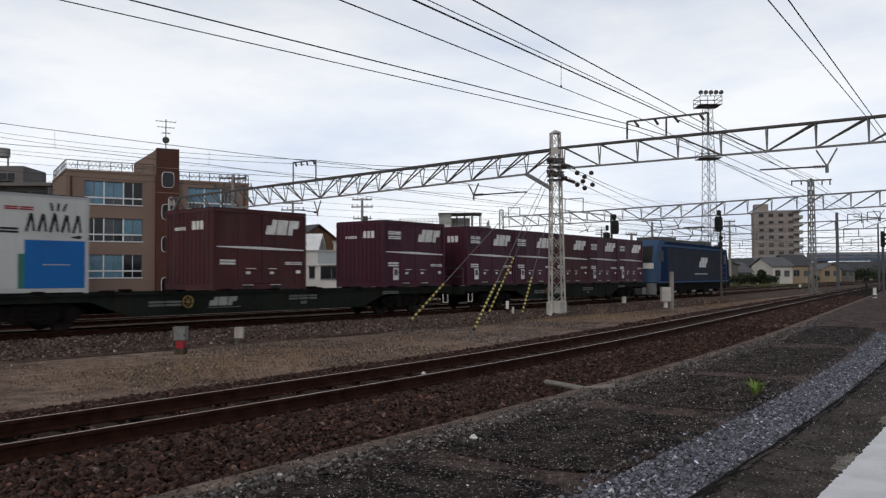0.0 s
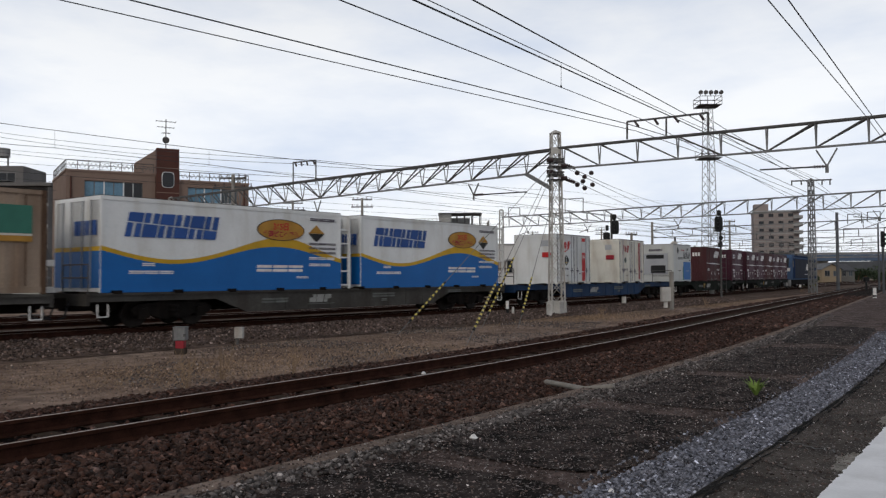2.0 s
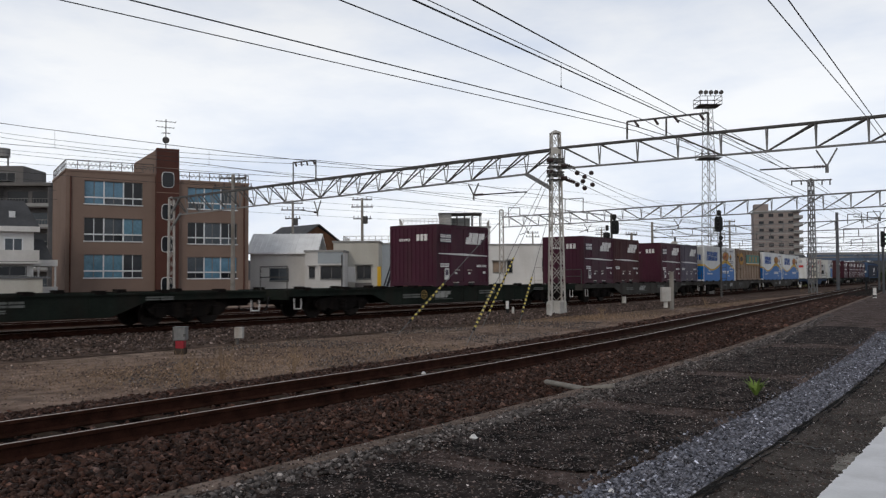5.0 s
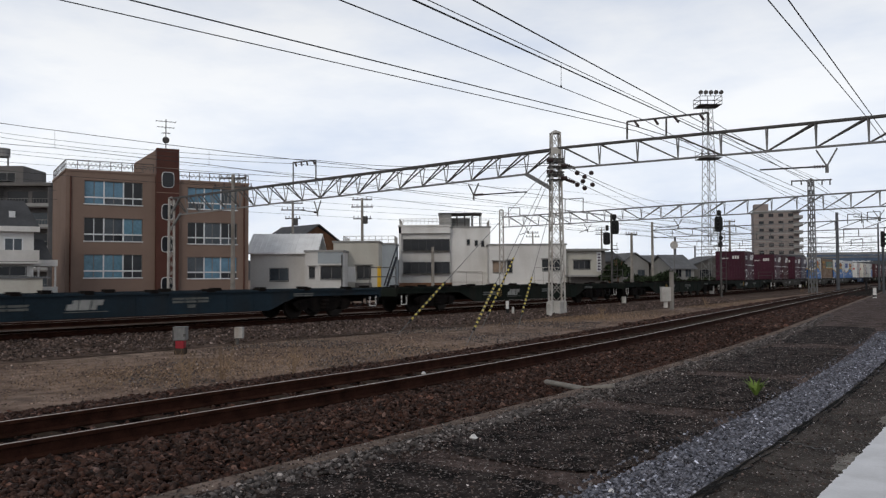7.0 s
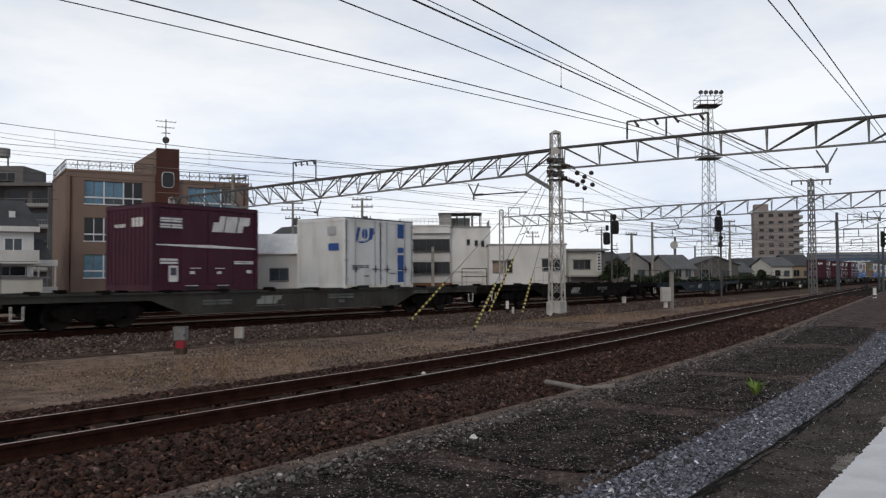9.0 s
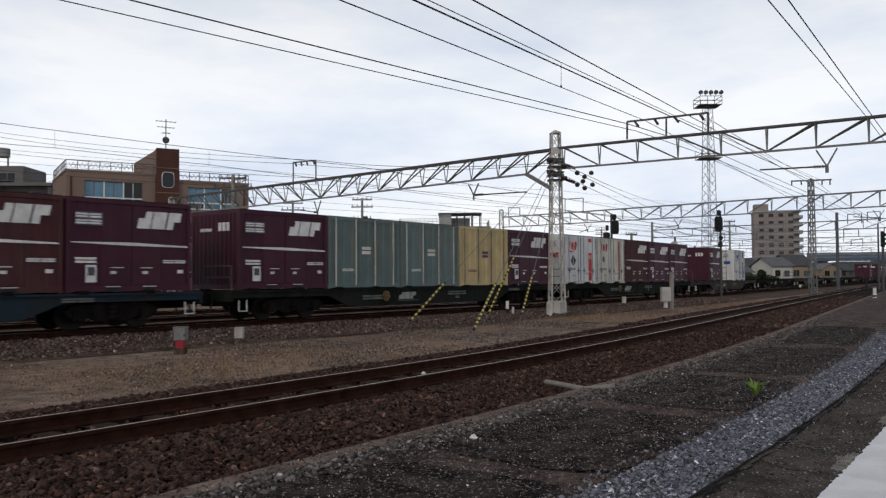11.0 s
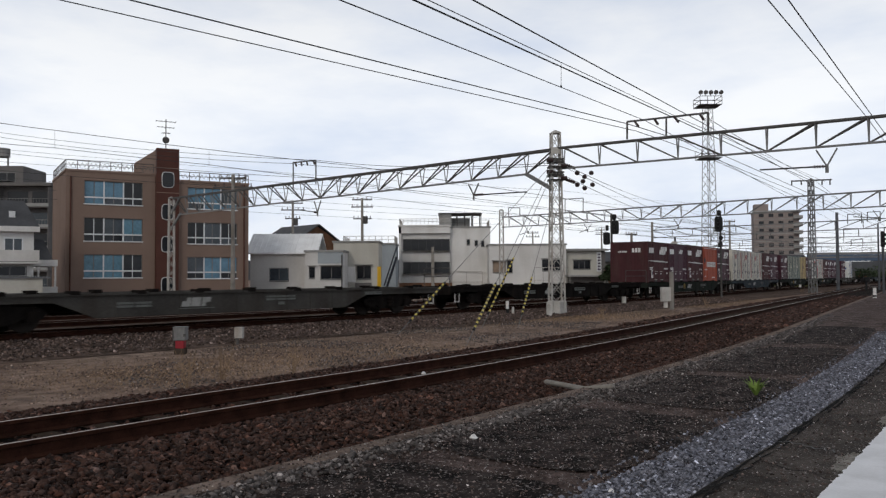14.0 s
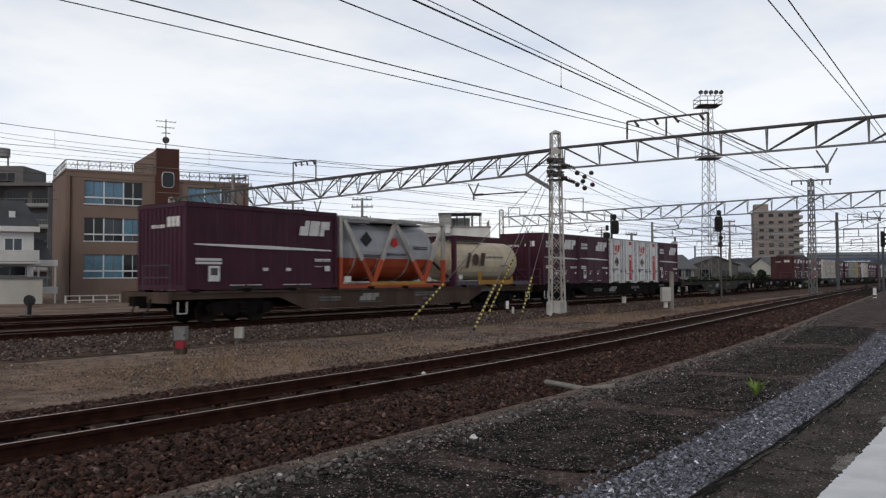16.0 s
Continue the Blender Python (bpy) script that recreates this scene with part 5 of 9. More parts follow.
def locomotive():
    """Blue electric freight locomotive, 18.2 m long, slab-sided with raked cabs."""
    e = thing("electric_locomotive", "blue and grey electric freight locomotive", "locomotive")
    L, W = 17.2, 2.8
    hl, hw = L / 2, W / 2
    bm = bmesh.new()
    sec = [(-hl, 0.95), (-hl + 0.05, 2.1), (-hl + 0.55, 3.35), (-hl + 1.1, 3.62), (hl - 1.1, 3.62), (hl - 0.55, 3.35), (hl - 0.05, 2.1), (hl, 0.95)]
    slab(bm, sec, -hw, hw)
    bmesh.ops.bevel(bm, geom=[x for x in bm.edges if abs(x.verts[0].co.z - x.verts[1].co.z) < 0.01 and x.verts[0].co.z > 3.5 and abs(x.verts[0].co.y - x.verts[1].co.y) < 0.01], offset=0.2, segments=2, affect="EDGES")
    part("body", bm, LOCO_BLUE, e, "deep blue slab-sided body")
    boxes("side_panel", [(-hl + 2.3, hl - 2.3, -hw - 0.012, -hw + 0.01, 1.1, 3.2)], LOCO_GREY, e, "grey-blue side panel")
    boxes("side_panel", [(-hl + 2.3, hl - 2.3, hw - 0.01, hw + 0.012, 1.1, 3.2)], LOCO_GREY, e)
    bm = bmesh.new()
    slab(bm, [(-hl - 0.02, 1.0), (-hl + 0.03, 2.15), (-hl + 0.5, 3.35), (-hl + 1.0, 3.66), (-hl + 2.2, 3.66), (-hl + 1.2, 3.3), (-hl + 0.9, 1.0)], -hw - 0.015, hw + 0.015)
    part("cab_front", bm, LOCO_PALE, e, "pale blue cab end")
    boxes("end_plate", [(-hl - 0.06, -hl - 0.0, -1.3, -0.2, 1.85, 2.2)], SIGN_WHITE, e, "white panel on the cab end")
    boxes("apron", [(-hl - 0.08, -hl + 0.5, -1.3, 1.3, 0.25, 0.95)], STEEL_GALV, e, "grey snow apron")
    for q in range(3):
        boxes("sand_box", [(-5.0 + 4.2 * q, -4.3 + 4.2 * q, -1.34, -1.28, 0.3, 0.42)], LETTER_DULL, e)
    boxes("skirt", [(-hl + 0.2, hl - 0.2, -hw - 0.006, hw + 0.006, 0.95, 1.06)], LOCO_PALE, e)
    bm = bmesh.new()
    slab(bm, [(-hl + 0.02, 2.25), (-hl + 0.42, 3.22), (-hl + 0.36, 3.24), (-hl - 0.04, 2.27)], -1.15, 1.15)
    part("windscreen", bm, BLACK, e)
    for s in (-1, 1):
        boxes("cab_window", [(s * (hl - 1.2) - 0.35, s * (hl - 1.2) + 0.35, -hw - 0.02, -hw + 0.01, 2.3, 3.0)], BLACK, e)
        boxes("cab_door", [(s * (hl - 2.1) - 0.3, s * (hl - 2.1) + 0.3, -hw - 0.016, -hw + 0.01, 1.15, 3.0)], LOCO_BLUE, e)
    bm = bmesh.new()
    logo(bm, 0.6, 2.0, 2.0, 0.7, -hw - 0.02)
    box(bm, -0.5, 2.6, -hw - 0.02, -hw - 0.01, 1.5, 1.56)
    part("emblem", bm, SIGN_WHITE, e, "white emblem blocks and line")
    boxes("roof_equipment", [(-5.5, -3.2, -0.9, 0.9, 3.62, 3.95), (-2.4, 3.2, -1.0, 1.0, 3.62, 3.85), (4.0, 5.6, -0.9, 0.9, 3.62, 3.95)], STEEL_DARK, e, "grey roof equipment boxes")
    for x in (-4.6, 4.6):
        bm = bmesh.new()
        for y in (-0.5, 0.5):
            rod(bm, (x - 0.7, y, 4.0), (x + 0.6, y * 0.7, 4.55), 0.03, 6)
            rod(bm, (x + 0.6, y * 0.7, 4.55), (x - 0.3, y, 5.05), 0.03, 6)
        rod(bm, (x - 0.3, -0.8, 5.07), (x - 0.3, 0.8, 5.07), 0.04, 6)
        part("pantograph", bm, STEEL_DARK, e)
    for x in (-5.6, 0, 5.6):
        bogie(e, x)
    boxes("underframe", [(-hl + 0.3, hl - 0.3, -1.25, 1.25, 0.42, 0.95), (-3.6, -1.9, -1.3, 1.3, 0.2, 0.6), (1.9, 3.6, -1.3, 1.3, 0.2, 0.6)], UNDERFRAME, e)
    boxes("roof_shoulder", [(-hl + 1.0, hl - 1.0, -hw - 0.014, -hw + 0.05, 3.26, 3.4)], LOCO_PALE, e, "pale blue line along the roof edge")
    return e


def build_train():
    wag = {"blue": wagon(WAGON_BLUE, "empty-sided dull blue-grey container flat wagon"), "bright": wagon(WAGON_BRIGHT, "blue container flat wagon"),
           "green": wagon(WAGON_GREEN, "dull green container flat wagon"), "grey": wagon(WAGON_GREY, "grey-brown container flat wagon"), "tan": wagon(WAGON_TAN, "faded tan-grey container flat wagon"), "dark": wagon(UNDERFRAME, "grimy black container flat wagon")}
    T1, T2 = "maroon twelve-foot freight container with white emblem and stripe", "purplish maroon freight container with blank white sign"
    box_of = {
        "A": maroon_12ft(MAROON, T1, "text"), "B": maroon_12ft(MAROON_BROWN, "faded brownish maroon freight container with white emblem", "none"),
        "C": maroon_12ft(MAROON_PURPLE, T2, "blank", bold=False), "D": maroon_12ft(MAROON_BROWN, "faded maroon freight container with blank white sign", "blank"),
        "S": maroon_12ft(SLATE, "slate-grey freight container with white emblem", "none"),
        "J": white_12ft(CREAM, "cream-white freight container with dark red stripes", "stripe"), "K": white_12ft(WHITE, "white freight container with red stripe and emblem", "swoosh"),
        "L": white_12ft(WHITE, "white freight container with navy stripe and emblem", "blue"), "M": masan_12ft(), "N": orange_12ft(),
        "G": barred_12ft(GREEN_GREY, "grey-green freight container with pale door bars", CREAM), "E": barred_12ft(BEIGE, "beige freight container with dark bars", SLATE),
        "R": runtec_31ft(), "T": tan_31ft(), "Z": maroon_20ft(), "Q": tank_grey(), "P": tank_cream()}
    used = set()

    def place(proto, key, d, z):
        ob = proto if key not in used else copy_thing(proto, Matrix())
        used.add(key)
        CREW.append((ob, d, z))

    # wagons from the front: colour and load; dots are empty slots
    make = ["green:AABAA", "green:A.B.M", "bright:.J.K.", "grey:RR", "grey:TR", "grey:SA.BA", "green:..A..", "green:.....", "green:.....", "blue:.....",
            "dark:.....", "grey:.L.A.", "green:AABJK", "green:AEGGA", "blue:ABJJJ", "green:ANDCD", "dark:.....", "grey:.....", "dark:AKKAA", "tan:PQZ"]
    for n, text in enumerate(make):
        colour, load = text.split(":")
        front = -PITCH * (n - 1) + {14: -0.15, 15: 0.25}.get(n, 0.0)
        place(wag[colour], colour, front - PITCH / 2, 0.0)
        if len(load) == 5:
            for k, key in enumerate(load):
                if key != ".":
                    place(box_of[key], key, front - MARGIN - SLOT * (k + 0.5), 1.0)
        elif len(load) == 2:
            for k, key in enumerate(load):
                place(box_of[key], key, front - 5.3 - 9.85 * k, 1.0)
        else:
            for k, key in enumerate(load):
                place(box_of[key], key, front - 0.85 - 6.2 * (k + 0.5) + (0.45 if k == 0 else 0.0), 1.0)
    CREW.append((locomotive(), PITCH + 9.2, 0.0))


def travelled(t):
    """Metres that the train has run at t seconds; it gathers speed."""
    return -0.7284 + 22.3391 * t + 0.006546 * t ** 2 + 0.008563 * t ** 3 - 0.00031424 * t ** 4


def motions():
    times = [0.5 * i for i in range(33)]
    for ob, d, z in CREW:
        walk(ob, [(t, goods_pose(d + travelled(t), z)) for t in times])
# ---------- steelwork over the tracks ----------
POLE_GREY = paint("dull_blue_grey_pole", (0.085, 0.09, 0.10), 0.7, 0.2, 0.15, 1, 20)


def lattice_post(parent, x, y, z0, z1, w0, w1, turn=0.7, panels=9, name="post", material=None):
    """A tapered four-legged lattice post with crossed lacing on every side."""
    material = material or STEEL_PAINT
    ca, sa = math.cos(turn), math.sin(turn)
    cor = lambda i, f: Vector((x, y, z0 + (z1 - z0) * f)) + (w0 + (w1 - w0) * f) / 2 * (Vector((ca, sa, 0)) * (1, 1, -1, -1)[i] + Vector((-sa, ca, 0)) * (1, -1, -1, 1)[i])
    for i in range(4):
        bm = bmesh.new()
        bar(bm, cor(i, 0), cor(i, 1), 0.065, 0.065)
        part("leg", bm, material, parent)
    for i in range(4):
        bm = bmesh.new()
        for k in range(panels):
            f0, f1 = k / panels, (k + 1) / panels
            j = (i + 1) % 4
            bar(bm, cor(i, f0), cor(j, f1), 0.035, 0.02)
            bar(bm, cor(j, f0), cor(i, f1), 0.035, 0.02)
        part("lacing", bm, material, parent)
    bm = bmesh.new()
    turned(bm, [(z1 - 0.02, w1 * 0.82), (z1 + 0.03, w1 * 0.82), (z1 + 0.14, w1 * 0.12)], 4, "z", (0, 0, 0))
    bmesh.ops.rotate(bm, cent=(0, 0, 0), matrix=Matrix.Rotation(turn + math.pi / 4, 3, "Z"), verts=bm.verts)
    bmesh.ops.translate(bm, vec=(x, y, 0), verts=bm.verts)
    part("cap", bm, material, parent)


def truss(parent, p0, p1, h0, h1, first, step, mid, material, chord=0.08, ends=(0.0, 1.0), half=0.2, upper=None):
    """A lattice beam of triangular section: two upper chords, one lower chord, V-shaped uprights, diagonals that turn at the middle node."""
    p0, p1 = Vector(p0), Vector(p1)
    side = (p1 - p0).cross(Vector((0, 0, 1))).normalized() * half
    up = lambda f: p0.lerp(p1, f)
    lo = lambda f: p0.lerp(p1, f) - Vector((0, 0, h0 + (h1 - h0) * f))
    nodes = [first + step * k for k in range(int((1.0001 - first) / step) + 1)]
    for s in (-1, 1):
        bm = bmesh.new()
        bar(bm, up(0) + side * s, up(1) + side * s, chord * 0.8, chord)
        part("top_chord", bm, upper or material, parent)
    bm = bmesh.new()
    bar(bm, lo(ends[0]), lo(ends[1]), chord, chord)
    part("bottom_chord", bm, material, parent)
    for k, f in enumerate(nodes):
        bm = bmesh.new()
        bar(bm, up(f) - side, up(f) + side, 0.05, 0.04)
        part("tie", bm, material, parent)
        for s in (-1, 1):
            if ends[0] - 0.01 <= f <= ends[1] + 0.01:
                bm = bmesh.new()
                bar(bm, up(f) + side * s, lo(f), 0.04, 0.045)
                part("upright", bm, material, parent)
            if k + 1 < len(nodes):
                g = nodes[k + 1]
                a, b = (up(f) + side * s, lo(min(g, ends[1]))) if k < mid else (lo(max(f, ends[0])), up(g) + side * s)
                bm = bmesh.new()
                bar(bm, a, b, 0.045, 0.055)
                part("diagonal", bm, upper or material, parent)


def insulator(bm, p0, p1, r=0.07):
    p0, p1 = Vector(p0), Vector(p1)
    n = 5
    for i in range(n):
        a, b = p0.lerp(p1, (i + 0.2) / n), p0.lerp(p1, (i + 0.7) / n)
        rod(bm, a, b, r, 8, r * 0.6)
    rod(bm, p0, p1, r * 0.35, 6)


def bracket(parent, base, drop, arm_to):
    """A V-shaped drop bracket with a registration arm and insulator."""
    base, arm_to = Vector(base), Vector(arm_to)
    d = (arm_to - base)
    d.z = 0
    d.normalize()
    foot = base - Vector((0, 0, drop))
    bm = bmesh.new()
    bar(bm, base - d * 0.36, foot, 0.05, 0.05)
    bar(bm, base + d * 0.36, foot, 0.05, 0.05)
    bar(bm, foot + Vector((0, 0, 0.06)), foot - Vector((0, 0, 0.24)), 0.09, 0.09)
    part("drop_bracket", bm, STEEL_GALV, parent)
    bm = bmesh.new()
    rod(bm, foot.lerp(arm_to, 0.16), arm_to, 0.03, 6)
    part("registration_arm", bm, STEEL_DARK, parent)
    bm = bmesh.new()
    insulator(bm, foot, foot.lerp(arm_to, 0.2))
    part("insulator", bm, PORCELAIN, parent)


def build_portals():
    g = thing("catenary_portal", "grey lattice steel portal carrying overhead wires across the tracks", "gantry", "overhead line portals")
    truss(g, (-19.87, 61.00, 7.24), (5.07, 37.00, 7.03), 1.25, 0.95, 0.018, 0.0491, 10, STEEL_GALV, 0.085, (0.03, 0.951), upper=STEEL_DARK)
    truss(g, (5.07, 37.00, 7.08), (16.44, 28.20, 6.90), 0.92, 0.9, 0.0251, 0.1215, 5, STEEL_GALV, 0.075, (0.0, 1.0), 0.13, upper=STEEL_DARK)
    lattice_post(g, *(5.02, 37.00, 1.12)[:2], -0.1, 7.75, 0.6, 0.36, 0.12, 12)
    lattice_post(g, *(-19.84, 61.00, 1.12)[:2], -0.4, 7.25, 0.45, 0.34, 0.1, 12)
    x, y, z = (5.21, 37.00, 0.13)
    bm = bmesh.new()
    turned(bm, [(-0.5, 0.5), (0.26, 0.46), (0.31, 0.38)], 4, "z", (x - 0.2, y, 0))
    bmesh.ops.rotate(bm, cent=(x - 0.2, y, 0), matrix=Matrix.Rotation(0.2, 3, "Z"), verts=bm.verts)
    part("footing", bm, CONCRETE_PALE, g, "pale concrete footing")
    for p0, p1 in (((3.82, 38.22, 6.1), (4.9, 37.05, 5.25)), ((-19.06, 60.40, 7.26), (-19.87, 61.00, 6.08)), ((-18.97, 60.40, 6.11), (-19.86, 61.00, 5.04))):
        bm = bmesh.new()
        bar(bm, p0, p1, 0.12, 0.16)
        part("knee_brace", bm, STEEL_GALV, g)
    # clamped collars below the beam, with strain insulators reaching along the yard
    for z in (6.55, 6.42, 6.2, 5.95, 5.82, 5.62):
        boxes("collar", [(4.68, 5.36, 36.7, 36.76, z, z + 0.07), (4.68, 5.36, 37.24, 37.3, z, z + 0.07), (4.68, 4.74, 36.76, 37.24, z, z + 0.07), (5.3, 5.36, 36.76, 37.24, z, z + 0.07)], STEEL_DARK, g, "dark steel collar clamped round the post")
    for z, dx in ((6.5, -0.3), (6.25, 0.32), (6.0, -0.3), (5.72, 0.3)):
        bm = bmesh.new()
        rod(bm, (5.02 + dx - 0.14, 36.62, z), (5.02 + dx + 0.14, 36.62, z), 0.08, 8)
        part("post_insulator", bm, PORCELAIN, g, "dark insulator clamped on the post")
    for z in (6.35, 5.7):
        bm = bmesh.new()
        insulator(bm, (5.36, 36.8, z), (5.95, 37.4, z - 0.12), 0.08)
        part("insulator", bm, PORCELAIN, g)
    boxes("head_plate", [(4.8, 5.24, 36.78, 36.8, 6.8, 7.1)], STEEL_PAINT, g, "pale plate where the beam meets the post")
    # raised wire frames on the upper chord
    for a, b, c, d in (((-9.42, 52.50, 7.02), (-9.42, 52.50, 8.66), (-7.76, 51.00, 8.59), (-7.76, 51.00, 7.13)), ((7.75, 34.90, 7.12), (7.76, 34.90, 7.86), (10.46, 32.70, 7.79), (10.45, 32.70, 6.98))):
        bm = bmesh.new()
        for p0, p1 in ((a, b), (b, c), (c, d)):
            bar(bm, p0, p1, 0.07, 0.07)
        m0, m1 = Vector(b).lerp(Vector(c), 0.5), Vector(a).lerp(Vector(d), 0.5)
        if a[0] > 0:
            bar(bm, m0, m1, 0.06, 0.06)
        part("wire_frame", bm, STEEL_DARK, g, "raised frame for feeder wires")
        for f in (0.1, 0.35, 0.6, 0.9):
            bm = bmesh.new()
            p = Vector(b).lerp(Vector(c), f)
            insulator(bm, p, p + Vector((0.1, -0.25, -0.3)), 0.06)
            part("insulator", bm, PORCELAIN, g)
    bracket(g, (-7.66, 51.00, 6.09), 0.7, (-9.02, 52.50, 5.66))
    bracket(g, (1.53, 41.20, 5.98), 0.55, (3.88, 38.50, 5.30))
    bracket(g, (13.85, 30.00, 5.92), 0.62, (12.01, 31.50, 5.37))

    g2 = thing("catenary_portal", "grey lattice steel portal farther along the yard", "gantry", "overhead line portals")
    truss(g2, (5.93, 84.00, 7.40), (32.24, 55.50, 7.20), 1.0, 1.1, 0.0258, 0.0499, 8, STEEL_GALV, 0.09, (0.0, 1.0), 0.12)
    lattice_post(g2, *(5.89, 84.00, 2.00)[:2], -0.3, 8.1, 0.46, 0.36, 0.1, 10)
    lattice_post(g2, *(28.28, 64.00, 1.72)[:2], 0.0, 8.7, 0.44, 0.3, 0.1, 14, material=STEEL_GALV)
    bm = bmesh.new()
    bar(bm, (27.19, 65.00, 8.74), (29.62, 63.40, 8.67), 0.1, 0.1)
    for x in (1403, 1420, 1457, 1471):
        rod(bm, ((26.90, 64.00, 8.63)[0] + (x - 1403) * 0.0433, 64.2, 8.72), ((26.90, 64.00, 8.63)[0] + (x - 1403) * 0.0433, 64.2, 8.35), 0.05, 6)
    part("cross_arm", bm, STEEL_DARK, g2)
    for x0 in (((6.58, 83.50, 7.47), (6.58, 83.50, 8.32), (7.65, 82.80, 8.26), (7.65, 82.80, 7.47)), ((11.58, 79.00, 7.44), (11.59, 79.00, 8.73), (13.14, 78.00, 8.73), (13.12, 78.00, 7.40))):
        bm = bmesh.new()
        for p0, p1 in zip(x0, x0[1:]):
            bar(bm, p0, p1, 0.07, 0.07)
        part("wire_frame", bm, STEEL_DARK, g2)
    for a, c in (((8.40, 82.00, 6.41), (7.56, 82.00, 5.52)), ((13.36, 77.00, 6.28), (12.57, 77.00, 5.45)), ((20.02, 71.00, 6.24), (18.34, 72.00, 5.54)), ((30.83, 59.00, 5.98), (29.52, 60.00, 5.58))):
        bracket(g2, a, 0.55, c)

    g3 = thing("catenary_portal", "slender grey portal beyond the signals", "gantry", "overhead line portals")
    truss(g3, (27.89, 111.00, 7.51), (49.88, 86.00, 7.43), 1.0, 1.0, 0.0, 0.09, 6, STEEL_GALV, 0.1, (0.0, 1.0), 0.1)
    bm = bmesh.new()
    x, y, z = (43.91, 93.00, 1.24)
    rod(bm, (x, y, -0.3), (x, y, 8.4), 0.2, 8, 0.16)
    part("pole", bm, POLE_GREY, g3, "dark grey tubular pole")
    bm = bmesh.new()
    x, y, z = (27.83, 111.00, 2.85)
    rod(bm, (x, y, -0.3), (x, y, 8.6), 0.2, 8, 0.16)
    part("pole", bm, CONCRETE, g3, "concrete pole")
    for a, b in (((44.64, 92.00, 8.09), (45.68, 91.00, 7.08)), ((45.81, 90.00, 8.18), (46.66, 89.00, 7.13))):
        bm = bmesh.new()
        z1, z0 = a[2], b[2]
        for p0, p1 in (((a[0], a[1], z0), a), (a, (b[0], b[1], z1)), ((b[0], b[1], z1), b)):
            bar(bm, p0, p1, 0.07, 0.07)
        part("wire_frame", bm, STEEL_DARK, g3)
    for k, (d, xl, yl, yr) in enumerate(((135, 1195, 425, 409), (175, 1230, 440, 425), (225, 1290, 452, 439), (290, 1330, 460, 448))):
        gk = thing("catenary_portal", "distant grey overhead line portal", "gantry", "overhead line portals")
        p0 = Vector(((xl - 784) / 1479 * d * 1.12, d * 1.12, 7.6))
        p1 = Vector((846 / 1479 * d * 0.95, d * 0.95, 7.6))
        truss(gk, p0, p1, 1.0, 1.0, 0.0, 4.0 / (p1 - p0).length, 5, STEEL_GALV, 0.1, (0.0, 1.0), 0.1)
        for f in (0.0, 1.0):
            p = p0.lerp(p1, f)
            bm = bmesh.new()
            rod(bm, (p.x, p.y, -0.3), (p.x, p.y, 8.6), 0.2, 8)
            part("pole", bm, POLE_GREY, gk)
        for f in (0.2, 0.4, 0.75, 0.9):
            p = p0.lerp(p1, f)
            bm = bmesh.new()
            for dx in (-1.2, 1.2):
                bar(bm, (p.x + dx, p.y, 7.6), (p.x + dx, p.y, 8.9), 0.1, 0.1)
            bar(bm, (p.x - 1.2, p.y, 8.9), (p.x + 1.2, p.y, 8.9), 0.1, 0.1)
            part("wire_frame", bm, STEEL_DARK, gk)


def wire(pts, r, label, sag=0.0, n=10):
    """An overhead wire through the given places, with a little sag between them."""
    bm = bmesh.new()
    pts = [Vector(p) for p in pts]
    line = [pts[0]]
    for a, b in zip(pts, pts[1:]):
        line += [a.lerp(b, i / n) - Vector((0, 0, sag * 4 * i / n * (1 - i / n))) for i in range(1, n + 1)]
    prev = None
    for i, p in enumerate(line):
        d = (line[min(i + 1, len(line) - 1)] - line[max(i - 1, 0)]).normalized()
        s = d.cross(Vector((0, 0, 1))).normalized()
        t = s.cross(d)
        ring = [bm.verts.new(p + (s * math.cos(k * 2 * math.pi / 5) + t * math.sin(k * 2 * math.pi / 5)) * r) for k in range(5)]
        if prev:
            for k in range(5):
                bm.faces.new((prev[k], prev[(k + 1) % 5], ring[(k + 1) % 5], ring[k]))
        prev = ring
    return lone("overhead_wire", bm, WIRE, label, "wire", "overhead wires")


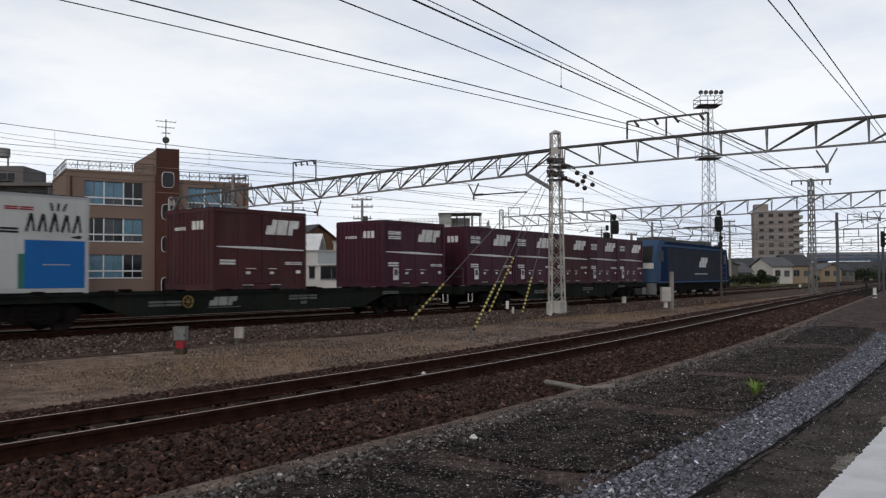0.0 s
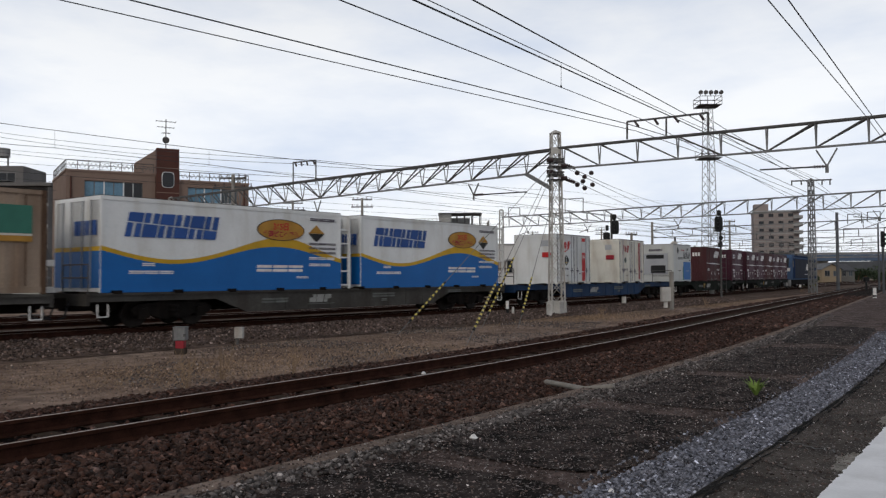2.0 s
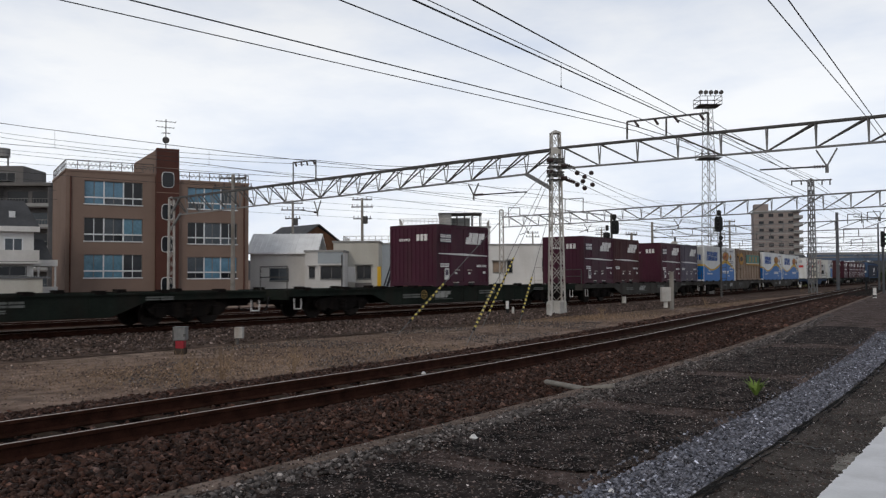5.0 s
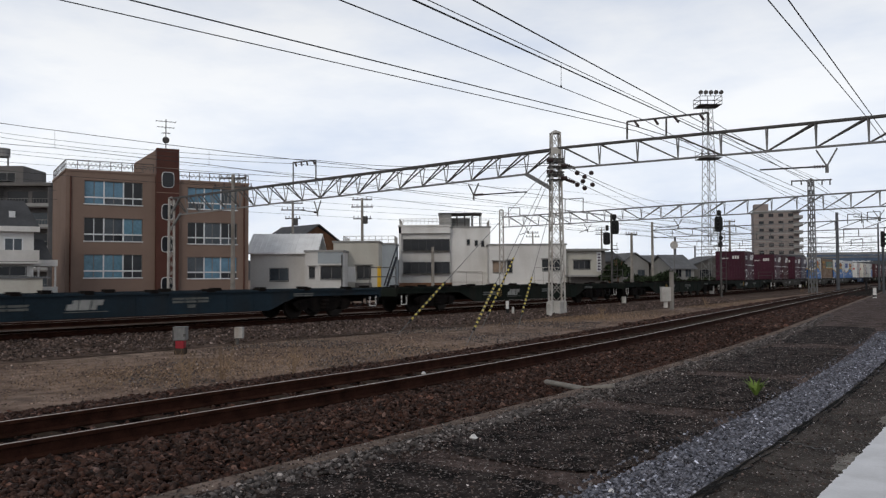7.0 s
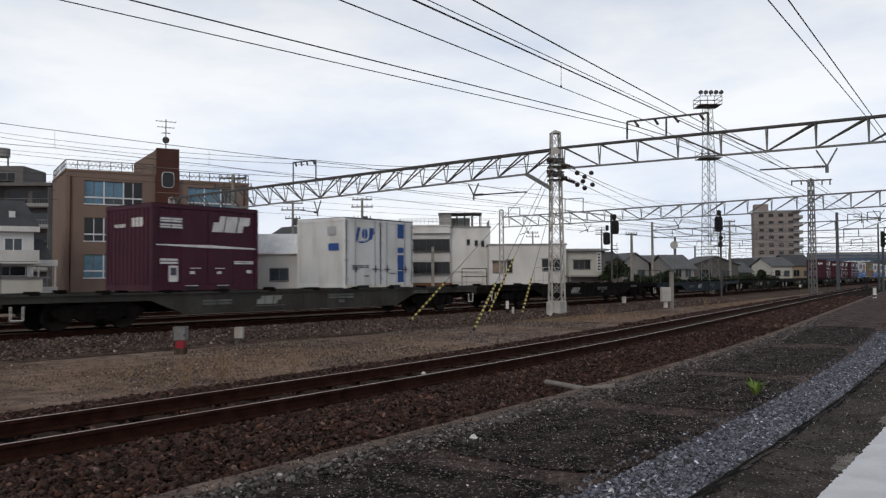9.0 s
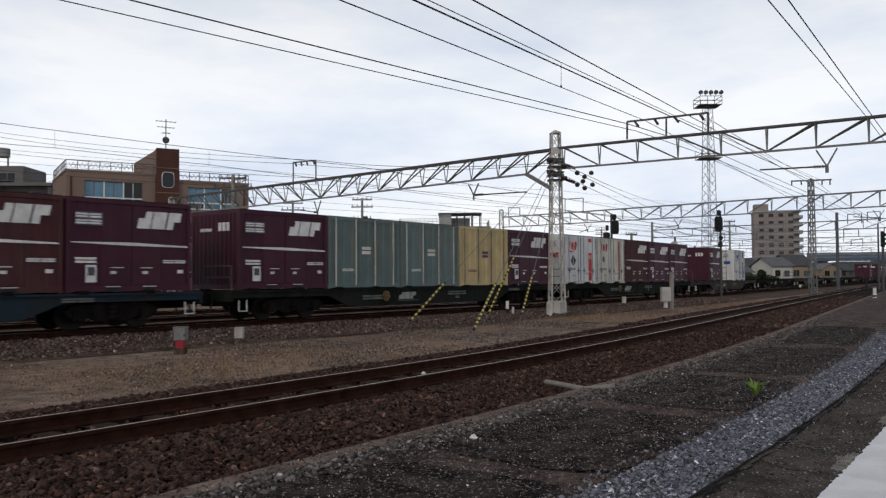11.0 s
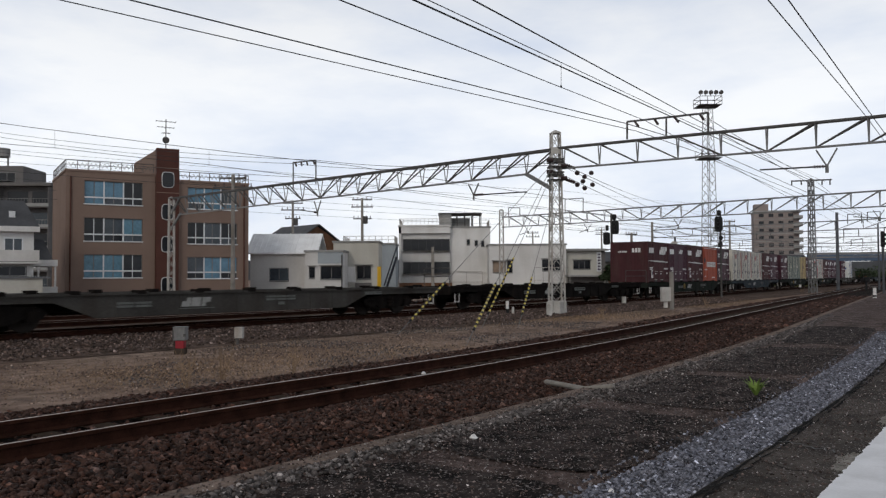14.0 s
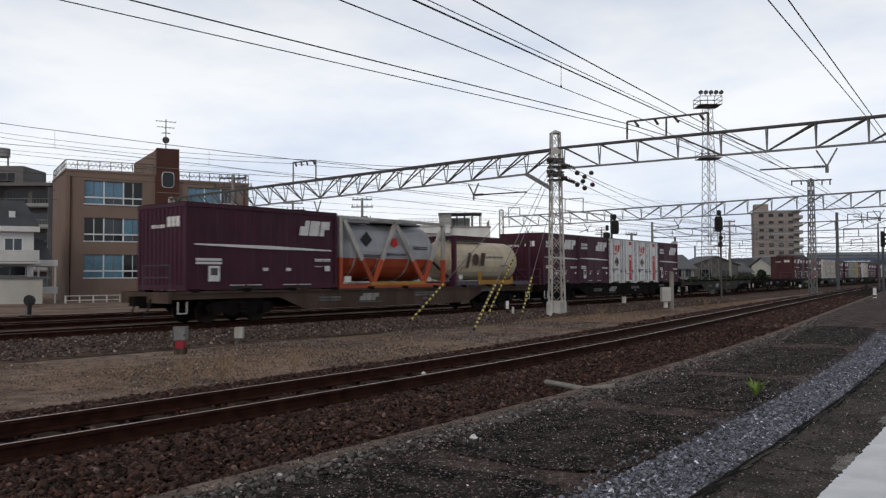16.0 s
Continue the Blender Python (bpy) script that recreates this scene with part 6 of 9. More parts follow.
def build_wires():
    feeder, cat, thin = "thick dark feeder wire over the tracks", "catenary wire hung over the tracks", "thin dark wire in the sky"
    E = 0.014
    wire([(-9.47, 19.20, 7.99), (8.07, 34.70, 7.44), (13.37, 42.00, 7.44), (49.67, 95.00, 7.00)], E * 1.1, feeder)
    wire([(-7.79, 19.20, 7.98), (7.76, 35.00, 7.80), (13.32, 42.00, 7.84), (48.66, 95.00, 7.65)], E * 1.4, feeder)
    wire([(-2.05, 14.50, 6.34), (8.36, 34.40, 7.83), (13.37, 42.00, 7.55), (44.79, 95.00, 7.35)], E, cat)
    wire([(-0.76, 15.50, 6.67), (9.31, 33.60, 7.79), (13.09, 38.00, 7.40), (28.50, 64.00, 8.58)], E * 1.45, feeder)
    wire([(-0.49, 15.40, 6.64), (9.52, 33.40, 7.73), (13.35, 38.00, 7.47), (29.37, 64.00, 8.57)], E * 0.8, feeder)
    wire([(0.32, 14.20, 6.24), (10.18, 32.90, 7.49), (50.84, 96.00, 7.06)], E * 1.15, cat)
    wire([(5.94, 15.50, 6.75), (15.59, 30.60, 7.24), (33.65, 60.00, 8.58)], E, cat)
    wire([(6.27, 15.30, 6.67), (15.40, 28.90, 6.26), (33.69, 58.00, 7.54)], E, cat)
    wire([(-25.12, 46.00, 10.14), (-21.73, 46.60, 9.73), (-13.75, 49.00, 8.97), (-5.65, 51.00, 8.26), (9.68, 66.00, 7.56), (38.44, 110.00, 7.62)], E * 1.25, cat, 0.02)
    wire([(-25.10, 46.00, 8.98), (-21.72, 46.60, 8.74), (-13.75, 49.00, 8.07), (-6.34, 51.00, 7.33), (9.68, 66.00, 6.66), (38.43, 110.00, 6.87)], E * 1.1, cat, 0.02)
    wire([(-31.66, 58.00, 11.76), (-7.73, 51.00, 8.59), (5.04, 36.80, 6.42)], E, thin, 0.3)
    wire([(-31.66, 58.00, 11.44), (-9.29, 52.00, 8.52), (5.04, 36.80, 6.32)], E, thin, 0.3)
    wire([(-36.01, 66.00, 11.57), (-10.00, 66.00, 9.28), (18.72, 100.00, 8.83), (70.86, 170.00, 8.10)], E * 1.2, thin, 0.2)
    wire([(-35.99, 66.00, 10.13), (-10.00, 66.00, 8.38), (18.71, 100.00, 8.02), (70.85, 170.00, 7.41)], E * 1.2, thin, 0.2)
    wire([(5.39, 36.60, 6.29), (15.95, 66.00, 7.52), (60.51, 150.00, 8.33)], E, thin, 0.1)
    wire([(5.38, 36.60, 6.19), (19.33, 72.00, 6.71), (66.69, 160.00, 7.70)], E, thin, 0.1)
    wire([(5.38, 36.60, 5.79), (17.37, 70.00, 6.66), (60.50, 150.00, 7.52)], E, thin, 0.1)
    wire([(10.46, 32.70, 7.57), (28.51, 64.00, 8.75), (58.89, 110.00, 6.40)], E, feeder, 0.1)
    wire([(10.45, 33.00, 6.1), (25.91, 62.00, 7.39), (44.63, 92.00, 7.78)], E, cat, 0.0)
    for y0, y1 in ((372, 415), (384, 425), (396, 432), (405, 440)):
        wire([((1000 - 784) / 1479 * 76, 76, 1.355 + 76 * (490 - y0) / 1479), ((1550 - 784) / 1479 * 130, 130, 1.355 + 130 * (488 - y1) / 1479)], E * 1.4, thin, 0.4)
    for y0, y1 in ((262, 338), (284, 352), (312, 385), (328, 393), (345, 402), (300, 372)):
        wire([(-804 / 1479 * 70, 70, 1.355 + 70 * (496 - y0) / 1479), ((1000 - 784) / 1479 * 95, 95, 1.355 + 95 * (490.7 - y1) / 1479), ((1300 - 784) / 1479 * 150, 150, 1.355 + 150 * (489 - y1 - 25) / 1479)], E * 0.9, thin, 0.25)
    # hangers between messenger and contact wires
    for a, b in (((-21.73, 46.60, 9.73), (-21.72, 46.60, 8.74)), ((-13.75, 49.00, 8.97), (-13.75, 49.00, 8.07)), ((3.68, 25.60, 7.96),(3.67, 25.60, 7.24))):
        bm = bmesh.new()
        rod(bm, a, b, 0.008, 5)
        rod(bm, Vector(b) + Vector((0, 0, 0.03)), Vector(b) - Vector((0, 0, 0.03)), 0.03, 6)
        lone("wire_hanger", bm, WIRE, "short hanger dropper between overhead wires", "wire", "wire hangers")
    for x, y, d in ((1023, 306, 37.5), (1036, 313, 38), (1048, 306, 39), (1033, 321, 38), (1050, 327, 39), (1023, 327, 37.5), (1036, 333, 38)):
        p = Vector(((x - 784) / 1479 * d, d, 1.355 + d * (490.7 - y) / 1479))
        bm = bmesh.new()
        turned(bm, [(-0.11, 0.03), (-0.08, 0.08), (-0.03, 0.105), (0.03, 0.105), (0.08, 0.08), (0.11, 0.03)], 12, "x", tuple(p))
        lone("strain_insulator", bm, PORCELAIN, "dark strain insulator in an overhead wire", "insulator", "strain insulators")


def guy(foot, top, sleeve):
    """A stay wire from the portal post to the ground, its foot in a yellow and black sleeve."""
    g = thing("stay_wire", "steel stay wire with yellow and black striped sleeve", "stay wire", "stay wires of the portal")
    foot, top = Vector(foot), Vector(top)
    bm = bmesh.new()
    rod(bm, foot, top, 0.012, 5)
    part("cable", bm, STEEL_GALV, g)
    n = int(sleeve / 0.12)
    d = (top - foot).normalized()
    a = 0.55
    for i in range(n):
        bm = bmesh.new()
        rod(bm, foot + d * (a + sleeve * i / n), foot + d * (a + sleeve * (i + 1) / n), 0.034, 8)
        part("sleeve_band", bm, SLEEVE_YELLOW if i % 2 else BLACK, g)
    bm = bmesh.new()
    rod(bm, foot - d * 0.3, foot + d * 0.55, 0.011, 6)
    part("anchor_rod", bm, STEEL_GALV, g)


def build_trackside():
    top = (5.04, 36.80, 6.57)
    guy((-1.26, 24.92, -0.22), top, 2.6)
    guy((0.64, 21.18, -0.22), ((5.03, 36.70, 6.70)), 3.0)
    guy((1.36, 28.31, -0.22), ((5.04, 36.80, 6.37)), 3.4)
    guy((2.55, 28.20, -0.22), ((5.03, 36.80, 5.37)), 2.4)
    # cable boxes and marker posts
    c = thing("cable_box", "pale grey cable box on a red base", "cable box", m=Matrix.Translation((-5.95, 18.98, -0.24)))
    boxes("base", [(-0.095, 0.095, -0.09, 0.09, 0.03, 0.21)], DARK_RED, c, "red painted base", 0.01)
    boxes("footing", [(-0.12, 0.12, -0.11, 0.11, -0.15, 0.03)], SLEEPER, c, "weathered footing", 0.01)
    boxes("hasp", [(0.1, 0.15, -0.135, -0.12, 0.3, 0.36), (-0.15, -0.12, -0.135, -0.12, 0.26, 0.45)], STEEL_DARK, c)
    boxes("cabinet", [(-0.14, 0.14, -0.12, 0.12, 0.21, 0.50)], STEEL_GALV, c, "", 0.015)
    boxes("lid", [(-0.15, 0.15, -0.13, 0.13, 0.49, 0.52)], STEEL_GALV, c, "", 0.01)
    c = thing("cable_box", "small pale cable box on a dark stub", "cable box", m=Matrix.Translation((-5.13, 21.08, -0.24)))
    boxes("base", [(-0.1, -0.02, -0.05, 0.05, -0.05, 0.14)], STEEL_DARK, c)
    boxes("cabinet", [(-0.11, 0.10, -0.09, 0.09, 0.1, 0.38)], STEEL_PAINT, c, "", 0.012)
    boxes("cable_gland", [(-0.14, -0.1, -0.03, 0.03, 0.1, 0.16), (-0.14, -0.1, -0.03, 0.03, 0.24, 0.3)], STEEL_DARK, c)
    for p, h, r, lab in (((2.72, 35.61, -0.20), 0.55, 0.07, "white marker post with black foot"), ((39.25, 92.01, -0.10), 0.5, 0.12, "white marker post beside the tracks"), ((25.79, 50.03, -0.10), 0.72, 0.1, "white marker post with black band")):
        c = thing("marker_post", lab, "marker post", "marker posts", Matrix.Translation(p))
        bm = bmesh.new()
        rod(bm, (0, 0, -0.1), (0, 0, h * 0.4), r, 10)
        part("foot", bm, BLACK, c)
        bm = bmesh.new()
        rod(bm, (0, 0, h * 0.4), (0, 0, h), r, 10, r * 0.9)
        part("shaft", bm, SIGN_WHITE, c)
        if h > 0.7:
            bm = bmesh.new()
            rod(bm, (0, 0, -0.1), (0, 0, h * 0.25), r * 1.04, 10)
            part("lower_band", bm, SIGN_WHITE, c)
    for p, w, h in (((2.96, 35.58, -0.20), 0.1, 0.3), ((4.48, 35.40, -0.20), 0.22, 0.42), ((10.28, 47.65, -0.15), 0.22, 0.38), ((21.22, 66.09, -0.10), 0.3, 0.7)):
        c = thing("concrete_stub", "short weathered concrete marker block", "concrete block", "concrete marker blocks", Matrix.Translation(p))
        bm = bmesh.new()
        box(bm, -w / 2, w / 2, -w / 2, w / 2, -0.1, h, 0.02)
        part("block", bm, CONCRETE_PALE, c)
    c = thing("relay_cabinet", "pale grey relay cabinet beside a steel pole", "cabinet", m=Matrix.Translation((10.77, 40.55, -0.10)))
    boxes("cabinet", [(-0.22, 0.22, -0.18, 0.18, 0.25, 0.95)], CONCRETE_PALE, c, "", 0.02)
    boxes("foot", [(-0.08, 0.08, -0.08, 0.08, -0.05, 0.25)], CONCRETE_PALE, c)
    boxes("door", [(-0.18, 0.18, -0.2, -0.17, 0.3, 0.9)], CONCRETE_PALE, c)
    bm = bmesh.new()
    x, y, z = (11.49, 42.08, -0.10)
    rod(bm, (x, y, -0.3), (x, y, 1.6), 0.11, 10)
    lone("steel_pole", bm, CONCRETE, "short grey pole beside the relay cabinet", "pole")
    # low ground signal, far colour-light signal and a slim pole beside it
    c = thing("ground_signal", "small black ground signal beside the track", "signal", m=Matrix.Translation((44.50, 88.00, 0.58)))
    boxes("housing", [(-0.3, 0.3, -0.2, 0.2, 0.15, 0.62)], BLACK, c, "", 0.08)
    boxes("foot", [(-0.08, 0.08, -0.08, 0.08, -0.9, 0.16)], BLACK, c)
    x, y, z = (32.65, 62.00, 0.84)
    c = thing("signal", "black colour-light signal head on a slim pole", "signal", "colour-light signals", m=Matrix.Translation((x, y, 0)))
    bm = bmesh.new()
    rod(bm, (0, 0, -0.3), (0, 0, 3.6), 0.09, 8)
    part("pole", bm, POLE_GREY, c)
    boxes("head", [(-0.13, 0.13, -0.12, 0.12, 3.45, 4.65)], BLACK, c, "", 0.05)
    for k in range(3):
        bm = bmesh.new()
        rod(bm, (0, -0.12, 3.72 + 0.34 * k), (0, -0.34, 3.7 + 0.34 * k), 0.1, 10)
        part("hood", bm, BLACK, c)
    x, y, z = (45.87, 88.00, 0.63)
    bm = bmesh.new()
    rod(bm, (x, y, -0.4), (x, y, 6.8), 0.11, 8, 0.08)
    lone("steel_pole", bm, POLE_GREY, "slim dark steel pole beside the far tracks", "pole")
    # signals
    for p, top_z, heads, lab in (((12.12, 60.00, 1.77), 5.9, ((0.2, 4.9, 0.56, 1.0), (-0.4, 4.1, 0.5, 0.9), (0.16, 5.62, 0.3, 0.42), (-0.36, 4.85, 0.22, 0.4)), "railway signal mast with dark rounded signal heads"),
                                 ((20.61, 62.00, 1.74), 6.2, ((-0.2, 5.22, 0.6, 1.12), (-0.16, 6.05, 0.26, 0.42), (-0.05, 4.2, 0.3, 0.3), (-0.08, 3.7, 0.3, 0.42)), "railway signal mast with dark rounded backboard")):
        s = thing("railway_signal", lab, "railway signal", "railway signals")
        x, y = p[0], p[1]
        bm = bmesh.new()
        rod(bm, (x, y, -0.3), (x, y, top_z), 0.08, 8)
        part("mast", bm, STEEL_DARK, s)
        for i in range(9):
            bm = bmesh.new()
            rod(bm, (x + 0.06, y - 0.08, 0.4 + i * 0.4), (x + 0.36, y - 0.08, 0.4 + i * 0.4), 0.018, 5)
            part("rung", bm, STEEL_DARK, s)
        bm = bmesh.new()
        rod(bm, (x + 0.36, y - 0.08, 0.2), (x + 0.36, y - 0.08, 3.8), 0.018, 5)
        part("ladder_rail", bm, STEEL_DARK, s)
        for dx, z, w, h in heads:
            bm = bmesh.new()
            c = min(w, h) * 0.3
            hx, hz = w / 2, h / 2
            out = [(-hx + c, -hz), (hx - c, -hz), (hx - 0.3 * c, -hz + 0.3 * c), (hx, -hz + c), (hx, hz - c), (hx - 0.3 * c, hz - 0.3 * c), (hx - c, hz), (-hx + c, hz), (-hx + 0.3 * c, hz - 0.3 * c), (-hx, hz - c), (-hx, -hz + c), (-hx + 0.3 * c, -hz + 0.3 * c)]
            slab(bm, [(x + dx + q, z + r) for q, r in out], y - 0.25, y - 0.2)
            box(bm, x + dx - hx * 0.6, x + dx + hx * 0.6, y - 0.2, y + 0.02, z - hz * 0.75, z + hz * 0.75)
            hd = part("signal_head", bm, BLACK, s, "dark backboard with lamp housing")
            for k in (-0.45, 0.1, 0.6) if h > 0.7 else (0.0,):
                bm = bmesh.new()
                turned(bm, [(y - 0.5, w * 0.16), (y - 0.24, w * 0.19)], 12, "y", (x + dx, 0, z + k * hz))
                part("hood", bm, BLACK, hd)
        boxes("platform", [(x - 0.45, x + 0.45, y - 0.3, y + 0.3, top_z - 2.6, top_z - 2.55)], STEEL_DARK, s)
    # flood-light tower
    t = thing("floodlight_tower", "tall lattice floodlight tower over the yard", "floodlight tower")
    tx, ty = (34.19, 107.00, 2.03)[0], 107.0
    lattice_post(t, tx, ty, -0.3, 23.2, 1.6, 0.85, 0.35, 20, material=STEEL_GALV)
    for z, w in ((23.2, 1.4), (16.4, 1.3)):
        bm = bmesh.new()
        box(bm, tx - w, tx + w, ty - w, ty + w, z, z + 0.08)
        for s in (-1, 1):
            for q in (0.5, 1.0) if z > 20 else (0.5,):
                bar(bm, (tx - w, ty + s * w, z + q * 1.1), (tx + w, ty + s * w, z + q * 1.1), 0.06, 0.06)
                bar(bm, (tx + s * w, ty - w, z + q * 1.1), (tx + s * w, ty + w, z + q * 1.1), 0.06, 0.06)
            for k in (-1, -0.33, 0.33, 1):
                bar(bm, (tx + k * w, ty + s * w, z), (tx + k * w, ty + s * w, z + 1.1), 0.05, 0.05)
        part("gallery", bm, STEEL_DARK, t)
    for i in range(5):
        bm = bmesh.new()
        x = tx - 1.3 + 0.65 * i
        turned(bm, [(ty - 1.5, 0.28), (ty - 1.15, 0.22)], 10, "y", (x, 0, 24.75))
        bar(bm, (x, ty - 1.3, 24.3), (x, ty - 1.3, 24.7), 0.05, 0.05)
        part("floodlight", bm, STEEL_DARK, t)
    # low fence behind the yard and small buffer stands
    f = thing("fence", "low pale railing fence at the edge of the yard", "fence")
    a, b = Vector((-27.13, 60.12, -0.50)), Vector((-21.57, 65.96, -0.50))
    n = 9
    for i in range(n):
        p = a.lerp(b, i / (n - 1))
        boxes("post", [(p.x - 0.05, p.x + 0.05, p.y - 0.05, p.y + 0.05, -0.5, 0.22)], CONCRETE_PALE, f)
    for z in (0.18, -0.15):
        bm = bmesh.new()
        bar(bm, (a.x, a.y, z), (b.x, b.y, z), 0.06, 0.07)
        part("rail", bm, CONCRETE_PALE, f)
    c = thing("switch_stand", "dark hand-thrown point lever stand", "point lever", m=Matrix.Translation((-17.72, 35.85, -0.25)))
    boxes("base", [(-0.3, 0.3, -0.3, 0.3, -0.1, 0.12)], STEEL_DARK, c)
    bm = bmesh.new()
    rod(bm, (0, 0, 0.1), (0, 0, 0.7), 0.09, 8)
    turned(bm, [(-0.06, 0.24), (0.06, 0.24)], 12, "y", (0, 0, 0.72))
    part("lever_and_disc", bm, BLACK, c)


# ---------- buildings beyond the yard ----------
WALL_BROWN = paint("brown_tile_wall", (0.1997, 0.1445, 0.119), 0.8, 0, 0.06, 0.6, 12, 0.05, (0.17, 0.1105, 0.085), 0.25)
WALL_DARKBROWN = paint("dark_brown_tile", (0.075, 0.028, 0.02), 0.6, 0, 0.1, 0.6, 12)
WALL_WHITE = paint("white_rendered_wall", (0.565, 0.56, 0.55), 0.85, 0, 0.06, 0.4, 6, 0.03, (0.38, 0.36, 0.33), 0.5)
WALL_GREY = paint("grey_rendered_wall", (0.27, 0.27, 0.265), 0.85, 0, 0.08, 0.4, 6, 0.03, (0.16, 0.15, 0.135), 0.5)
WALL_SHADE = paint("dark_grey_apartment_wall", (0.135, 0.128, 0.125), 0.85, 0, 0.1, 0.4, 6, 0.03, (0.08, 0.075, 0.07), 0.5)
WALL_CREAM = paint("cream_rendered_wall", (0.46, 0.45, 0.41), 0.85, 0, 0.05, 0.4, 6, 0.03, (0.3, 0.27, 0.22), 0.5)
WALL_ICE = paint("blue_grey_sheet_wall", (0.30, 0.335, 0.36), 0.7, 0, 0.06, 0.4, 6, 0.03, (0.2, 0.2, 0.2), 0.4)
WALL_TAUPE = paint("taupe_apartment_wall", (0.255, 0.218, 0.205), 0.85, 0, 0.08, 0.4, 6)
WALL_BEIGE = paint("beige_wall", (0.27, 0.212, 0.145), 0.85, 0, 0.08, 0.4, 6)
BRIDGE_BLUE = paint("blue_grey_bridge_paint", (0.085, 0.12, 0.185), 0.8, 0, 0.08, 0.3, 5)
GRASS_FAR = paint("rough_green_grass", (0.075, 0.078, 0.035), 0.95, 0, 0.25, 1, 10, 0, None, 0, True)
ROOF_DARK = paint("dark_tile_roof", (0.06, 0.062, 0.068), 0.7, 0, 0.15, 0.8, 8, 0.1)
ROOF_METAL = paint("pale_metal_roof", (0.82, 0.83, 0.84), 0.5, 0.0, 0.08, 0.8, 8)
WALL_DULL = paint("dull_weathered_wall", (0.11, 0.106, 0.10), 0.9, 0, 0.12, 0.4, 6, 0.03, (0.08, 0.07, 0.06), 0.5)
ROOF_SLATE = paint("weathered_slate_roof", (0.12, 0.124, 0.132), 0.7, 0, 0.15, 0.8, 8, 0.1, (0.08, 0.08, 0.08), 0.4)
ROOF_RUST = paint("rusty_sheet_wall", (0.14, 0.075, 0.045), 0.85, 0, 0.25, 0.8, 8)
GLASS_BLUE = glass_mat("window_glass_curtained", (0.10, 0.20, 0.285))
GLASS_PALE = glass_mat("window_glass_pale", (0.055, 0.068, 0.082))
GLASS_TEAL = glass_mat("window_glass_teal_curtain", (0.10, 0.205, 0.275))
GLASS_DARK = glass_mat("window_glass_dark", (0.012, 0.014, 0.018))
HAZE = paint("hazy_distance", (0.075, 0.08, 0.088), 0.95, 0, 0.1, 0.02, 0.2)
FRAME_WHITE = paint("white_window_frame", (0.6, 0.62, 0.63), 0.5, 0.2, 0.05, 2, 20)


def pierced(parent, x0, x1, z0, z1, holes, material, y0=0.0, y1=0.25, label=""):
    """A front wall with openings through it, each (x0, x1, z0, z1)."""
    zs = sorted({z0, z1} | {z for h in holes for z in h[2:] if z0 < z < z1})
    xs = sorted({x0, x1} | {x for h in holes for x in h[:2] if x0 < x < x1})
    solid = {(i, k) for i in range(len(xs) - 1) for k in range(len(zs) - 1)
             if not any(h[0] < (xs[i] + xs[i + 1]) / 2 < h[1] and h[2] < (zs[k] + zs[k + 1]) / 2 < h[3] for h in holes)}
    bm, at = bmesh.new(), {}

    def face(*pts):
        for p in pts:
            if p not in at:
                at[p] = bm.verts.new(p)
        bm.faces.new([at[p] for p in pts])

    for i, k in solid:
        a, b, c, d = xs[i], xs[i + 1], zs[k], zs[k + 1]
        face((a, y0, c), (b, y0, c), (b, y0, d), (a, y0, d))
        face((a, y1, c), (a, y1, d), (b, y1, d), (b, y1, c))
        for n, (p, q) in (((i - 1, k), ((a, c), (a, d))), ((i + 1, k), ((b, d), (b, c))), ((i, k - 1), ((b, c), (a, c))), ((i, k + 1), ((a, d), (b, d)))):
            if n not in solid:
                face((p[0], y0, p[1]), (q[0], y0, q[1]), (q[0], y1, q[1]), (p[0], y1, p[1]))
    return part("wall", bm, material, parent, label)


def strip_window(parent, x0, x1, z0, z1, rows, y=0.15):
    """A wide window of three bays with white posts, a low transom and two sashes a bay; rows give the glass."""
    w = boxes("window", [(x0, x1, y - 0.03, y + 0.06, z1 - 0.05, z1), (x0, x0 + 0.05, y - 0.03, y + 0.06, z0, z1), (x1 - 0.05, x1, y - 0.03, y + 0.06, z0, z1)], STEEL_GALV, parent)
    boxes("sill", [(x0 - 0.05, x1 + 0.05, -0.07, y + 0.06, z0 - 0.02, z0 + 0.07)], FRAME_WHITE, w)
    zt = z0 + (z1 - z0) * 0.31
    boxes("transom", [(x0, x1, y - 0.05, y + 0.05, zt - 0.055, zt + 0.055)], FRAME_WHITE, w)
    bw = (x1 - x0) / 3
    for i in range(3):
        a = x0 + i * bw
        if i:
            boxes("mullion", [(a - 0.055, a + 0.055, y - 0.05, y + 0.05, z0, z1)], FRAME_WHITE, w)
        for j in (0, 1):
            for za, zb, gl in ((z0 + 0.07, zt - 0.05, rows[i][1]), (zt + 0.05, z1 - 0.05, rows[i][0])):
                boxes("pane", [(a + j * bw / 2 + 0.04, a + (j + 1) * bw / 2 - 0.04, y, y + 0.012, za, zb)], gl, w)
        boxes("sash_bar", [(a + bw / 2 - 0.03, a + bw / 2 + 0.03, y - 0.02, y + 0.03, z0, z1)], FRAME_WHITE if rows[i][0] is GLASS_DARK else STEEL_GALV, w)
    return w


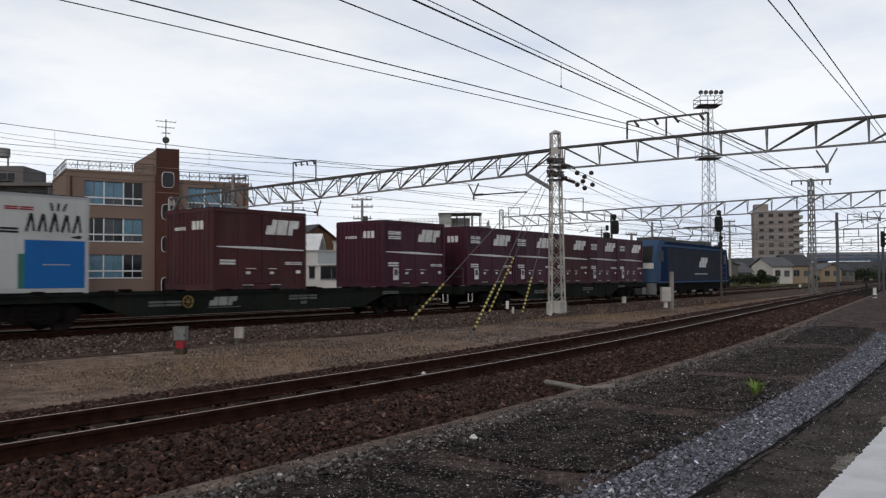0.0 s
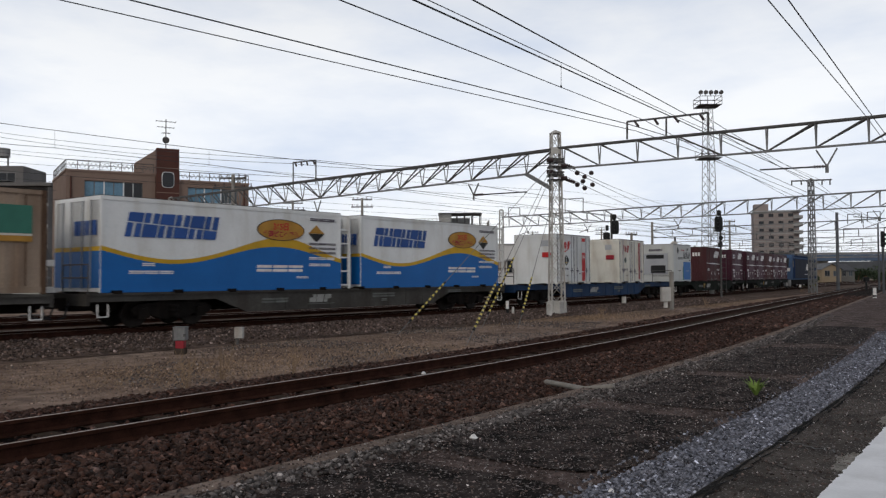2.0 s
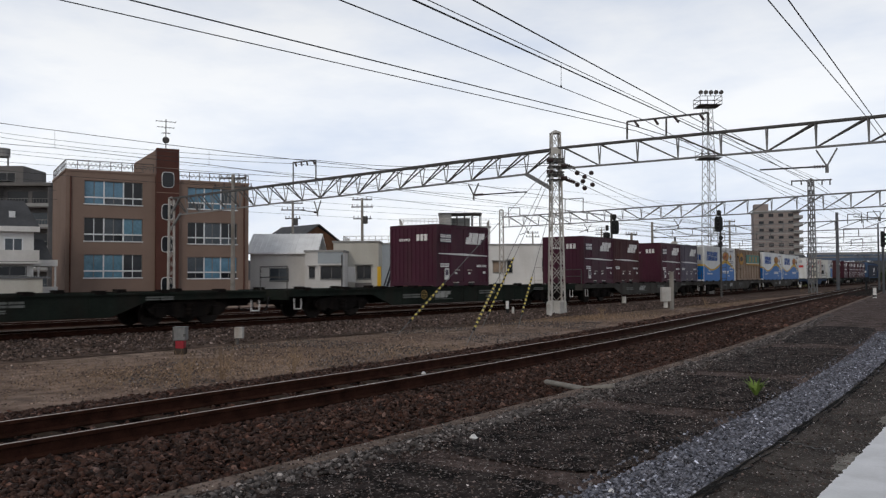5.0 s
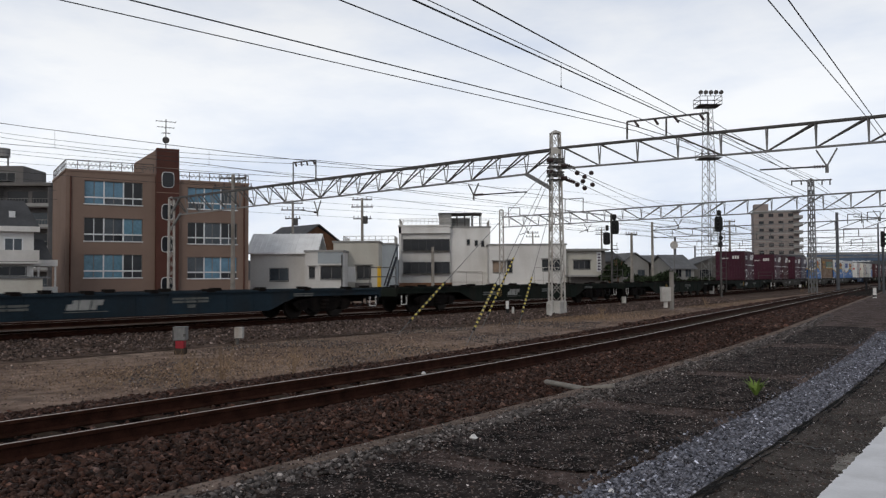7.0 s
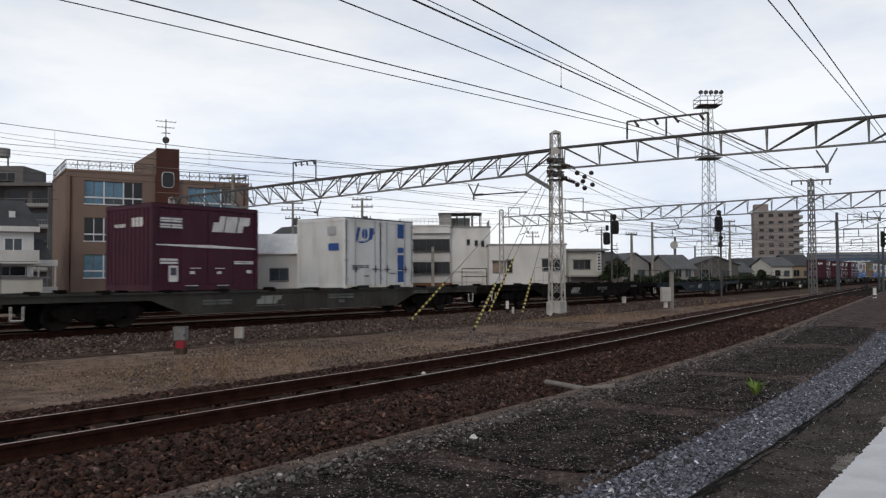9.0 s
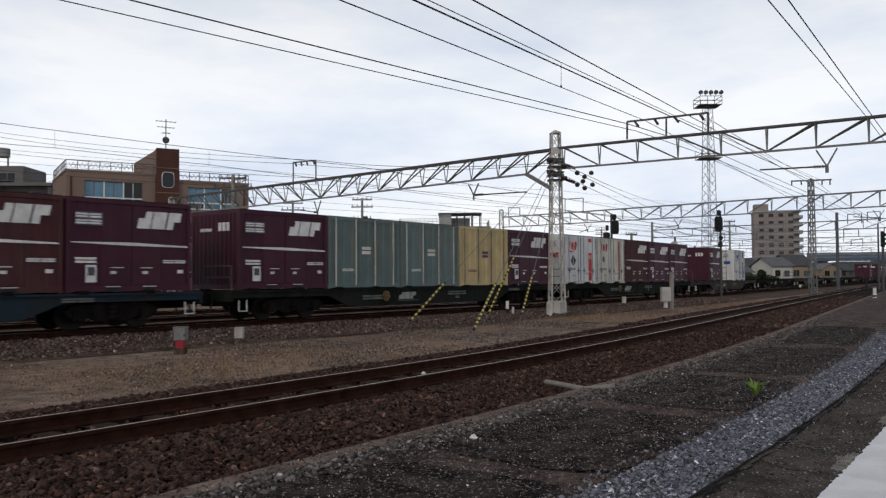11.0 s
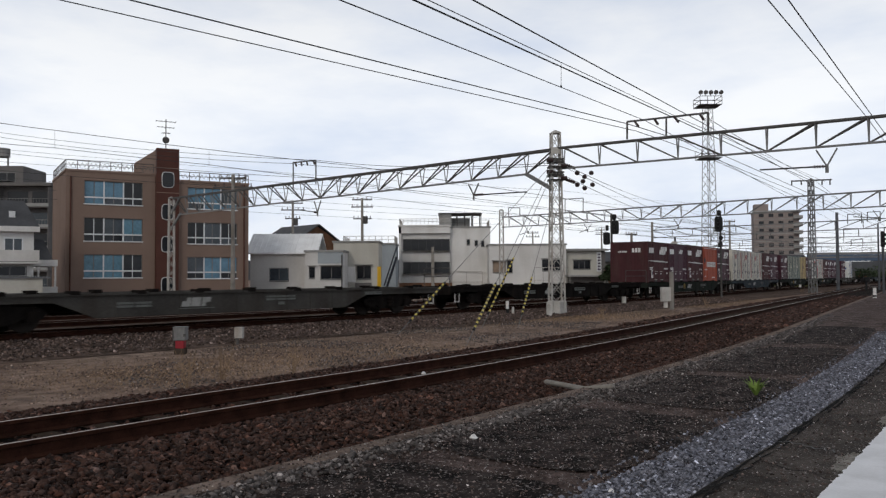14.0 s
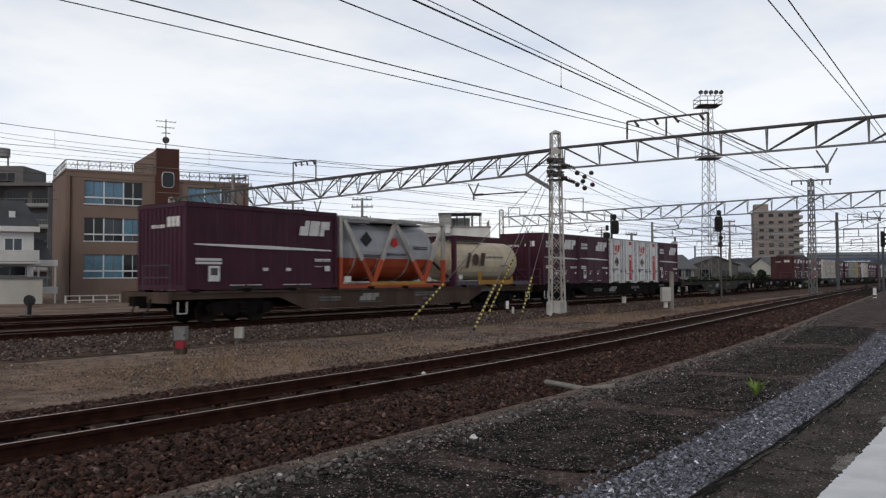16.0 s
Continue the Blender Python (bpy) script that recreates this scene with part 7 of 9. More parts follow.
def facade_window(parent, x0, x1, z0, z1, cols, transom=None, glasses=(), y=0.0, frame=FRAME_WHITE, fw=0.07):
    """A window let into a wall that faces -y: recess, frame, mullions, each pane."""
    w = boxes("window", [(x0, x1, y - 0.03, y + 0.02, z0 - fw, z0), (x0, x1, y - 0.03, y + 0.02, z1, z1 + fw), (x0 - fw, x0, y - 0.03, y + 0.02, z0 - fw, z1 + fw), (x1, x1 + fw, y - 0.03, y + 0.02, z0 - fw, z1 + fw)], frame, parent)
    cw = (x1 - x0) / cols
    for i in range(cols):
        a = x0 + i * cw
        if i:
            boxes("mullion", [(a - fw * 0.5, a + fw * 0.5, y - 0.028, y + 0.01, z0, z1)], frame, w)
        for za, zb in ((z0, transom or z1),) + (((transom, z1),) if transom else ()):
            boxes("pane", [(a + fw * 0.4, a + cw - fw * 0.4, y - 0.012, y - 0.004, za + 0.02, zb - 0.02)], glasses[i % len(glasses)], w)
    if transom:
        boxes("transom", [(x0, x1, y - 0.03, y + 0.01, transom - fw * 0.5, transom + fw * 0.5)], frame, w)
    boxes("sill", [(x0 - fw, x1 + fw, min(-0.07, y - 0.1), y + 0.01, z0 - fw - 0.06, z0 - fw)], frame, w)
    return w


def rail_run(parent, pts, h=1.0, step=0.8, material=None):
    """A roof railing along the given points."""
    bm = bmesh.new()
    for p0, p1 in zip(pts, pts[1:]):
        p0, p1 = Vector(p0), Vector(p1)
        up = Vector((0, 0, 1))
        bar(bm, p0 + up * h, p1 + up * h, 0.06, 0.06)
        bar(bm, p0 + up * h * 0.5, p1 + up * h * 0.5, 0.04, 0.04)
        n = max(1, int((p1 - p0).length / step))
        for i in range(n + 1):
            p = p0.lerp(p1, i / n)
            bar(bm, p, p + up * h, 0.05, 0.05)
    part("roof_railing", bm, material or STEEL_DARK, parent)


def building(name, label, m):
    return thing(name, label, "building", "buildings beyond the yard", m)


def front(p0, p1):
    """The pose of a facade that runs from p0 to p1 along its own x, facing the yard."""
    a, b = Vector((*p0[:2], 0)), Vector((*p1[:2], 0))
    d = b - a
    return Matrix.Translation(a) @ pose(0, 0, 0, 0, 0, math.degrees(math.atan2(d.y, d.x))), d.length


def build_brown_block():
    m, L = front((-30.3, 67.0), (-17.4, 74.7))
    b = building("apartment_block", "three-storey brown tiled block with blue-curtained windows", m)
    g = -0.6
    left = [(1.38, 5.93, z, z + 1.95) for z in (1.45, 4.45, 7.48)]
    right = [(9.66, 14.0, z - 0.1, z + 1.8) for z in (1.45, 4.45, 7.48)]
    for d in ((0, 6.95, 0.3, 9.5, g, 10.15), (8.85, L, 0.3, 9.5, g, 9.75), (6.95, 8.85, 0.05, 9.5, g, 12.3)):
        boxes("wall", [d], WALL_BROWN, b, "brown tiled wall")
    pierced(b, 0, 6.95, g, 10.15, left, WALL_BROWN, 0.0, 0.3, "brown tiled wall")
    pierced(b, 8.85, L, g, 9.75, right, WALL_BROWN, 0.0, 0.3, "brown tiled wall")
    boxes("stair_tower", [(6.96, 8.84, -0.35, 0.06, g, 12.45)], WALL_DARKBROWN, b, "dark brown stair tower")
    boxes("tower_band", [(6.95, 8.85, -0.37, -0.34, 9.0 + dz, 9.06 + dz) for dz in (-0.35, 1.75)], WALL_BROWN, b)
    boxes("cornice", [(-0.06, 6.95, -0.06, 9.5, 10.12, 10.3), (8.85, L + 0.06, -0.06, 9.5, 9.72, 9.9)], WALL_BROWN, b)
    B, D, P, T = GLASS_BLUE, GLASS_DARK, GLASS_PALE, GLASS_TEAL
    for hole, rows in zip(left, (((T, T), (T, T), (D, D)), ((D, D), (P, D), (T, P)), ((B, B), (B, P), (D, D)))):
        strip_window(b, *hole, rows)
    for hole, rows in zip(right, (((P, D), (B, B), (B, D)), ((D, D), (P, P), (D, P)), ((B, P), (B, B), (P, B)))):
        strip_window(b, *hole, rows)
    for z in (0.1, 3.55, 6.3, 9.03):
        bm = bmesh.new()
        pts = [(7.75 + 0.52 * math.copysign(abs(math.cos(t)) ** 0.5, math.cos(t)) + 0.15, z + 0.75 + 0.68 * math.copysign(abs(math.sin(t)) ** 0.5, math.sin(t))) for t in [2 * math.pi * i / 20 for i in range(20)]]
        slab(bm, pts, -0.42, -0.34)
        w = part("window", bm, FRAME_WHITE, b, "rounded stair window")
        bm = bmesh.new()
        slab(bm, [(7.9 + (x - 7.9) * 0.9, z + 0.75 + (q - z - 0.75) * 0.93) for x, q in pts], -0.44, -0.41)
        part("pane", bm, GLASS_DARK, w)
    rail_run(b, [(-0.0, 9.0, 10.3), (0.0, 0.1, 10.3), (6.8, 0.1, 10.3)], 0.75)
    for x0, x1, z in ((0.2, 6.7, 10.68), (9.1, L - 0.2, 10.25)):
        bm = bmesh.new()
        n = int((x1 - x0) / 0.34)
        for i in range(n):
            xa, xm, xb = x0 + (x1 - x0) * i / n, x0 + (x1 - x0) * (i + 0.5) / n, x0 + (x1 - x0) * (i + 1) / n
            for p, q in (((xa, z + 0.17), (xm, z - 0.17)), ((xm, z - 0.17), (xb, z + 0.17))):
                rod(bm, (p[0], 0.1, p[1]), (q[0], 0.1, q[1]), 0.02, 4)
        part("railing_infill", bm, STEEL_DARK, b, "zigzag bars of the roof railing")
    rail_run(b, [(8.95, 0.1, 9.9), (L, 0.1, 9.9), (L, 9, 9.9)], 0.7)
    for x in (0.35, 14.6):
        bm = bmesh.new()
        rod(bm, (x, -0.08, g), (x, -0.08, 9.7), 0.06, 8)
        part("downpipe", bm, WALL_DARKBROWN, b)
    bm = bmesh.new()
    rod(bm, (7.9, 0.5, 12.3), (7.9, 0.5, 15.1), 0.04, 6)
    for z, w in ((13.9, 0.3), (14.4, 0.7), (14.9, 0.8)):
        rod(bm, (7.9 - w, 0.5, z), (7.9 + w, 0.5, z), 0.025, 5)
        for k in range(5):
            rod(bm, (7.9 - w + 2 * w * k / 4, 0.2, z), (7.9 - w + 2 * w * k / 4, 0.8, z), 0.02, 5)
    turned(bm, [(0.3, 0.25), (0.5, 0.3)], 12, "y", (7.9, 0, 13.3))
    part("aerial", bm, STEEL_DARK, b, "television aerial mast")


def block(name, label, p0, p1, depth, z0, z1, wall, windows=(), roof=None, parapet=0.0):
    """A plain flat-roofed building with windows: each (x0, x1, z0, z1, panes, glass)."""
    m, L = front(p0, p1)
    b = building(name, label, m)
    boxes("wall", [(0, L, 0.25, depth, z0, z1)], wall, b)
    pierced(b, 0, L, z0, z1, [w[:4] for w in windows], wall)
    boxes("roof", [(-0.12, L + 0.12, -0.12, depth + 0.12, z1 + 0.002, z1 + 0.18)], roof or WALL_GREY, b)
    if parapet:
        rail_run(b, [(0.1, depth - 0.1, z1 + 0.18), (0.1, 0.1, z1 + 0.18), (L - 0.1, 0.1, z1 + 0.18), (L - 0.1, depth - 0.1, z1 + 0.18)], parapet, 0.7, STEEL_PAINT)
    for x0, x1, a, c, n, gl in windows:
        facade_window(b, x0 + 0.05, x1 - 0.05, a + 0.05, c - 0.05, n, None, (gl,), y=0.14, frame=STEEL_GALV, fw=0.05)
        boxes("hood", [(x0 - 0.12, x1 + 0.12, -0.35, 0.0, c + 0.06, c + 0.12)], WALL_GREY, b, "thin canopy over a window")
    return b, L


def gabled(name, label, p0, p1, depth, z0, eave, ridge, wall, roof, windows=(), along=True):
    """A house with a pitched roof; the ridge runs along the front or back from it."""
    m, L = front(p0, p1)
    b = building(name, label, m)
    bm = bmesh.new()
    box(bm, 0, L, 0, depth, z0, eave)
    if along:
        for x in (0.0, L - 0.12):
            vs = [bm.verts.new(v) for v in ((x, 0, eave), (x, depth, eave), (x, depth / 2, ridge - 0.12), (x + 0.12, 0, eave), (x + 0.12, depth, eave), (x + 0.12, depth / 2, ridge - 0.12))]
            for f in ((0, 1, 2), (3, 5, 4), (0, 2, 5, 3), (2, 1, 4, 5), (0, 3, 4, 1)):
                bm.faces.new([vs[i] for i in f])
    else:
        slab(bm, [(0, eave), (L, eave), (L / 2, ridge - 0.12)], 0.0, depth)
    part("wall", bm, wall, b)
    o = 0.4
    slope = (ridge - eave) / ((depth if along else L) / 2)
    for s in (0, 1):
        bm = bmesh.new()
        if along:
            y0, y1 = (-o, depth / 2) if s == 0 else (depth / 2, depth + o)
            za, zb = (eave - slope * o, ridge) if s == 0 else (ridge, eave - slope * o)
            vs = [bm.verts.new(v) for v in ((-o, y0, za), (L + o, y0, za), (L + o, y1, zb), (-o, y1, zb), (-o, y0, za + 0.14), (L + o, y0, za + 0.14), (L + o, y1, zb + 0.14), (-o, y1, zb + 0.14))]
        else:
            x0, x1 = (-o, L / 2) if s == 0 else (L / 2, L + o)
            za, zb = (eave - slope * o, ridge) if s == 0 else (ridge, eave - slope * o)
            vs = [bm.verts.new(v) for v in ((x0, -o, za), (x1, -o, zb), (x1, depth + o, zb), (x0, depth + o, za), (x0, -o, za + 0.14), (x1, -o, zb + 0.14), (x1, depth + o, zb + 0.14), (x0, depth + o, za + 0.14))]
        for f in ((0, 1, 2, 3), (4, 5, 6, 7), (0, 1, 5, 4), (1, 2, 6, 5), (2, 3, 7, 6), (3, 0, 4, 7)):
            bm.faces.new([vs[i] for i in f])
        rf = part("roof", bm, roof, b)
        if along and roof is ROOF_METAL:
            for k in range(14):
                bm = bmesh.new()
                x = -o + (L + 2 * o) * (k + 0.5) / 14
                bar(bm, (x, y0, za + 0.17), (x, y1, zb + 0.17), 0.06, 0.06)
                part("seam", bm, roof, rf)
    for x0, x1, a, c, k, gl in windows:
        facade_window(b, x0, x1, a, c, k, None, (gl,), frame=STEEL_GALV, fw=0.05)
    return b, L


def build_buildings():
    build_brown_block()
    # apartment house with balconies, far to the side
    m, L = front((-75.0, 103.0), (-48.8, 104.5))
    b = building("apartment_house", "grey apartment house with railed balconies", m)
    boxes("wall", [(0, L, 0, 12, -0.5, 13.0)], WALL_SHADE, b)
    boxes("roof", [(-0.2, L + 0.2, -1.4, 12.2, 13.0, 13.4)], WALL_SHADE, b)
    boxes("roof_house", [(14, L - 4.6, 2, 9, 13.4, 15.9)], WALL_SHADE, b)
    facade_window(b, L - 7.6, L - 5.6, 13.9, 15.0, 2, None, (GLASS_DARK,), y=2.0, frame=STEEL_GALV)
    bm = bmesh.new()
    rod(bm, (L - 8.2, 4, 17.3), (L - 8.2, 4, 18.4), 1.0, 14)
    for dx in (-0.8, 0.8):
        rod(bm, (L - 8.2 + dx, 4, 15.9), (L - 8.2 + dx, 4, 17.3), 0.12, 6)
    part("water_tank", bm, WALL_GREY, b, "water tank on legs")
    for k in range(5):
        z = -0.3 + 2.65 * k
        for i in range(4):
            x0 = L - 3.4 - 6.0 * i
            bal = boxes("balcony", [(x0 - 2.6, x0 + 3.3, -1.3, 0.0, z, z + 0.18)], WALL_SHADE, b)
            boxes("parapet", [(x0 - 2.6, x0 + 3.3, -1.3, -1.22, z + 0.18, z + 0.55)], WALL_GREY, bal)
            bm = bmesh.new()
            for q in range(17):
                bar(bm, (x0 - 2.5 + 0.36 * q, -1.26, z + 0.55), (x0 - 2.5 + 0.36 * q, -1.26, z + 1.1), 0.04, 0.04)
            bar(bm, (x0 - 2.6, -1.26, z + 1.12), (x0 + 3.3, -1.26, z + 1.12), 0.06, 0.06)
            part("railing", bm, STEEL_GALV, bal)
            boxes("divider", [(x0 + 3.2, x0 + 3.3, -1.28, 0.0, z + 0.18, z + 2.6)], WALL_SHADE, bal)
            boxes("pane", [(x0 - 2.2, x0 + 0.3, -0.03, 0.0, z + 0.3, z + 2.1)], GLASS_DARK, bal)
            boxes("pane", [(x0 + 0.8, x0 + 2.8, -0.03, 0.0, z + 0.5, z + 2.1)], GLASS_PALE if (i + k) % 3 == 0 else GLASS_DARK, bal)
            if (i * 3 + k) % 4 == 1:
                boxes("hung_sheet", [(x0 + 0.4, x0 + 1.8, -1.34, -1.3, z + 0.5, z + 1.15)], FRAME_WHITE, bal, "pale bedding hung over the rail")
    # house with dark mansard roof
    m, L = front((-40.6, 53.6), (-29.4, 60.0))
    b = building("house", "white house with dark mansard roof and balcony", m)
    boxes("wall", [(0, L, 0, 6, -0.5, 5.2)], WALL_WHITE, b)
    bm = bmesh.new()
    vs = [bm.verts.new(v) for v in ((-0.3, -0.4, 5.15), (L + 0.35, -0.4, 5.15), (L + 0.35, 6.3, 5.15), (-0.3, 6.3, 5.15), (0.8, 1.0, 7.1), (L - 0.6, 1.0, 7.1), (L - 0.6, 5.2, 7.1), (0.8, 5.2, 7.1))]
    for f in ((0, 1, 5, 4), (1, 2, 6, 5), (2, 3, 7, 6), (3, 0, 4, 7), (4, 5, 6, 7), (0, 3, 2, 1)):
        bm.faces.new([vs[i] for i in f])
    part("roof", bm, ROOF_DARK, b, "dark mansard roof")
    boxes("dormer_vent", [(L - 1.6, L - 1.2, 0.05, 0.6, 5.8, 6.25)], FRAME_WHITE, b, "small white arched roof vent")
    boxes("fascia", [(-0.3, L + 0.35, -0.5, 0.0, 4.78, 5.16)], WALL_WHITE, b, "white fascia under the roof")
    bal = boxes("balcony", [(L - 6, L + 0.3, -1.1, 0, 2.5, 2.65), (L - 6, L + 0.3, -1.1, -1.0, 2.65, 3.45), (L + 0.2, L + 0.3, -1.0, 0, 2.65, 3.45)], WALL_WHITE, b)
    boxes("slot", [(L - 5.9, L + 0.2, -1.104, -1.1, 2.62, 2.66)], WALL_SHADE, bal)
    boxes("porch_roof", [(L - 8, L + 1.0, -1.6, 0, 1.45, 1.55)], ROOF_SLATE, b, "corrugated porch roof")
    bm = bmesh.new()
    for q in range(36):
        rod(bm, (L - 7.9 + 0.25 * q, -1.62, 1.55), (L - 7.9 + 0.25 * q, -0.1, 1.57), 0.04, 6)
    part("corrugation", bm, ROOF_SLATE, b)
    boxes("shed_wall", [(L - 8, L + 0.5, -1.45, 0, -0.5, 1.45)], WALL_CREAM, b, "pale shed wall under the porch roof")
    bm = bmesh.new()
    vs = [bm.verts.new(v) for v in ((L + 0.02, 0.4, 2.8), (L + 1.3, 0.4, 2.8), (L + 1.3, 3.4, 2.8), (L + 0.02, 3.4, 2.8), (L + 0.02, 0.9, 4.3), (L + 0.7, 0.9, 4.3), (L + 0.7, 3.0, 4.3), (L + 0.02, 3.0, 4.3))]
    for f in ((0, 1, 5, 4), (1, 2, 6, 5), (2, 3, 7, 6), (3, 0, 4, 7), (4, 5, 6, 7), (0, 3, 2, 1)):
        bm.faces.new([vs[i] for i in f])
    part("side_roof", bm, ROOF_DARK, b, "small dark side roof")
    boxes("side_fascia", [(L + 0.02, L + 1.6, 0.2, 3.5, 2.35, 2.8)], WALL_WHITE, b)
    for q in (0.35, 1.45):
        boxes("porch_post", [(L + q - 0.06, L + q + 0.06, 0.25, 0.37, -0.5, 2.35)], WALL_WHITE, b)
    boxes("side_ledge", [(L + 0.3, L + 1.6, 0.1, 0.5, 0.35, 0.85)], WALL_WHITE, b)
    facade_window(b, L - 1.85, L - 0.75, 3.2, 4.3, 2, None, (GLASS_PALE,))
    facade_window(b, L - 5.6, L - 0.5, 1.65, 2.3, 5, None, (GLASS_DARK,), frame=STEEL_GALV)
    # low white workshops
    b, L = gabled("workshop", "low white workshop with a ribbed pale metal roof", (-18.68, 81.00, 2.10), (-12.49, 81.00, 2.07), 6.0, -0.5, 3.95, 5.7, WALL_WHITE, ROOF_METAL, ((1.9, 3.7, 1.15, 2.35, 2, GLASS_PALE),))
    b, L = block("workshop", "white single-storey extension with wide windows", (-13.04, 79.00, 2.05), (-9.46, 79.00, 2.03), 5, -0.5, 3.85, WALL_WHITE, ((0.35, 0.95, 1.35, 2.45, 1, GLASS_DARK), (1.45, 3.5, 1.25, 2.5, 2, GLASS_DARK)))
    boxes("upper_sheet", [(1.2, L, -0.03, 0.0, 2.75, 3.85)], WALL_ICE, b, "blue-grey sheet cladding above the windows")
    bm = bmesh.new()
    rod(bm, (L - 0.1, -0.1, -0.4), (L - 0.1, -0.1, 3.6), 0.06, 6)
    part("downpipe", bm, STEEL_DARK, b)
    b, L = block("office_house", "white flat-roofed house with grey parapet", (-10.89, 83.00, 2.07), (-6.41, 83.00, 2.05), 5, -0.5, 4.9, WALL_CREAM, ((2.3, 3.75, 1.25, 2.6, 2, GLASS_DARK),))
    boxes("shutter_box", [(1.2, 2.2, -0.25, 0.0, 1.0, 2.5)], WALL_WHITE, b, "white box beside the window")
    boxes("ledge", [(2.2, 3.8, -0.4, 0.0, 0.3, 0.9)], WALL_SHADE, b)
    b, L = block("office_house", "grey-blue rendered house behind the workshops", (-11.56, 96.00, 2.18), (-5.46, 96.00, 2.15), 6, -0.5, 5.2, WALL_ICE, (), None, 0.8)
    b, L = gabled("house", "old house with dark tiled roof and rusty gable", (-18.4, 102.0, 2.29), (-13.0, 107.0, 2.26), 8, -0.5, 5.7, 8.0, ROOF_RUST, ROOF_DARK, along=False)
    # outside stair with a yellow sign
    st = thing("outside_stair", "dark steel outside stair beside a house", "stair", "")
    p0, p1 = Vector((-5.92, 84.00, 2.06)), Vector((-4.78, 86.00, 2.07))
    for k in range(10):
        q = p0.lerp(p1, k / 9)
        boxes("tread", [(q.x - 0.2, q.x + 0.2, q.y - 0.5, q.y + 0.5, -0.4 + 0.42 * k, -0.34 + 0.42 * k)], STEEL_DARK, st)
    for dy in (-0.5, 0.5):
        bm = bmesh.new()
        bar(bm, (p0.x, p0.y + dy, -0.4), (p1.x, p1.y + dy, 3.5), 0.06, 0.2)
        bar(bm, (p0.x, p0.y + dy, 0.6), (p1.x, p1.y + dy, 4.5), 0.05, 0.05)
        part("stringer", bm, LOCO_GREY, st)
    bm = bmesh.new()
    x, y, z = (-6.35, 83.00, 2.05)
    box(bm, x - 0.18, x + 0.18, y - 0.05, y + 0.05, 0.2, 2.5)
    lone("sign_board", bm, YELLOW, "tall narrow yellow sign board", "sign")
    # white office, three storeys
    m, L = front((-5.50, 104.00, 2.21)[:2], (0.90, 104.00, 2.18)[:2])
    b = building("office_block", "white three-storey office with dark window bands", m)
    zt = 7.75
    boxes("wall", [(0, L, 0.7, 8, -0.5, zt)], WALL_WHITE, b)
    bands = [(0.5, L - 0.05, z, z + 1.45) for z in (1.9, 4.75)]
    pierced(b, 0, L, -0.5, 6.9, bands, WALL_WHITE, 0.45, 0.7)
    boxes("frame_wall", [(0, 0.3, 0.0, 0.45, -0.5, zt), (0, L, 0.0, 0.7, 6.9, zt)], WALL_WHITE, b, "white wall edge standing proud of the windows")
    boxes("parapet", [(-0.1, L + 0.1, -0.1, 8.1, zt, zt + 0.2)], WALL_WHITE, b)
    for x0, x1, z0, z1 in bands:
        facade_window(b, x0 + 0.03, x1 - 0.03, z0 + 0.03, z1 - 0.03, 6, None, (GLASS_DARK,), fw=0.03, frame=STEEL_DARK, y=0.6)
    boxes("low_fence", [(0.1, L + 0.2, -1.2, -1.1, 0.0, 0.75)], ROOF_RUST, b, "rusty red low fence")
    rail_run(b, [(0.1, 7.8, zt + 0.35), (0.1, 0, zt + 0.35), (L - 0.1, 0, zt + 0.35)], 0.6, 0.5, STEEL_PAINT)
    m2, L2 = front((0.91, 105.00, 2.19)[:2], (5.95, 105.00, 2.16)[:2])
    b2 = building("office_block", "plain white rear wing with small upper windows", m2)
    boxes("wall", [(0, L2, 0, 7, -0.5, 7.6)], WALL_WHITE, b2)
    boxes("roof", [(-0.05, L2 + 0.1, -0.1, 7.1, 7.6, 7.8)], WALL_GREY, b2)
    boxes("roof_house", [(-1.4, 0.2, 1.5, 5.5, 7.8, 9.5)], WALL_GREY, b2, "grey lift house on the roof")
    boxes("roof_slab", [(-1.5, 4.1, 1.3, 5.7, 9.5, 9.62)], STEEL_DARK, b2)
    for q in (0.9, 1.9, 2.9, 3.95):
        for yy in (1.45, 5.5):
            boxes("pergola_post", [(q - 0.06, q + 0.06, yy - 0.06, yy + 0.06, 7.8, 9.5)], STEEL_DARK, b2)
    boxes("inner_wall", [(0.2, 2.6, 3.4, 3.6, 7.8, 9.1)], WALL_GREY, b2)
    for x in (2.1, 3.1, 3.9):
        facade_window(b2, x, x + 0.35, 5.7 - 0.1 * x, 6.35 - 0.1 * x, 1, None, (GLASS_DARK,), fw=0.04, frame=STEEL_DARK)
    rail_run(b2, [(3.9, 0.2, 7.8), (L2 - 0.1, 0.2, 7.8), (L2 - 0.1, 6, 7.8)], 0.8, 0.6, STEEL_PAINT)
    rail_run(b2, [(0.0, 0.0, -0.5), (4.0, -0.3, -0.5)], 2.6, 1.9, STEEL_PAINT)
    bm = bmesh.new()
    bx = (-1.08, 88.00, 2.06)
    rod(bm, (bx[0], bx[1], -0.4), (bx[0], bx[1], 4.6), 0.18, 10, 0.15)
    lone("concrete_pole", bm, CONCRETE, "bare grey concrete pole", "pole")
    # long low sheds
    b, L = block("warehouse", "long low white warehouse with flat roof", (5.53, 100.00, 2.13), (14.72, 100.00, 2.08), 10, -0.5, 5.2, WALL_WHITE, ((0.4, 2.0, 1.9, 3.3, 2, TAN), (2.1, 2.8, 1.9, 3.4, 1, GLASS_DARK), (6.3, 8.6, 2.1, 3.5, 3, GLASS_DARK)))
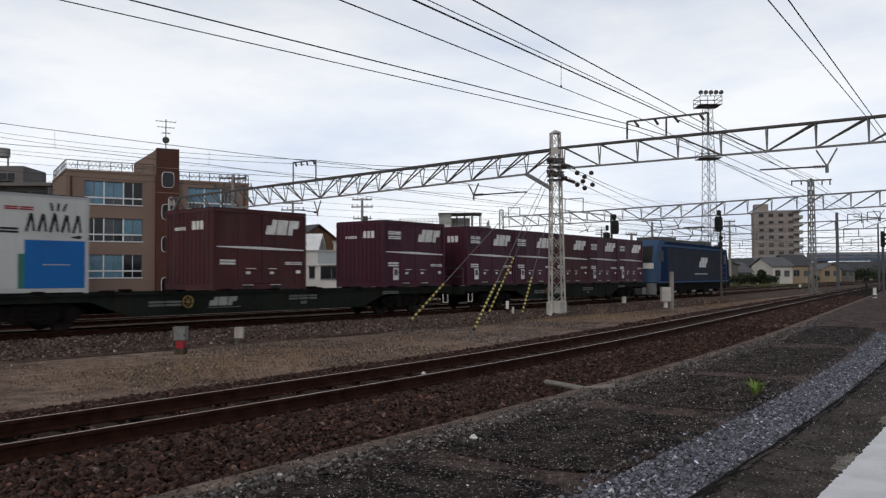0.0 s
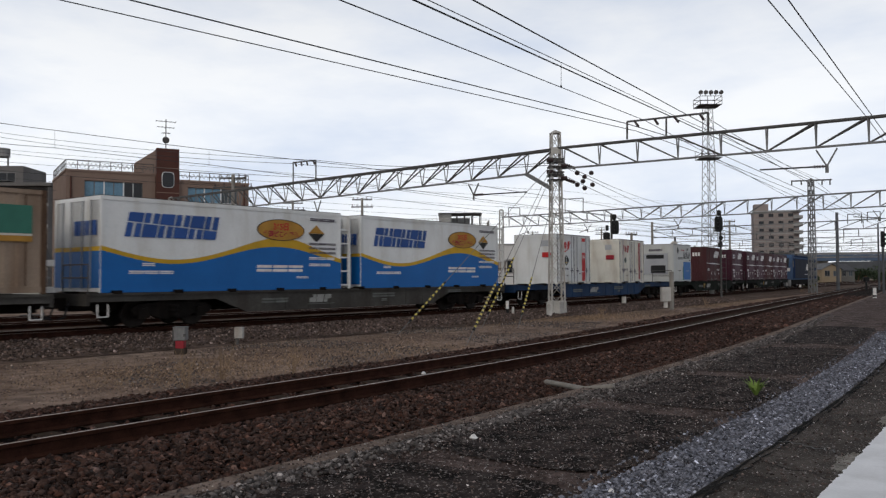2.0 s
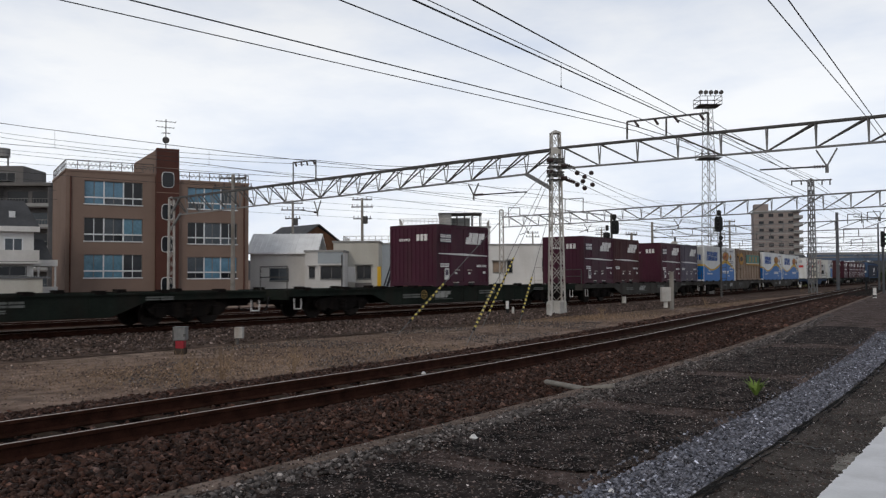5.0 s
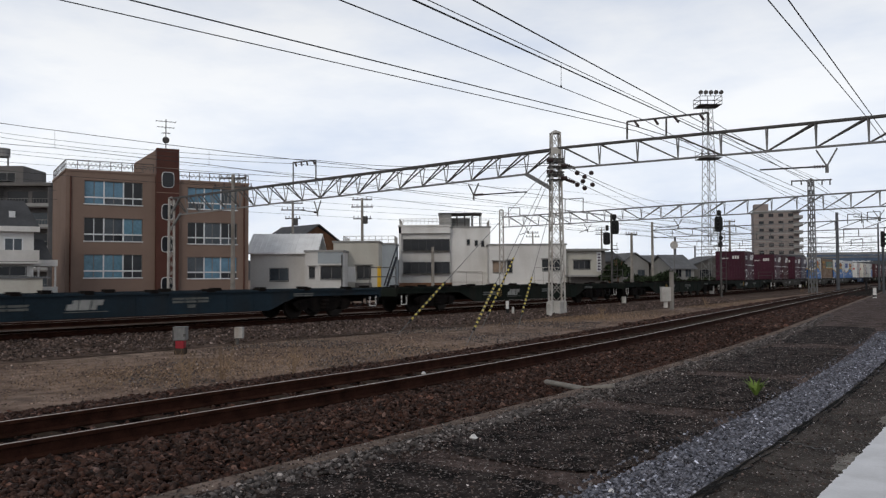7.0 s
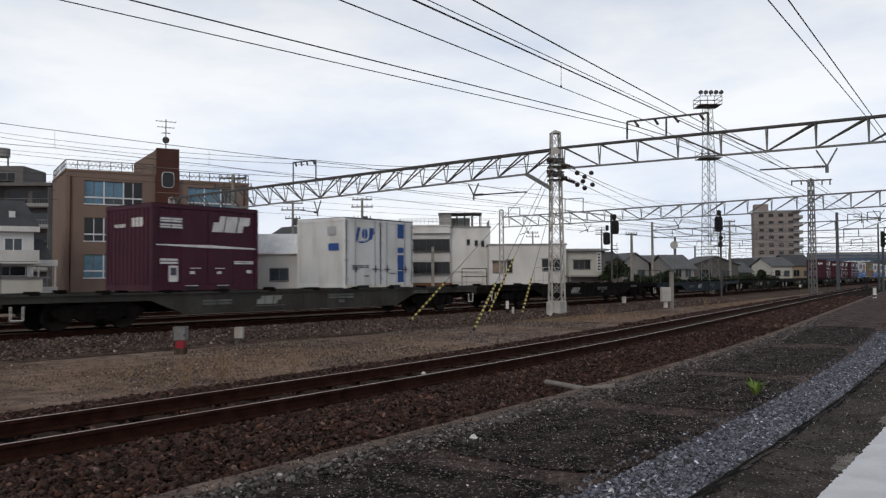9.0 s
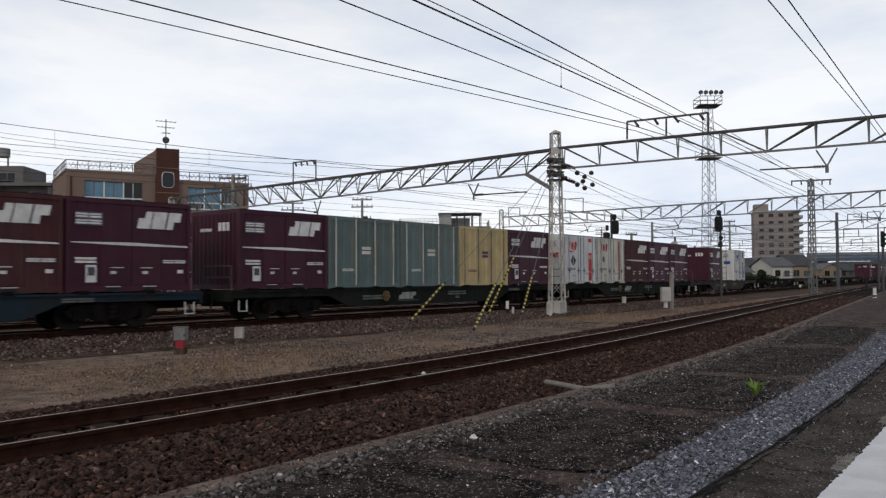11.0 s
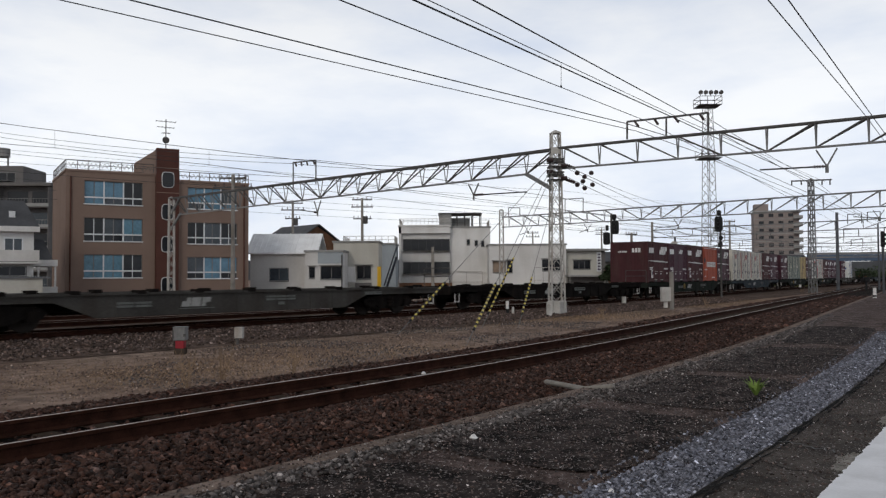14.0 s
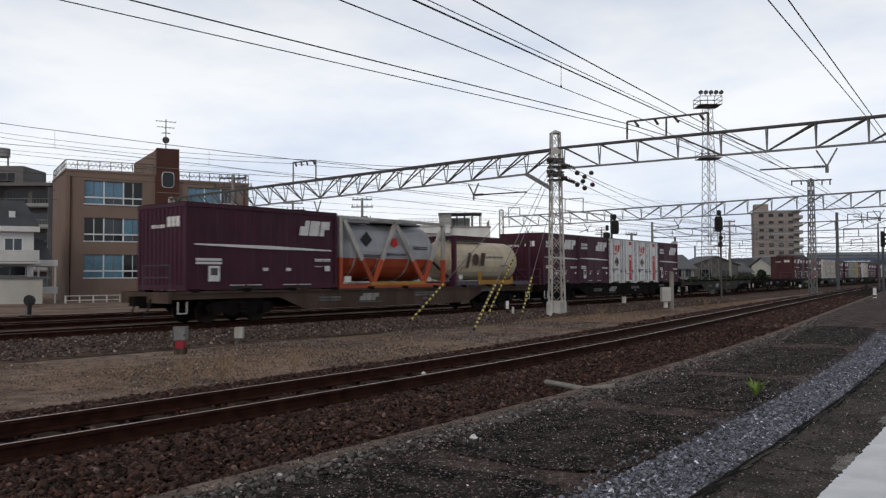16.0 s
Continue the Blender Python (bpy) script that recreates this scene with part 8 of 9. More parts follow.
    rail_run(b, [(5.2, -1.6, -0.5), (9.4, -1.6, -0.5)], 3.0, 1.0, STEEL_PAINT)
    b, L = block("shop_house", "cream two-storey shop house with an upright sign", (14.87, 101.00, 2.09), (19.60, 101.00, 2.06), 8, -0.5, 4.6, WALL_CREAM, ((0.85, 2.95, 2.3, 3.4, 3, GLASS_DARK),))
    boxes("eave", [(-0.3, L + 0.3, -0.7, 0.0, 4.5, 4.7)], WALL_GREY, b)
    boxes("awning", [(-0.3, L + 0.3, -1.2, 0.0, 1.4, 1.6)], WALL_GREY, b)
    boxes("shop_front", [(0.2, L - 0.2, -0.03, 0.0, -0.4, 1.4)], WALL_SHADE, b)
    boxes("side_panel", [(4.25, L, -0.04, 0.0, 1.6, 4.5)], WALL_SHADE, b)
    sg = boxes("upright_sign", [(3.65, 4.2, -0.3, -0.2, 2.0, 4.35)], FRAME_WHITE, b, "white upright sign with dark bars of writing")
    for q in range(6):
        boxes("sign_bar", [(3.75, 4.1, -0.31, -0.3, 2.15 + 0.36 * q, 2.38 + 0.36 * q)], SLATE, sg)
    # the house at 1366 is white; the darker cream paints its wall's shade
    for i, (x0, x1, d, e, r, wall, roof) in enumerate(((1052, 1100, 118, 3.6, 4.9, WALL_DULL, ROOF_DARK), (1098, 1148, 126, 3.4, 4.9, WALL_GREY, ROOF_SLATE), (1145, 1206, 132, 3.3, 4.7, WALL_TAUPE, ROOF_SLATE), (1190, 1228, 122, 2.6, 4.5, WALL_GREY, ROOF_SLATE), (1226, 1306, 140, 3.3, 4.7, WALL_DULL, ROOF_SLATE),
                                                       (1288, 1330, 158, 2.2, 3.9, WALL_DULL, ROOF_SLATE), (1312, 1345, 172, 3.4, 5.0, WALL_DULL, ROOF_DARK), (1340, 1368, 176, 3.2, 5.2, WALL_DULL, ROOF_SLATE), (1366, 1402, 164, 3.4, 5.0, WALL_CREAM, ROOF_SLATE), (1398, 1438, 168, 3.6, 5.6, WALL_BEIGE, ROOF_DARK), (1454, 1488, 190, 2.9, 4.1, WALL_BEIGE, ROOF_SLATE), (1486, 1512, 196, 2.6, 4.0, WALL_DULL, ROOF_DARK))):
        p0, p1 = ((x0 - 784) / 1479 * d, d), ((x1 - 784) / 1479 * (d + 1), d + 1)
        w = math.hypot(p1[0] - p0[0], p1[1] - p0[1])
        gabled("house", ("grey house", "white house", "low house")[i % 3] + " with pitched roof at the yard's far edge", p0, p1, 7, -0.5, e, r, wall, roof,
               ((w * 0.15, w * 0.4, 1.3, 2.5, 2, GLASS_DARK), (w * 0.6, w * 0.85, 1.3, 2.4, 2, GLASS_PALE)), along=i % 3 != 1)
    # distant tower block
    m, L = front((123.06, 330.00, 3.36)[:2], (136.99, 326.00, 3.25)[:2])
    b = building("tower_block", "distant nine-storey taupe apartment tower with balconies", m)
    boxes("wall", [(0, L, 0, 14, -0.5, 26.6)], WALL_TAUPE, b)
    boxes("roof_house", [(0.2, 5.5, 1, 8, 26.6, 29.8)], WALL_TAUPE, b)
    boxes("wall", [(L, L + 2.2, 1.2, 14, -0.5, 26.6)], WALL_TAUPE, b)
    boxes("roof_slab", [(-0.3, L + 3.6, -0.6, 14.3, 26.6, 27.1)], WALL_GREY, b)
    for k in range(9):
        z = 0.4 + 2.92 * k
        boxes("balcony", [(L, L + 3.4, -0.5, 12, z, z + 0.2), (L + 3.2, L + 3.4, -0.5, 12, z + 0.2, z + 1.25), (L, L + 3.4, -0.5, -0.3, z + 0.2, z + 1.25)], WALL_GREY, b)
        for i in range(4):
            boxes("pane", [(1.8 + 3.6 * i, 3.6 + 3.6 * i, -0.06, 0.0, z + 0.8, z + 2.1)], GLASS_DARK, b)
        boxes("storey_band", [(0, L, -0.08, 0.0, z - 0.15, z + 0.1)], WALL_GREY, b)
    # road bridge in the distance
    br = thing("road_bridge", "distant blue-grey road bridge over the tracks", "bridge")
    p0, p1 = Vector((112, 262, 0)), Vector((235, 245, 0))
    for z0, z1, w, mat in ((5.95, 6.9, 9.0, BRIDGE_BLUE), (6.9, 7.1, 9.6, CONCRETE)):
        bm = bmesh.new()
        bar(bm, (p0.x, p0.y, (z0 + z1) / 2), (p1.x, p1.y, (z0 + z1) / 2), w, z1 - z0)
        part("girder" if z0 < 6.5 else "deck", bm, mat, br)
    for z0, z1, mat in ((7.1, 7.8, BRIDGE_BLUE), (7.8, 8.5, STEEL_GALV)):
        bm = bmesh.new()
        bar(bm, (p0.x, p0.y - 4.65, (z0 + z1) / 2), (p1.x, p1.y - 4.65, (z0 + z1) / 2), 0.2, z1 - z0 - 0.01)
        part("parapet" if z0 < 8 else "screen", bm, mat, br)
    rail_run(br, [(p0.x, p0.y - 4.7, 7.1), (p1.x, p1.y - 4.7, 7.1)], 1.2, 2.0, BRIDGE_BLUE)
    for f in (0.05, 0.22, 0.45, 0.7):
        q = p0.lerp(p1, f)
        boxes("pier", [(q.x - 0.8, q.x + 0.8, q.y - 3, q.y + 3, -0.5, 5.95)], CONCRETE, br)


def build_backdrop():
    """Far town and low hills that close the view."""
    rnd = random.Random(12)
    bm = bmesh.new()
    top, n = [], 90
    for i in range(n):
        an = -1.2 + 2.4 * i / (n - 1)
        h = 10 + 12 * (0.5 + noise.noise((an * 6, 0, 1))) + rnd.uniform(0, 3)
        top.append((900 * math.sin(an), 900 * math.cos(an), h))
    lo = [bm.verts.new((x, y, -2)) for x, y, h in top]
    up = [bm.verts.new((x, y, h)) for x, y, h in top]
    for i in range(n - 1):
        bm.faces.new((lo[i], lo[i + 1], up[i + 1], up[i]))
    lone("backdrop", bm, HAZE, "hazy grey-blue far hills and town", "backdrop", kind="structure")


def utility_pole(x, y, h, arms, label):
    p = thing("utility_pole", label, "utility pole", "utility poles", Matrix.Translation((x, y, 0)))
    bm = bmesh.new()
    rod(bm, (0, 0, -0.5), (0, 0, h), 0.19, 8, 0.13)
    part("pole", bm, CONCRETE, p)
    for z, w in arms:
        boxes("cross_arm", [(-w, w, -0.06, 0.06, z - 0.06, z + 0.06)], STEEL_DARK, p)
        for k in (-0.9, -0.45, 0.45, 0.9):
            bm = bmesh.new()
            insulator(bm, (k * w, 0, z + 0.05), (k * w, 0, z + 0.32), 0.07)
            part("insulator", bm, PORCELAIN, p)
    if h > 10:
        bm = bmesh.new()
        rod(bm, (0.35, -0.1, h * 0.72), (0.35, -0.1, h * 0.72 + 0.8), 0.28, 10)
        part("transformer", bm, STEEL_DARK, p)
    return p


def build_poles():
    for x, y, d, h, arms in ((641, 480, 92, 10.2, ((10.0, 1.1), (9.2, 1.2), (7.9, 1.0))), (518, 480, 98, 10.5, ((10.2, 1.2), (9.4, 1.4), (8.4, 0.9))), (412, 480, 62.5, 9.2, ((8.9, 1.0), (8.2, 1.5))),
                             (1118, 480, 88, 6.0, ((5.8, 0.6),)), (1292, 480, 120, 9.4, ((9.2, 0.8), (8.6, 0.8))), (1065, 480, 140, 9.5, ((9.2, 1.0), (8.5, 1.0))), (943, 480, 150, 9.6, ((9.3, 1.0), (8.6, 1.2))), (832, 480, 140, 9.0, ((8.8, 1.0),))):
        utility_pole((x - 784) / 1479 * d, d, h, arms, "grey concrete utility pole with cross arms")
    m = thing("road_mirror", "round convex mirror disc on a thin pole", "mirror", "", Matrix.Translation(((1193 - 784) / 1479 * 105, 105, 0)))
    bm = bmesh.new()
    rod(bm, (0, 0, -0.5), (0, 0, 5.0), 0.06, 6)
    part("pole", bm, STEEL_GALV, m)
    bm = bmesh.new()
    turned(bm, [(-0.12, 0.45), (-0.05, 0.5)], 16, "y", (0, 0, 5.3))
    part("disc", bm, STEEL_PAINT, m)


# ---------- plants, stones ----------
def leaf_cloud(verts, faces, c, r, n, size, rnd, flat=0.7):
    for _ in range(n):
        while True:
            v = Vector((rnd.uniform(-1, 1), rnd.uniform(-1, 1), rnd.uniform(-1, 1)))
            if 0.3 < v.length < 1:
                break
        p = Vector(c) + Vector((v.x * r, v.y * r, v.z * r * flat)) * (0.8 + 0.4 * noise.noise(v * 2.2 + Vector(c)))
        a = Vector((rnd.gauss(0, 1), rnd.gauss(0, 1), rnd.gauss(0, 1))).normalized()
        b = a.orthogonal().normalized()
        s = size * rnd.uniform(0.6, 1.3)
        i = len(verts)
        verts += [p + a * s, p + b * s * 0.5, p - a * s, p - b * s * 0.5]
        faces.append((i, i + 1, i + 2, i + 3))


def raw_mesh(name, verts, faces, material):
    me = bpy.data.meshes.new(name)
    me.from_pydata([tuple(v) for v in verts], [], faces)
    me.materials.append(material)
    return me


def build_plants():
    rnd = random.Random(7)
    for x, d, h, r in ((1292, 150, 2.4, 2.6), (1310, 150, 2.0, 2.2), (1335, 152, 1.8, 2.4), (1348, 150, 3.2, 1.3), (1360, 150, 1.6, 2.0), (1180, 100, 2.6, 1.8), (1165, 102, 2.2, 1.6), (1150, 100, 1.8, 1.6), (1205, 104, 1.6, 1.5), (1120, 104, 2.0, 1.4), (1092, 98, 5.0, 1.5), (1078, 99, 3.6, 1.2), (1240, 108, 1.6, 1.6), (1260, 110, 1.4, 1.8), (1285, 112, 1.8, 1.7), (1518, 205, 3.9, 2.4), (1500, 206, 3.2, 2.2), (1530, 228, 3.6, 2.2), (1440, 180, 1.8, 1.6)):
        t = thing("shrub" if h < 4 else "tree", "dark green " + ("shrub" if h < 4 else "tree") + " at the yard's far edge", "shrub" if h < 4 else "tree", "shrubs beyond the yard", Matrix.Translation(((x - 784) / 1479 * d, d, -0.4)))
        bm = bmesh.new()
        rod(bm, (0, 0, 0), (0.1, 0, h * 0.6), 0.14, 7, 0.06)
        for k in range(4):
            an = rnd.uniform(0, 6.28)
            rod(bm, (0.04, 0, h * 0.25), (r * 0.5 * math.cos(an), r * 0.5 * math.sin(an), h * 0.75), 0.06, 5, 0.02)
        part("trunk", bm, ROOF_RUST, t)
        v, f = [], []
        for k in range(6):
            leaf_cloud(v, f, (rnd.uniform(-0.5, 0.5) * r, rnd.uniform(-0.5, 0.5) * r, h * rnd.uniform(0.45, 0.8)), r * 0.6, 150, 0.22 if h < 4 else 0.4, rnd)
        ob = new("crown", raw_mesh("crown", v, f, FOLIAGE))
        ob.parent = t
    # rough grass before the far houses, and woods under the bridge
    v, f = [], []
    for _ in range(120):
        px, d = rnd.uniform(0.335, 0.44), rnd.uniform(118, 146)
        leaf_cloud(v, f, (px * d, d, -0.25), rnd.uniform(0.8, 1.6), 45, 0.16, rnd, 0.3)
    tagged(new("rough_grass", raw_mesh("rough_grass", v, f, GRASS_FAR)), "rough green grass at the yard's far edge", "grass", kind="stuff")
    v, f = [], []
    for _ in range(70):
        px, d = rnd.uniform(0.42, 0.56), rnd.uniform(205, 300)
        h = rnd.uniform(1.5, 4.0)
        leaf_cloud(v, f, (px * d, d, h * 0.5), h * 0.8, 80, 0.4, rnd, 0.8)
    tagged(new("far_woods", raw_mesh("far_woods", v, f, FOLIAGE)), "dark low woods in the distance beyond the yard", "woods", kind="stuff")
    # dead grass over the soil between the tracks
    v, f = [], []
    for _ in range(2600):
        a = rnd.uniform(2, 60) if rnd.random() < 0.8 else rnd.uniform(60, 110)
        o = rnd.uniform(-8.4, -2.4)
        p = near_point(a, o)
        if noise.noise((p.x * 0.22, p.y * 0.22, 2.0)) < -0.02:
            continue
        h = rnd.uniform(0.015, 0.055) * (1.9 if rnd.random() < 0.03 else 1)
        an = rnd.uniform(0, 6.28)
        i = len(v)
        w = 0.0025 + a * 0.0002
        z = -0.33
        v += [Vector((p.x - w, p.y, z)), Vector((p.x + w, p.y, z)), Vector((p.x + h * 0.7 * math.cos(an), p.y + h * 0.7 * math.sin(an), z + 0.03 + h))]
        f.append((i, i + 1, i + 2))
    for _ in range(16000):
        c, r = rnd.choice((((7.25, 35.19, -0.30), 4.5), ((15.24, 48.52, -0.30), 6.0), ((5.00, 34.44, -0.30), 3.0), ((-3.87, 15.74, -0.30), 2.6), ((-5.6, 14.2, -0.30), 3.0), ((-1.2, 19.0, -0.30), 3.4), ((21.0, 56.0, -0.30), 6.0)))
        p = Vector((c[0] + rnd.gauss(0, 0.5) * r, c[1] + rnd.gauss(0, 0.5) * r, -0.33))
        h, an, i, w = rnd.uniform(0.008, 0.035) * (2.2 if rnd.random() < 0.05 else 1), rnd.uniform(0, 6.28), len(v), 0.0025 + p.y * 0.00016
        v += [Vector((p.x - w, p.y, p.z)), Vector((p.x + w, p.y, p.z)), Vector((p.x + 0.06 * math.cos(an), p.y + 0.06 * math.sin(an), p.z + 0.02 + h))]
        f.append((i, i + 1, i + 2))
    tagged(new("dry_grass", raw_mesh("dry_grass", v, f, DRY_GRASS)), "thin dead brown grass between the tracks", "grass", kind="stuff")
    # one green weed on the platform and tall dry stalks by the cable box
    w = thing("weed", "small bright green weed at the gravel's edge", "weed", "", Matrix.Translation((3.49, 9.40, 0.01)))
    for k in range(34):
        bm = bmesh.new()
        an, ln = rnd.uniform(0, 6.28), rnd.uniform(0.12, 0.3)
        tip = Vector((math.cos(an) * ln * 0.75, math.sin(an) * ln * 0.75, ln * rnd.uniform(0.5, 1.0)))
        sd = Vector((-math.sin(an), math.cos(an), 0)) * 0.012
        mid = tip * 0.55 + Vector((0, 0, 0.04))
        vs = [bm.verts.new(q) for q in (-sd * 0.5, sd * 0.5, mid + sd, tip, mid - sd)]
        bm.faces.new(vs)
        part("leaf", bm, WEED_GREEN, w)
    for c in ((-3.85, 12.57, -0.30), (-3.63, 13.81, -0.30), (-2.56, 14.32, -0.30), (6.48, 34.28, -0.30), (13.87, 44.16, -0.30), (31.44, 73.27, -0.20)):
        w = thing("dry_weed", "tall dead brown weed stalks", "weed", "dead weeds", Matrix.Translation(c))
        for k in range(12):
            bm = bmesh.new()
            tip = Vector((rnd.gauss(0, 0.12), rnd.gauss(0, 0.12), rnd.uniform(0.3, 0.65)))
            rod(bm, (rnd.gauss(0, 0.03), rnd.gauss(0, 0.03), 0), tip, 0.005, 4, 0.002)
            for j in range(3):
                q = tip * (0.5 + 0.15 * j)
                rod(bm, q, q + Vector((rnd.gauss(0, 0.06), rnd.gauss(0, 0.06), 0.07)), 0.003, 4)
            part("stalk", bm, DRY_GRASS, w)


STONE_V = np.array([(1, 0, -0.1), (0.3, 0.95, 0.1), (-0.8, 0.55, -0.1), (-0.75, -0.6, 0.1), (0.35, -0.9, -0.1), (0.25, 0.3, 0.75), (-0.3, -0.25, 0.7), (0.0, 0.0, -0.6)])
STONE_F = np.array([(0, 1, 5), (1, 2, 5), (2, 6, 5), (2, 3, 6), (3, 4, 6), (4, 0, 5), (4, 5, 6), (1, 0, 7), (2, 1, 7), (3, 2, 7), (4, 3, 7), (0, 4, 7)])


def stones(name, material, label, n, place, s0, s1, seed):
    """A bed of separate angular stones: place(u, v) gives a point, sizes run from s0 to s1."""
    rs = np.random.RandomState(seed)
    V, F = np.empty((n * 8, 3)), np.empty((n * 12, 3), int)
    for i in range(n):
        p, far = place(rs)
        ang, tilt = rs.uniform(0, 2 * np.pi), rs.normal(0, 0.5, 3)
        c, s = np.cos(ang), np.sin(ang)
        q = STONE_V * (rs.uniform(0.55, 1.5, 3) * (1, 1, 0.75)) + rs.normal(0, 0.16, (8, 3))
        q[:, 2] += q[:, 0] * tilt[0] * 0.6 + q[:, 1] * tilt[1] * 0.6
        q = q @ np.array([[c, s, 0], [-s, c, 0], [0, 0, 1]]) * rs.uniform(s0, s1) * far
        V[i * 8:i * 8 + 8] = q + np.array(p)
        F[i * 12:i * 12 + 12] = STONE_F + i * 8
    me = bpy.data.meshes.new(name)
    me.vertices.add(n * 8)
    me.vertices.foreach_set("co", V.ravel())
    me.loops.add(n * 36)
    me.loops.foreach_set("vertex_index", F.ravel())
    me.polygons.add(n * 12)
    me.polygons.foreach_set("loop_start", np.arange(0, n * 36, 3))
    me.update(calc_edges=True)
    me.materials.append(material)
    return tagged(new(name, me), label, "stones", kind="stuff")


def build_stones():
    zs = lambda o: float(np.interp(o, [p[0] for p in PROFILE_NEAR], [p[1] for p in PROFILE_NEAR]))

    def ballast(rs):
        a = 2.0 + 26 * rs.beta(1.0, 2.0)
        o = rs.uniform(0.68, 3.02) if rs.rand() < 0.66 else rs.uniform(-2.5, -0.68) if rs.rand() < 0.7 else rs.uniform(-0.48, 0.48)
        p = near_point(a, o, zs(o) + rs.uniform(0.0, 0.035))
        return p, 1.0

    def ballast_far(rs):
        a = 26 + 44 * rs.beta(1.0, 1.8)
        o = rs.uniform(0.68, 3.02) if rs.rand() < 0.7 else rs.uniform(-2.5, -0.68)
        return near_point(a, o, zs(o) + rs.uniform(0.0, 0.03)), 1.5

    def goods(rs):
        s = rs.uniform(-24, 30)
        o = rs.uniform(0.7, 4.4)
        z = float(np.interp(o, (0, 1.8, 3.0, 4.6), (-0.18, -0.16, -0.21, -0.32)))
        return goods_point(s, o, z + rs.uniform(0, 0.03)), 1.25

    def gravel(rs):
        a = 2.5 + 20 * rs.beta(1.0, 1.9)
        o = rs.uniform(5.24, 5.82) if rs.rand() < 0.93 else rs.normal(5.5, 0.3)
        return near_point(a, float(np.clip(o, 5.1, 5.9)), 0.012 + rs.uniform(0, 0.02)), 1.0

    def litter(rs):
        a = 2.5 + 22 * rs.beta(1.0, 2.0)
        o = rs.uniform(3.1, 5.5) if rs.rand() < 0.85 else rs.uniform(5.9, 6.45)
        return near_point(a, o, 0.026 if o < 5.6 else 0.043), 1.0

    def soil(rs):
        a = rs.uniform(3, 45)
        return near_point(a, rs.uniform(-8.5, -2.3), -0.33 + rs.uniform(0, 0.02)), 1.0

    def rubble(rs):
        a = 2.0 + 30 * rs.beta(1.0, 1.8)
        return near_point(a, 3.3 + abs(rs.normal(0, 0.16)) + 0.08 * noise.noise((a * 1.9, 3, 5)), 0.016 + rs.uniform(0, 0.012)), 1.0

    def fines(rs):
        a = rs.uniform(2, 40)
        o = rs.uniform(-9.0, -2.2)
        p = near_point(a, o, -0.335 + rs.uniform(0, 0.015))
        return p, 0.6 + 0.9 * (noise.noise((p.x * 0.5, p.y * 0.5, 7)) > 0.05)

    stones("ballast_stones", STONE_DARK, "angular dark brown ballast stones beside the rails", 42000, ballast, 0.014, 0.042, 1)
    stones("ballast_stones_far", STONE_DARK, "angular dark brown ballast stones farther along", 11000, ballast_far, 0.022, 0.055, 2)
    stones("ballast_stones_goods", STONE_GOODS, "dark ballast stones of the goods line", 20000, goods, 0.014, 0.036, 3)
    stones("gravel", STONE_PALE, "pale grey crushed gravel along the platform", 36000, gravel, 0.006, 0.02, 4)
    stones("loose_grit", STONE_GRIT, "loose grit strewn over the old paving", 11000, litter, 0.002, 0.0095, 5)
    stones("loose_brown_grit", STONE_BROWN, "brown grit and dirt crumbs on the old paving", 16000, litter, 0.003, 0.012, 8)
    stones("edge_rubble", STONE_RUBBLE, "broken grey concrete crumbs along the platform's edge", 7000, rubble, 0.006, 0.03, 9)
    stones("loose_soil_stones", STONE_BROWN, "stones lying in the soil between the tracks", 3500, soil, 0.007, 0.022, 6)
    def grey_patch(rs):
        while True:
            p = near_point(rs.uniform(8, 30), rs.uniform(-8.5, -2.4), -0.33 + rs.uniform(0, 0.02))
            if noise.noise((p.x * 0.35, p.y * 0.35, 11)) > 0.08:
                return p, 1.0

    stones("grey_chippings", STONE_RUBBLE, "patches of grey chippings in the soil between the tracks", 6000, grey_patch, 0.008, 0.024, 12)
    stones("soil_gravel", STONE_SOIL, "fine grey-brown gravel in the soil between the tracks", 30000, fines, 0.005, 0.016, 10)


def build_small():
    p0, p1, p2 = Vector((1.39, 11.37, -0.06)), Vector((1.71, 10.16, 0.00)), Vector((2.01, 9.94, 0.06))
    bm = bmesh.new()
    rod(bm, p0, p1, 0.034, 10)
    rod(bm, p1, p2, 0.034, 10)
    lone("concrete_pipe", bm, CONCRETE, "short pale pipe lying in the ballast against the platform", "pipe")
    for c, s in (((0.24, 6.92, 0.04), 0.04), ((1.03, 5.21, 0.03), 0.025), ((-0.31, 12.90, -0.12), 0.05)):
        bm = bmesh.new()
        vs = [bm.verts.new(Vector(c) + Vector(q.tolist()) * s) for q in STONE_V]
        for f in STONE_F:
            bm.faces.new([vs[i] for i in f])
        lone("white_stone", bm, SIGN_WHITE, "single white stone lying on the ground", "stone", "white stones")
    # cracks between paving slabs and in the asphalt
    rnd = random.Random(3)
    for a0, o0, a1, o1 in ((5.2, 5.84, 5.5, 6.45), (7.4, 5.86, 7.2, 6.3)):
        bm = bmesh.new()
        prev, n = None, 14
        for i in range(n + 1):
            f = i / n
            o = o0 + (o1 - o0) * f
            p = near_point(a0 + (a1 - a0) * f + rnd.gauss(0, 0.025), o, 0.047 if o0 > 5.5 else 0.03)
            w = rnd.uniform(0.004, 0.014)
            cur = [bm.verts.new(p + Vector((w, w, 0))), bm.verts.new(p - Vector((w, w, 0)))]
            if prev:
                bm.faces.new((prev[0], cur[0], cur[1], prev[1]))
            prev = cur
        lone("pavement_crack", bm, BLACK, "dark ragged crack filled with dirt", "crack", kind="structure")


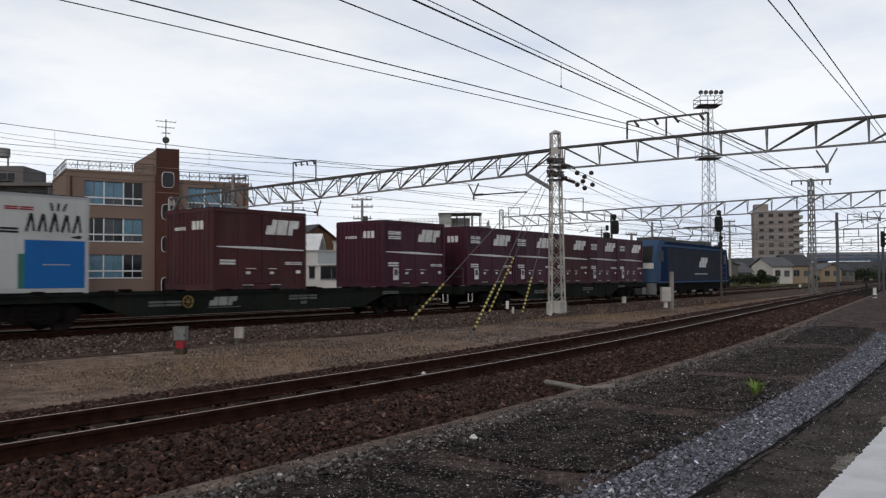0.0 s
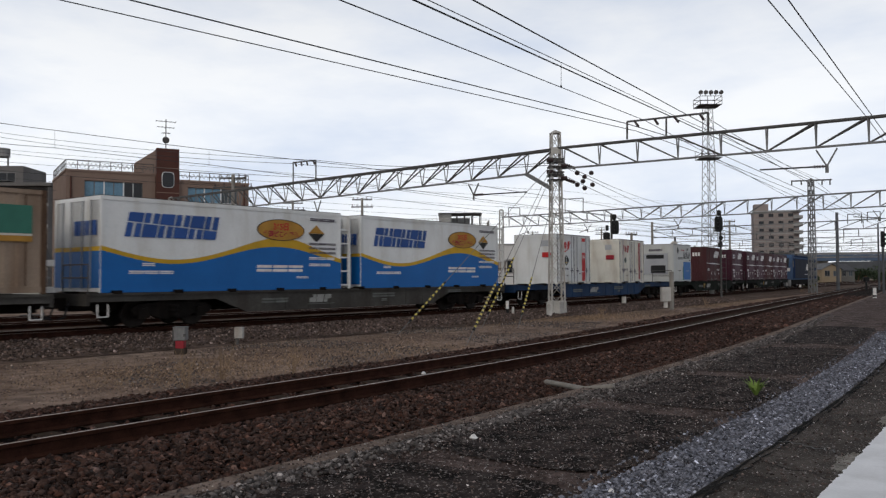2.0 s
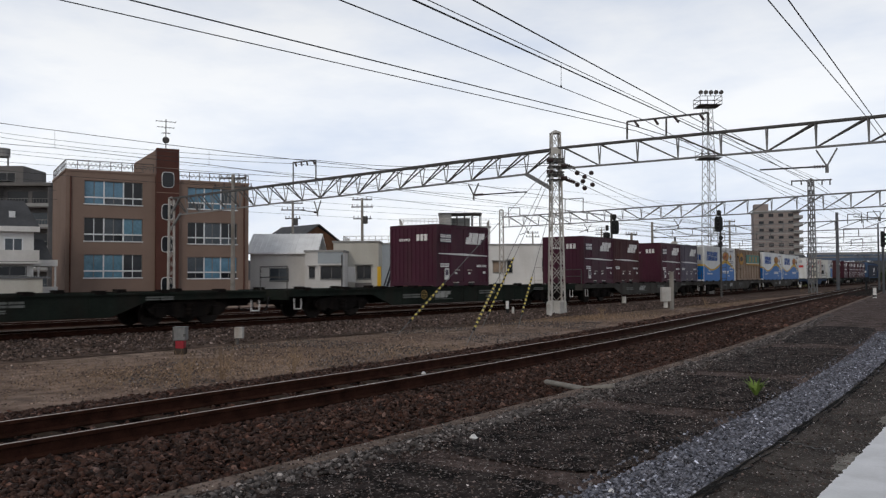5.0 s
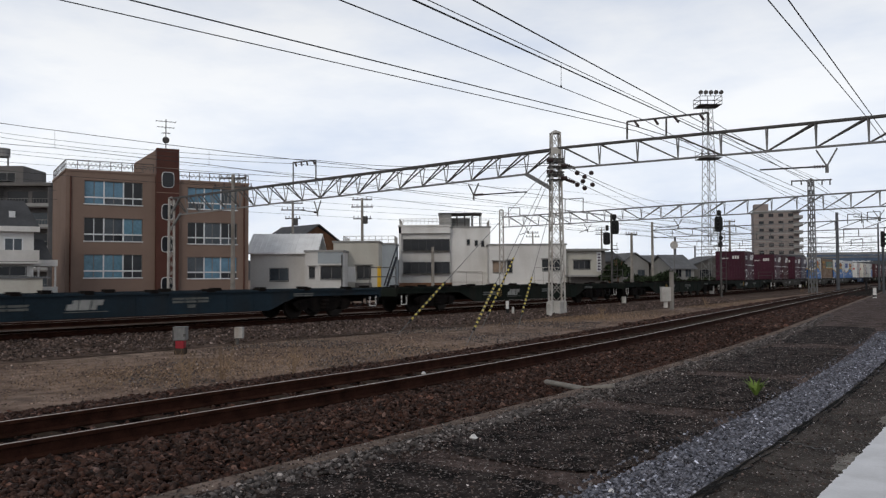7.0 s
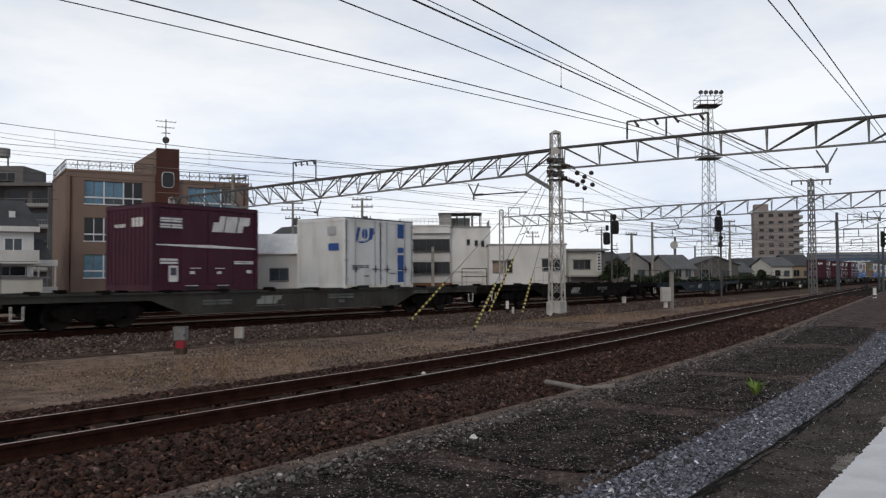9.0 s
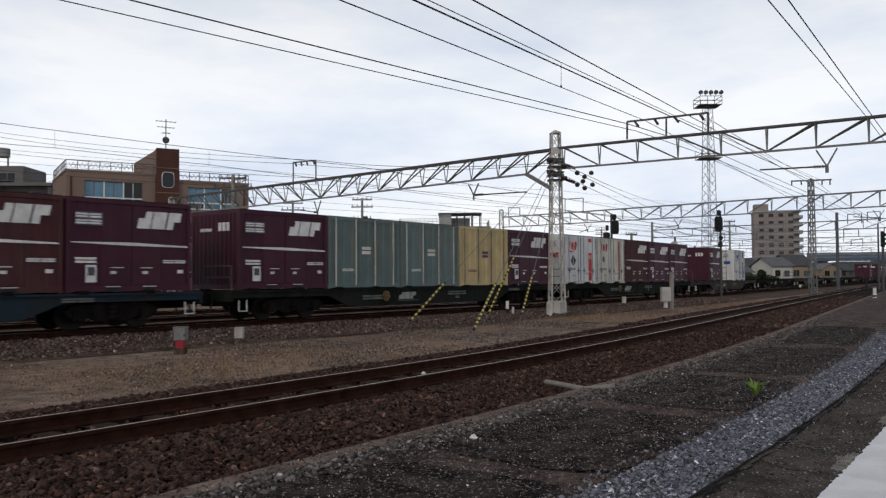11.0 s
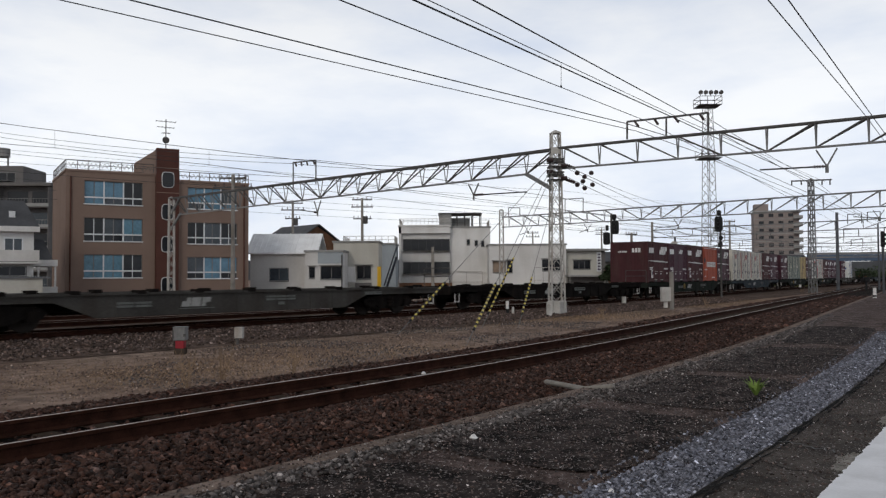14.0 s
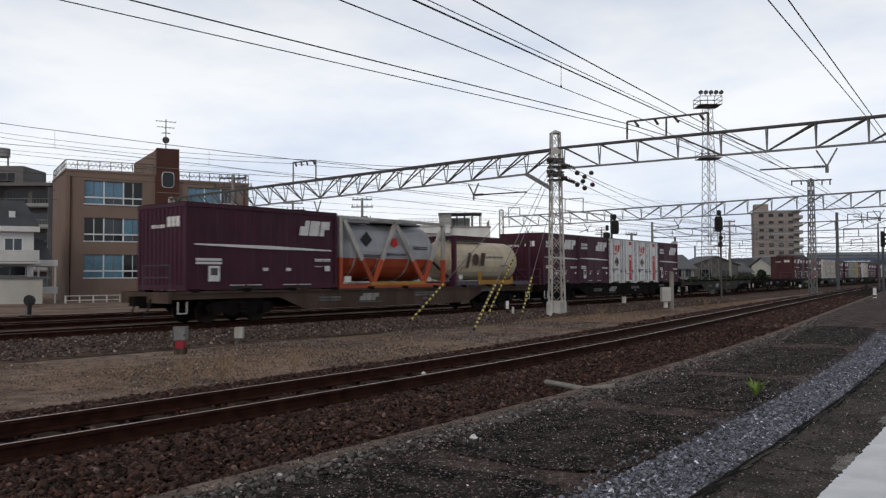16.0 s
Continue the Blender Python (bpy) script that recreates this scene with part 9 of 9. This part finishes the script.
def build_yard():
    build_portals()
    build_wires()
    build_trackside()
    build_buildings()
    build_backdrop()
    build_poles()
    build_plants()
    build_small()
    build_stones()
build_ground()
build_platform()
build_tracks()
build_train()
build_yard()
build_sleepers()
motions()
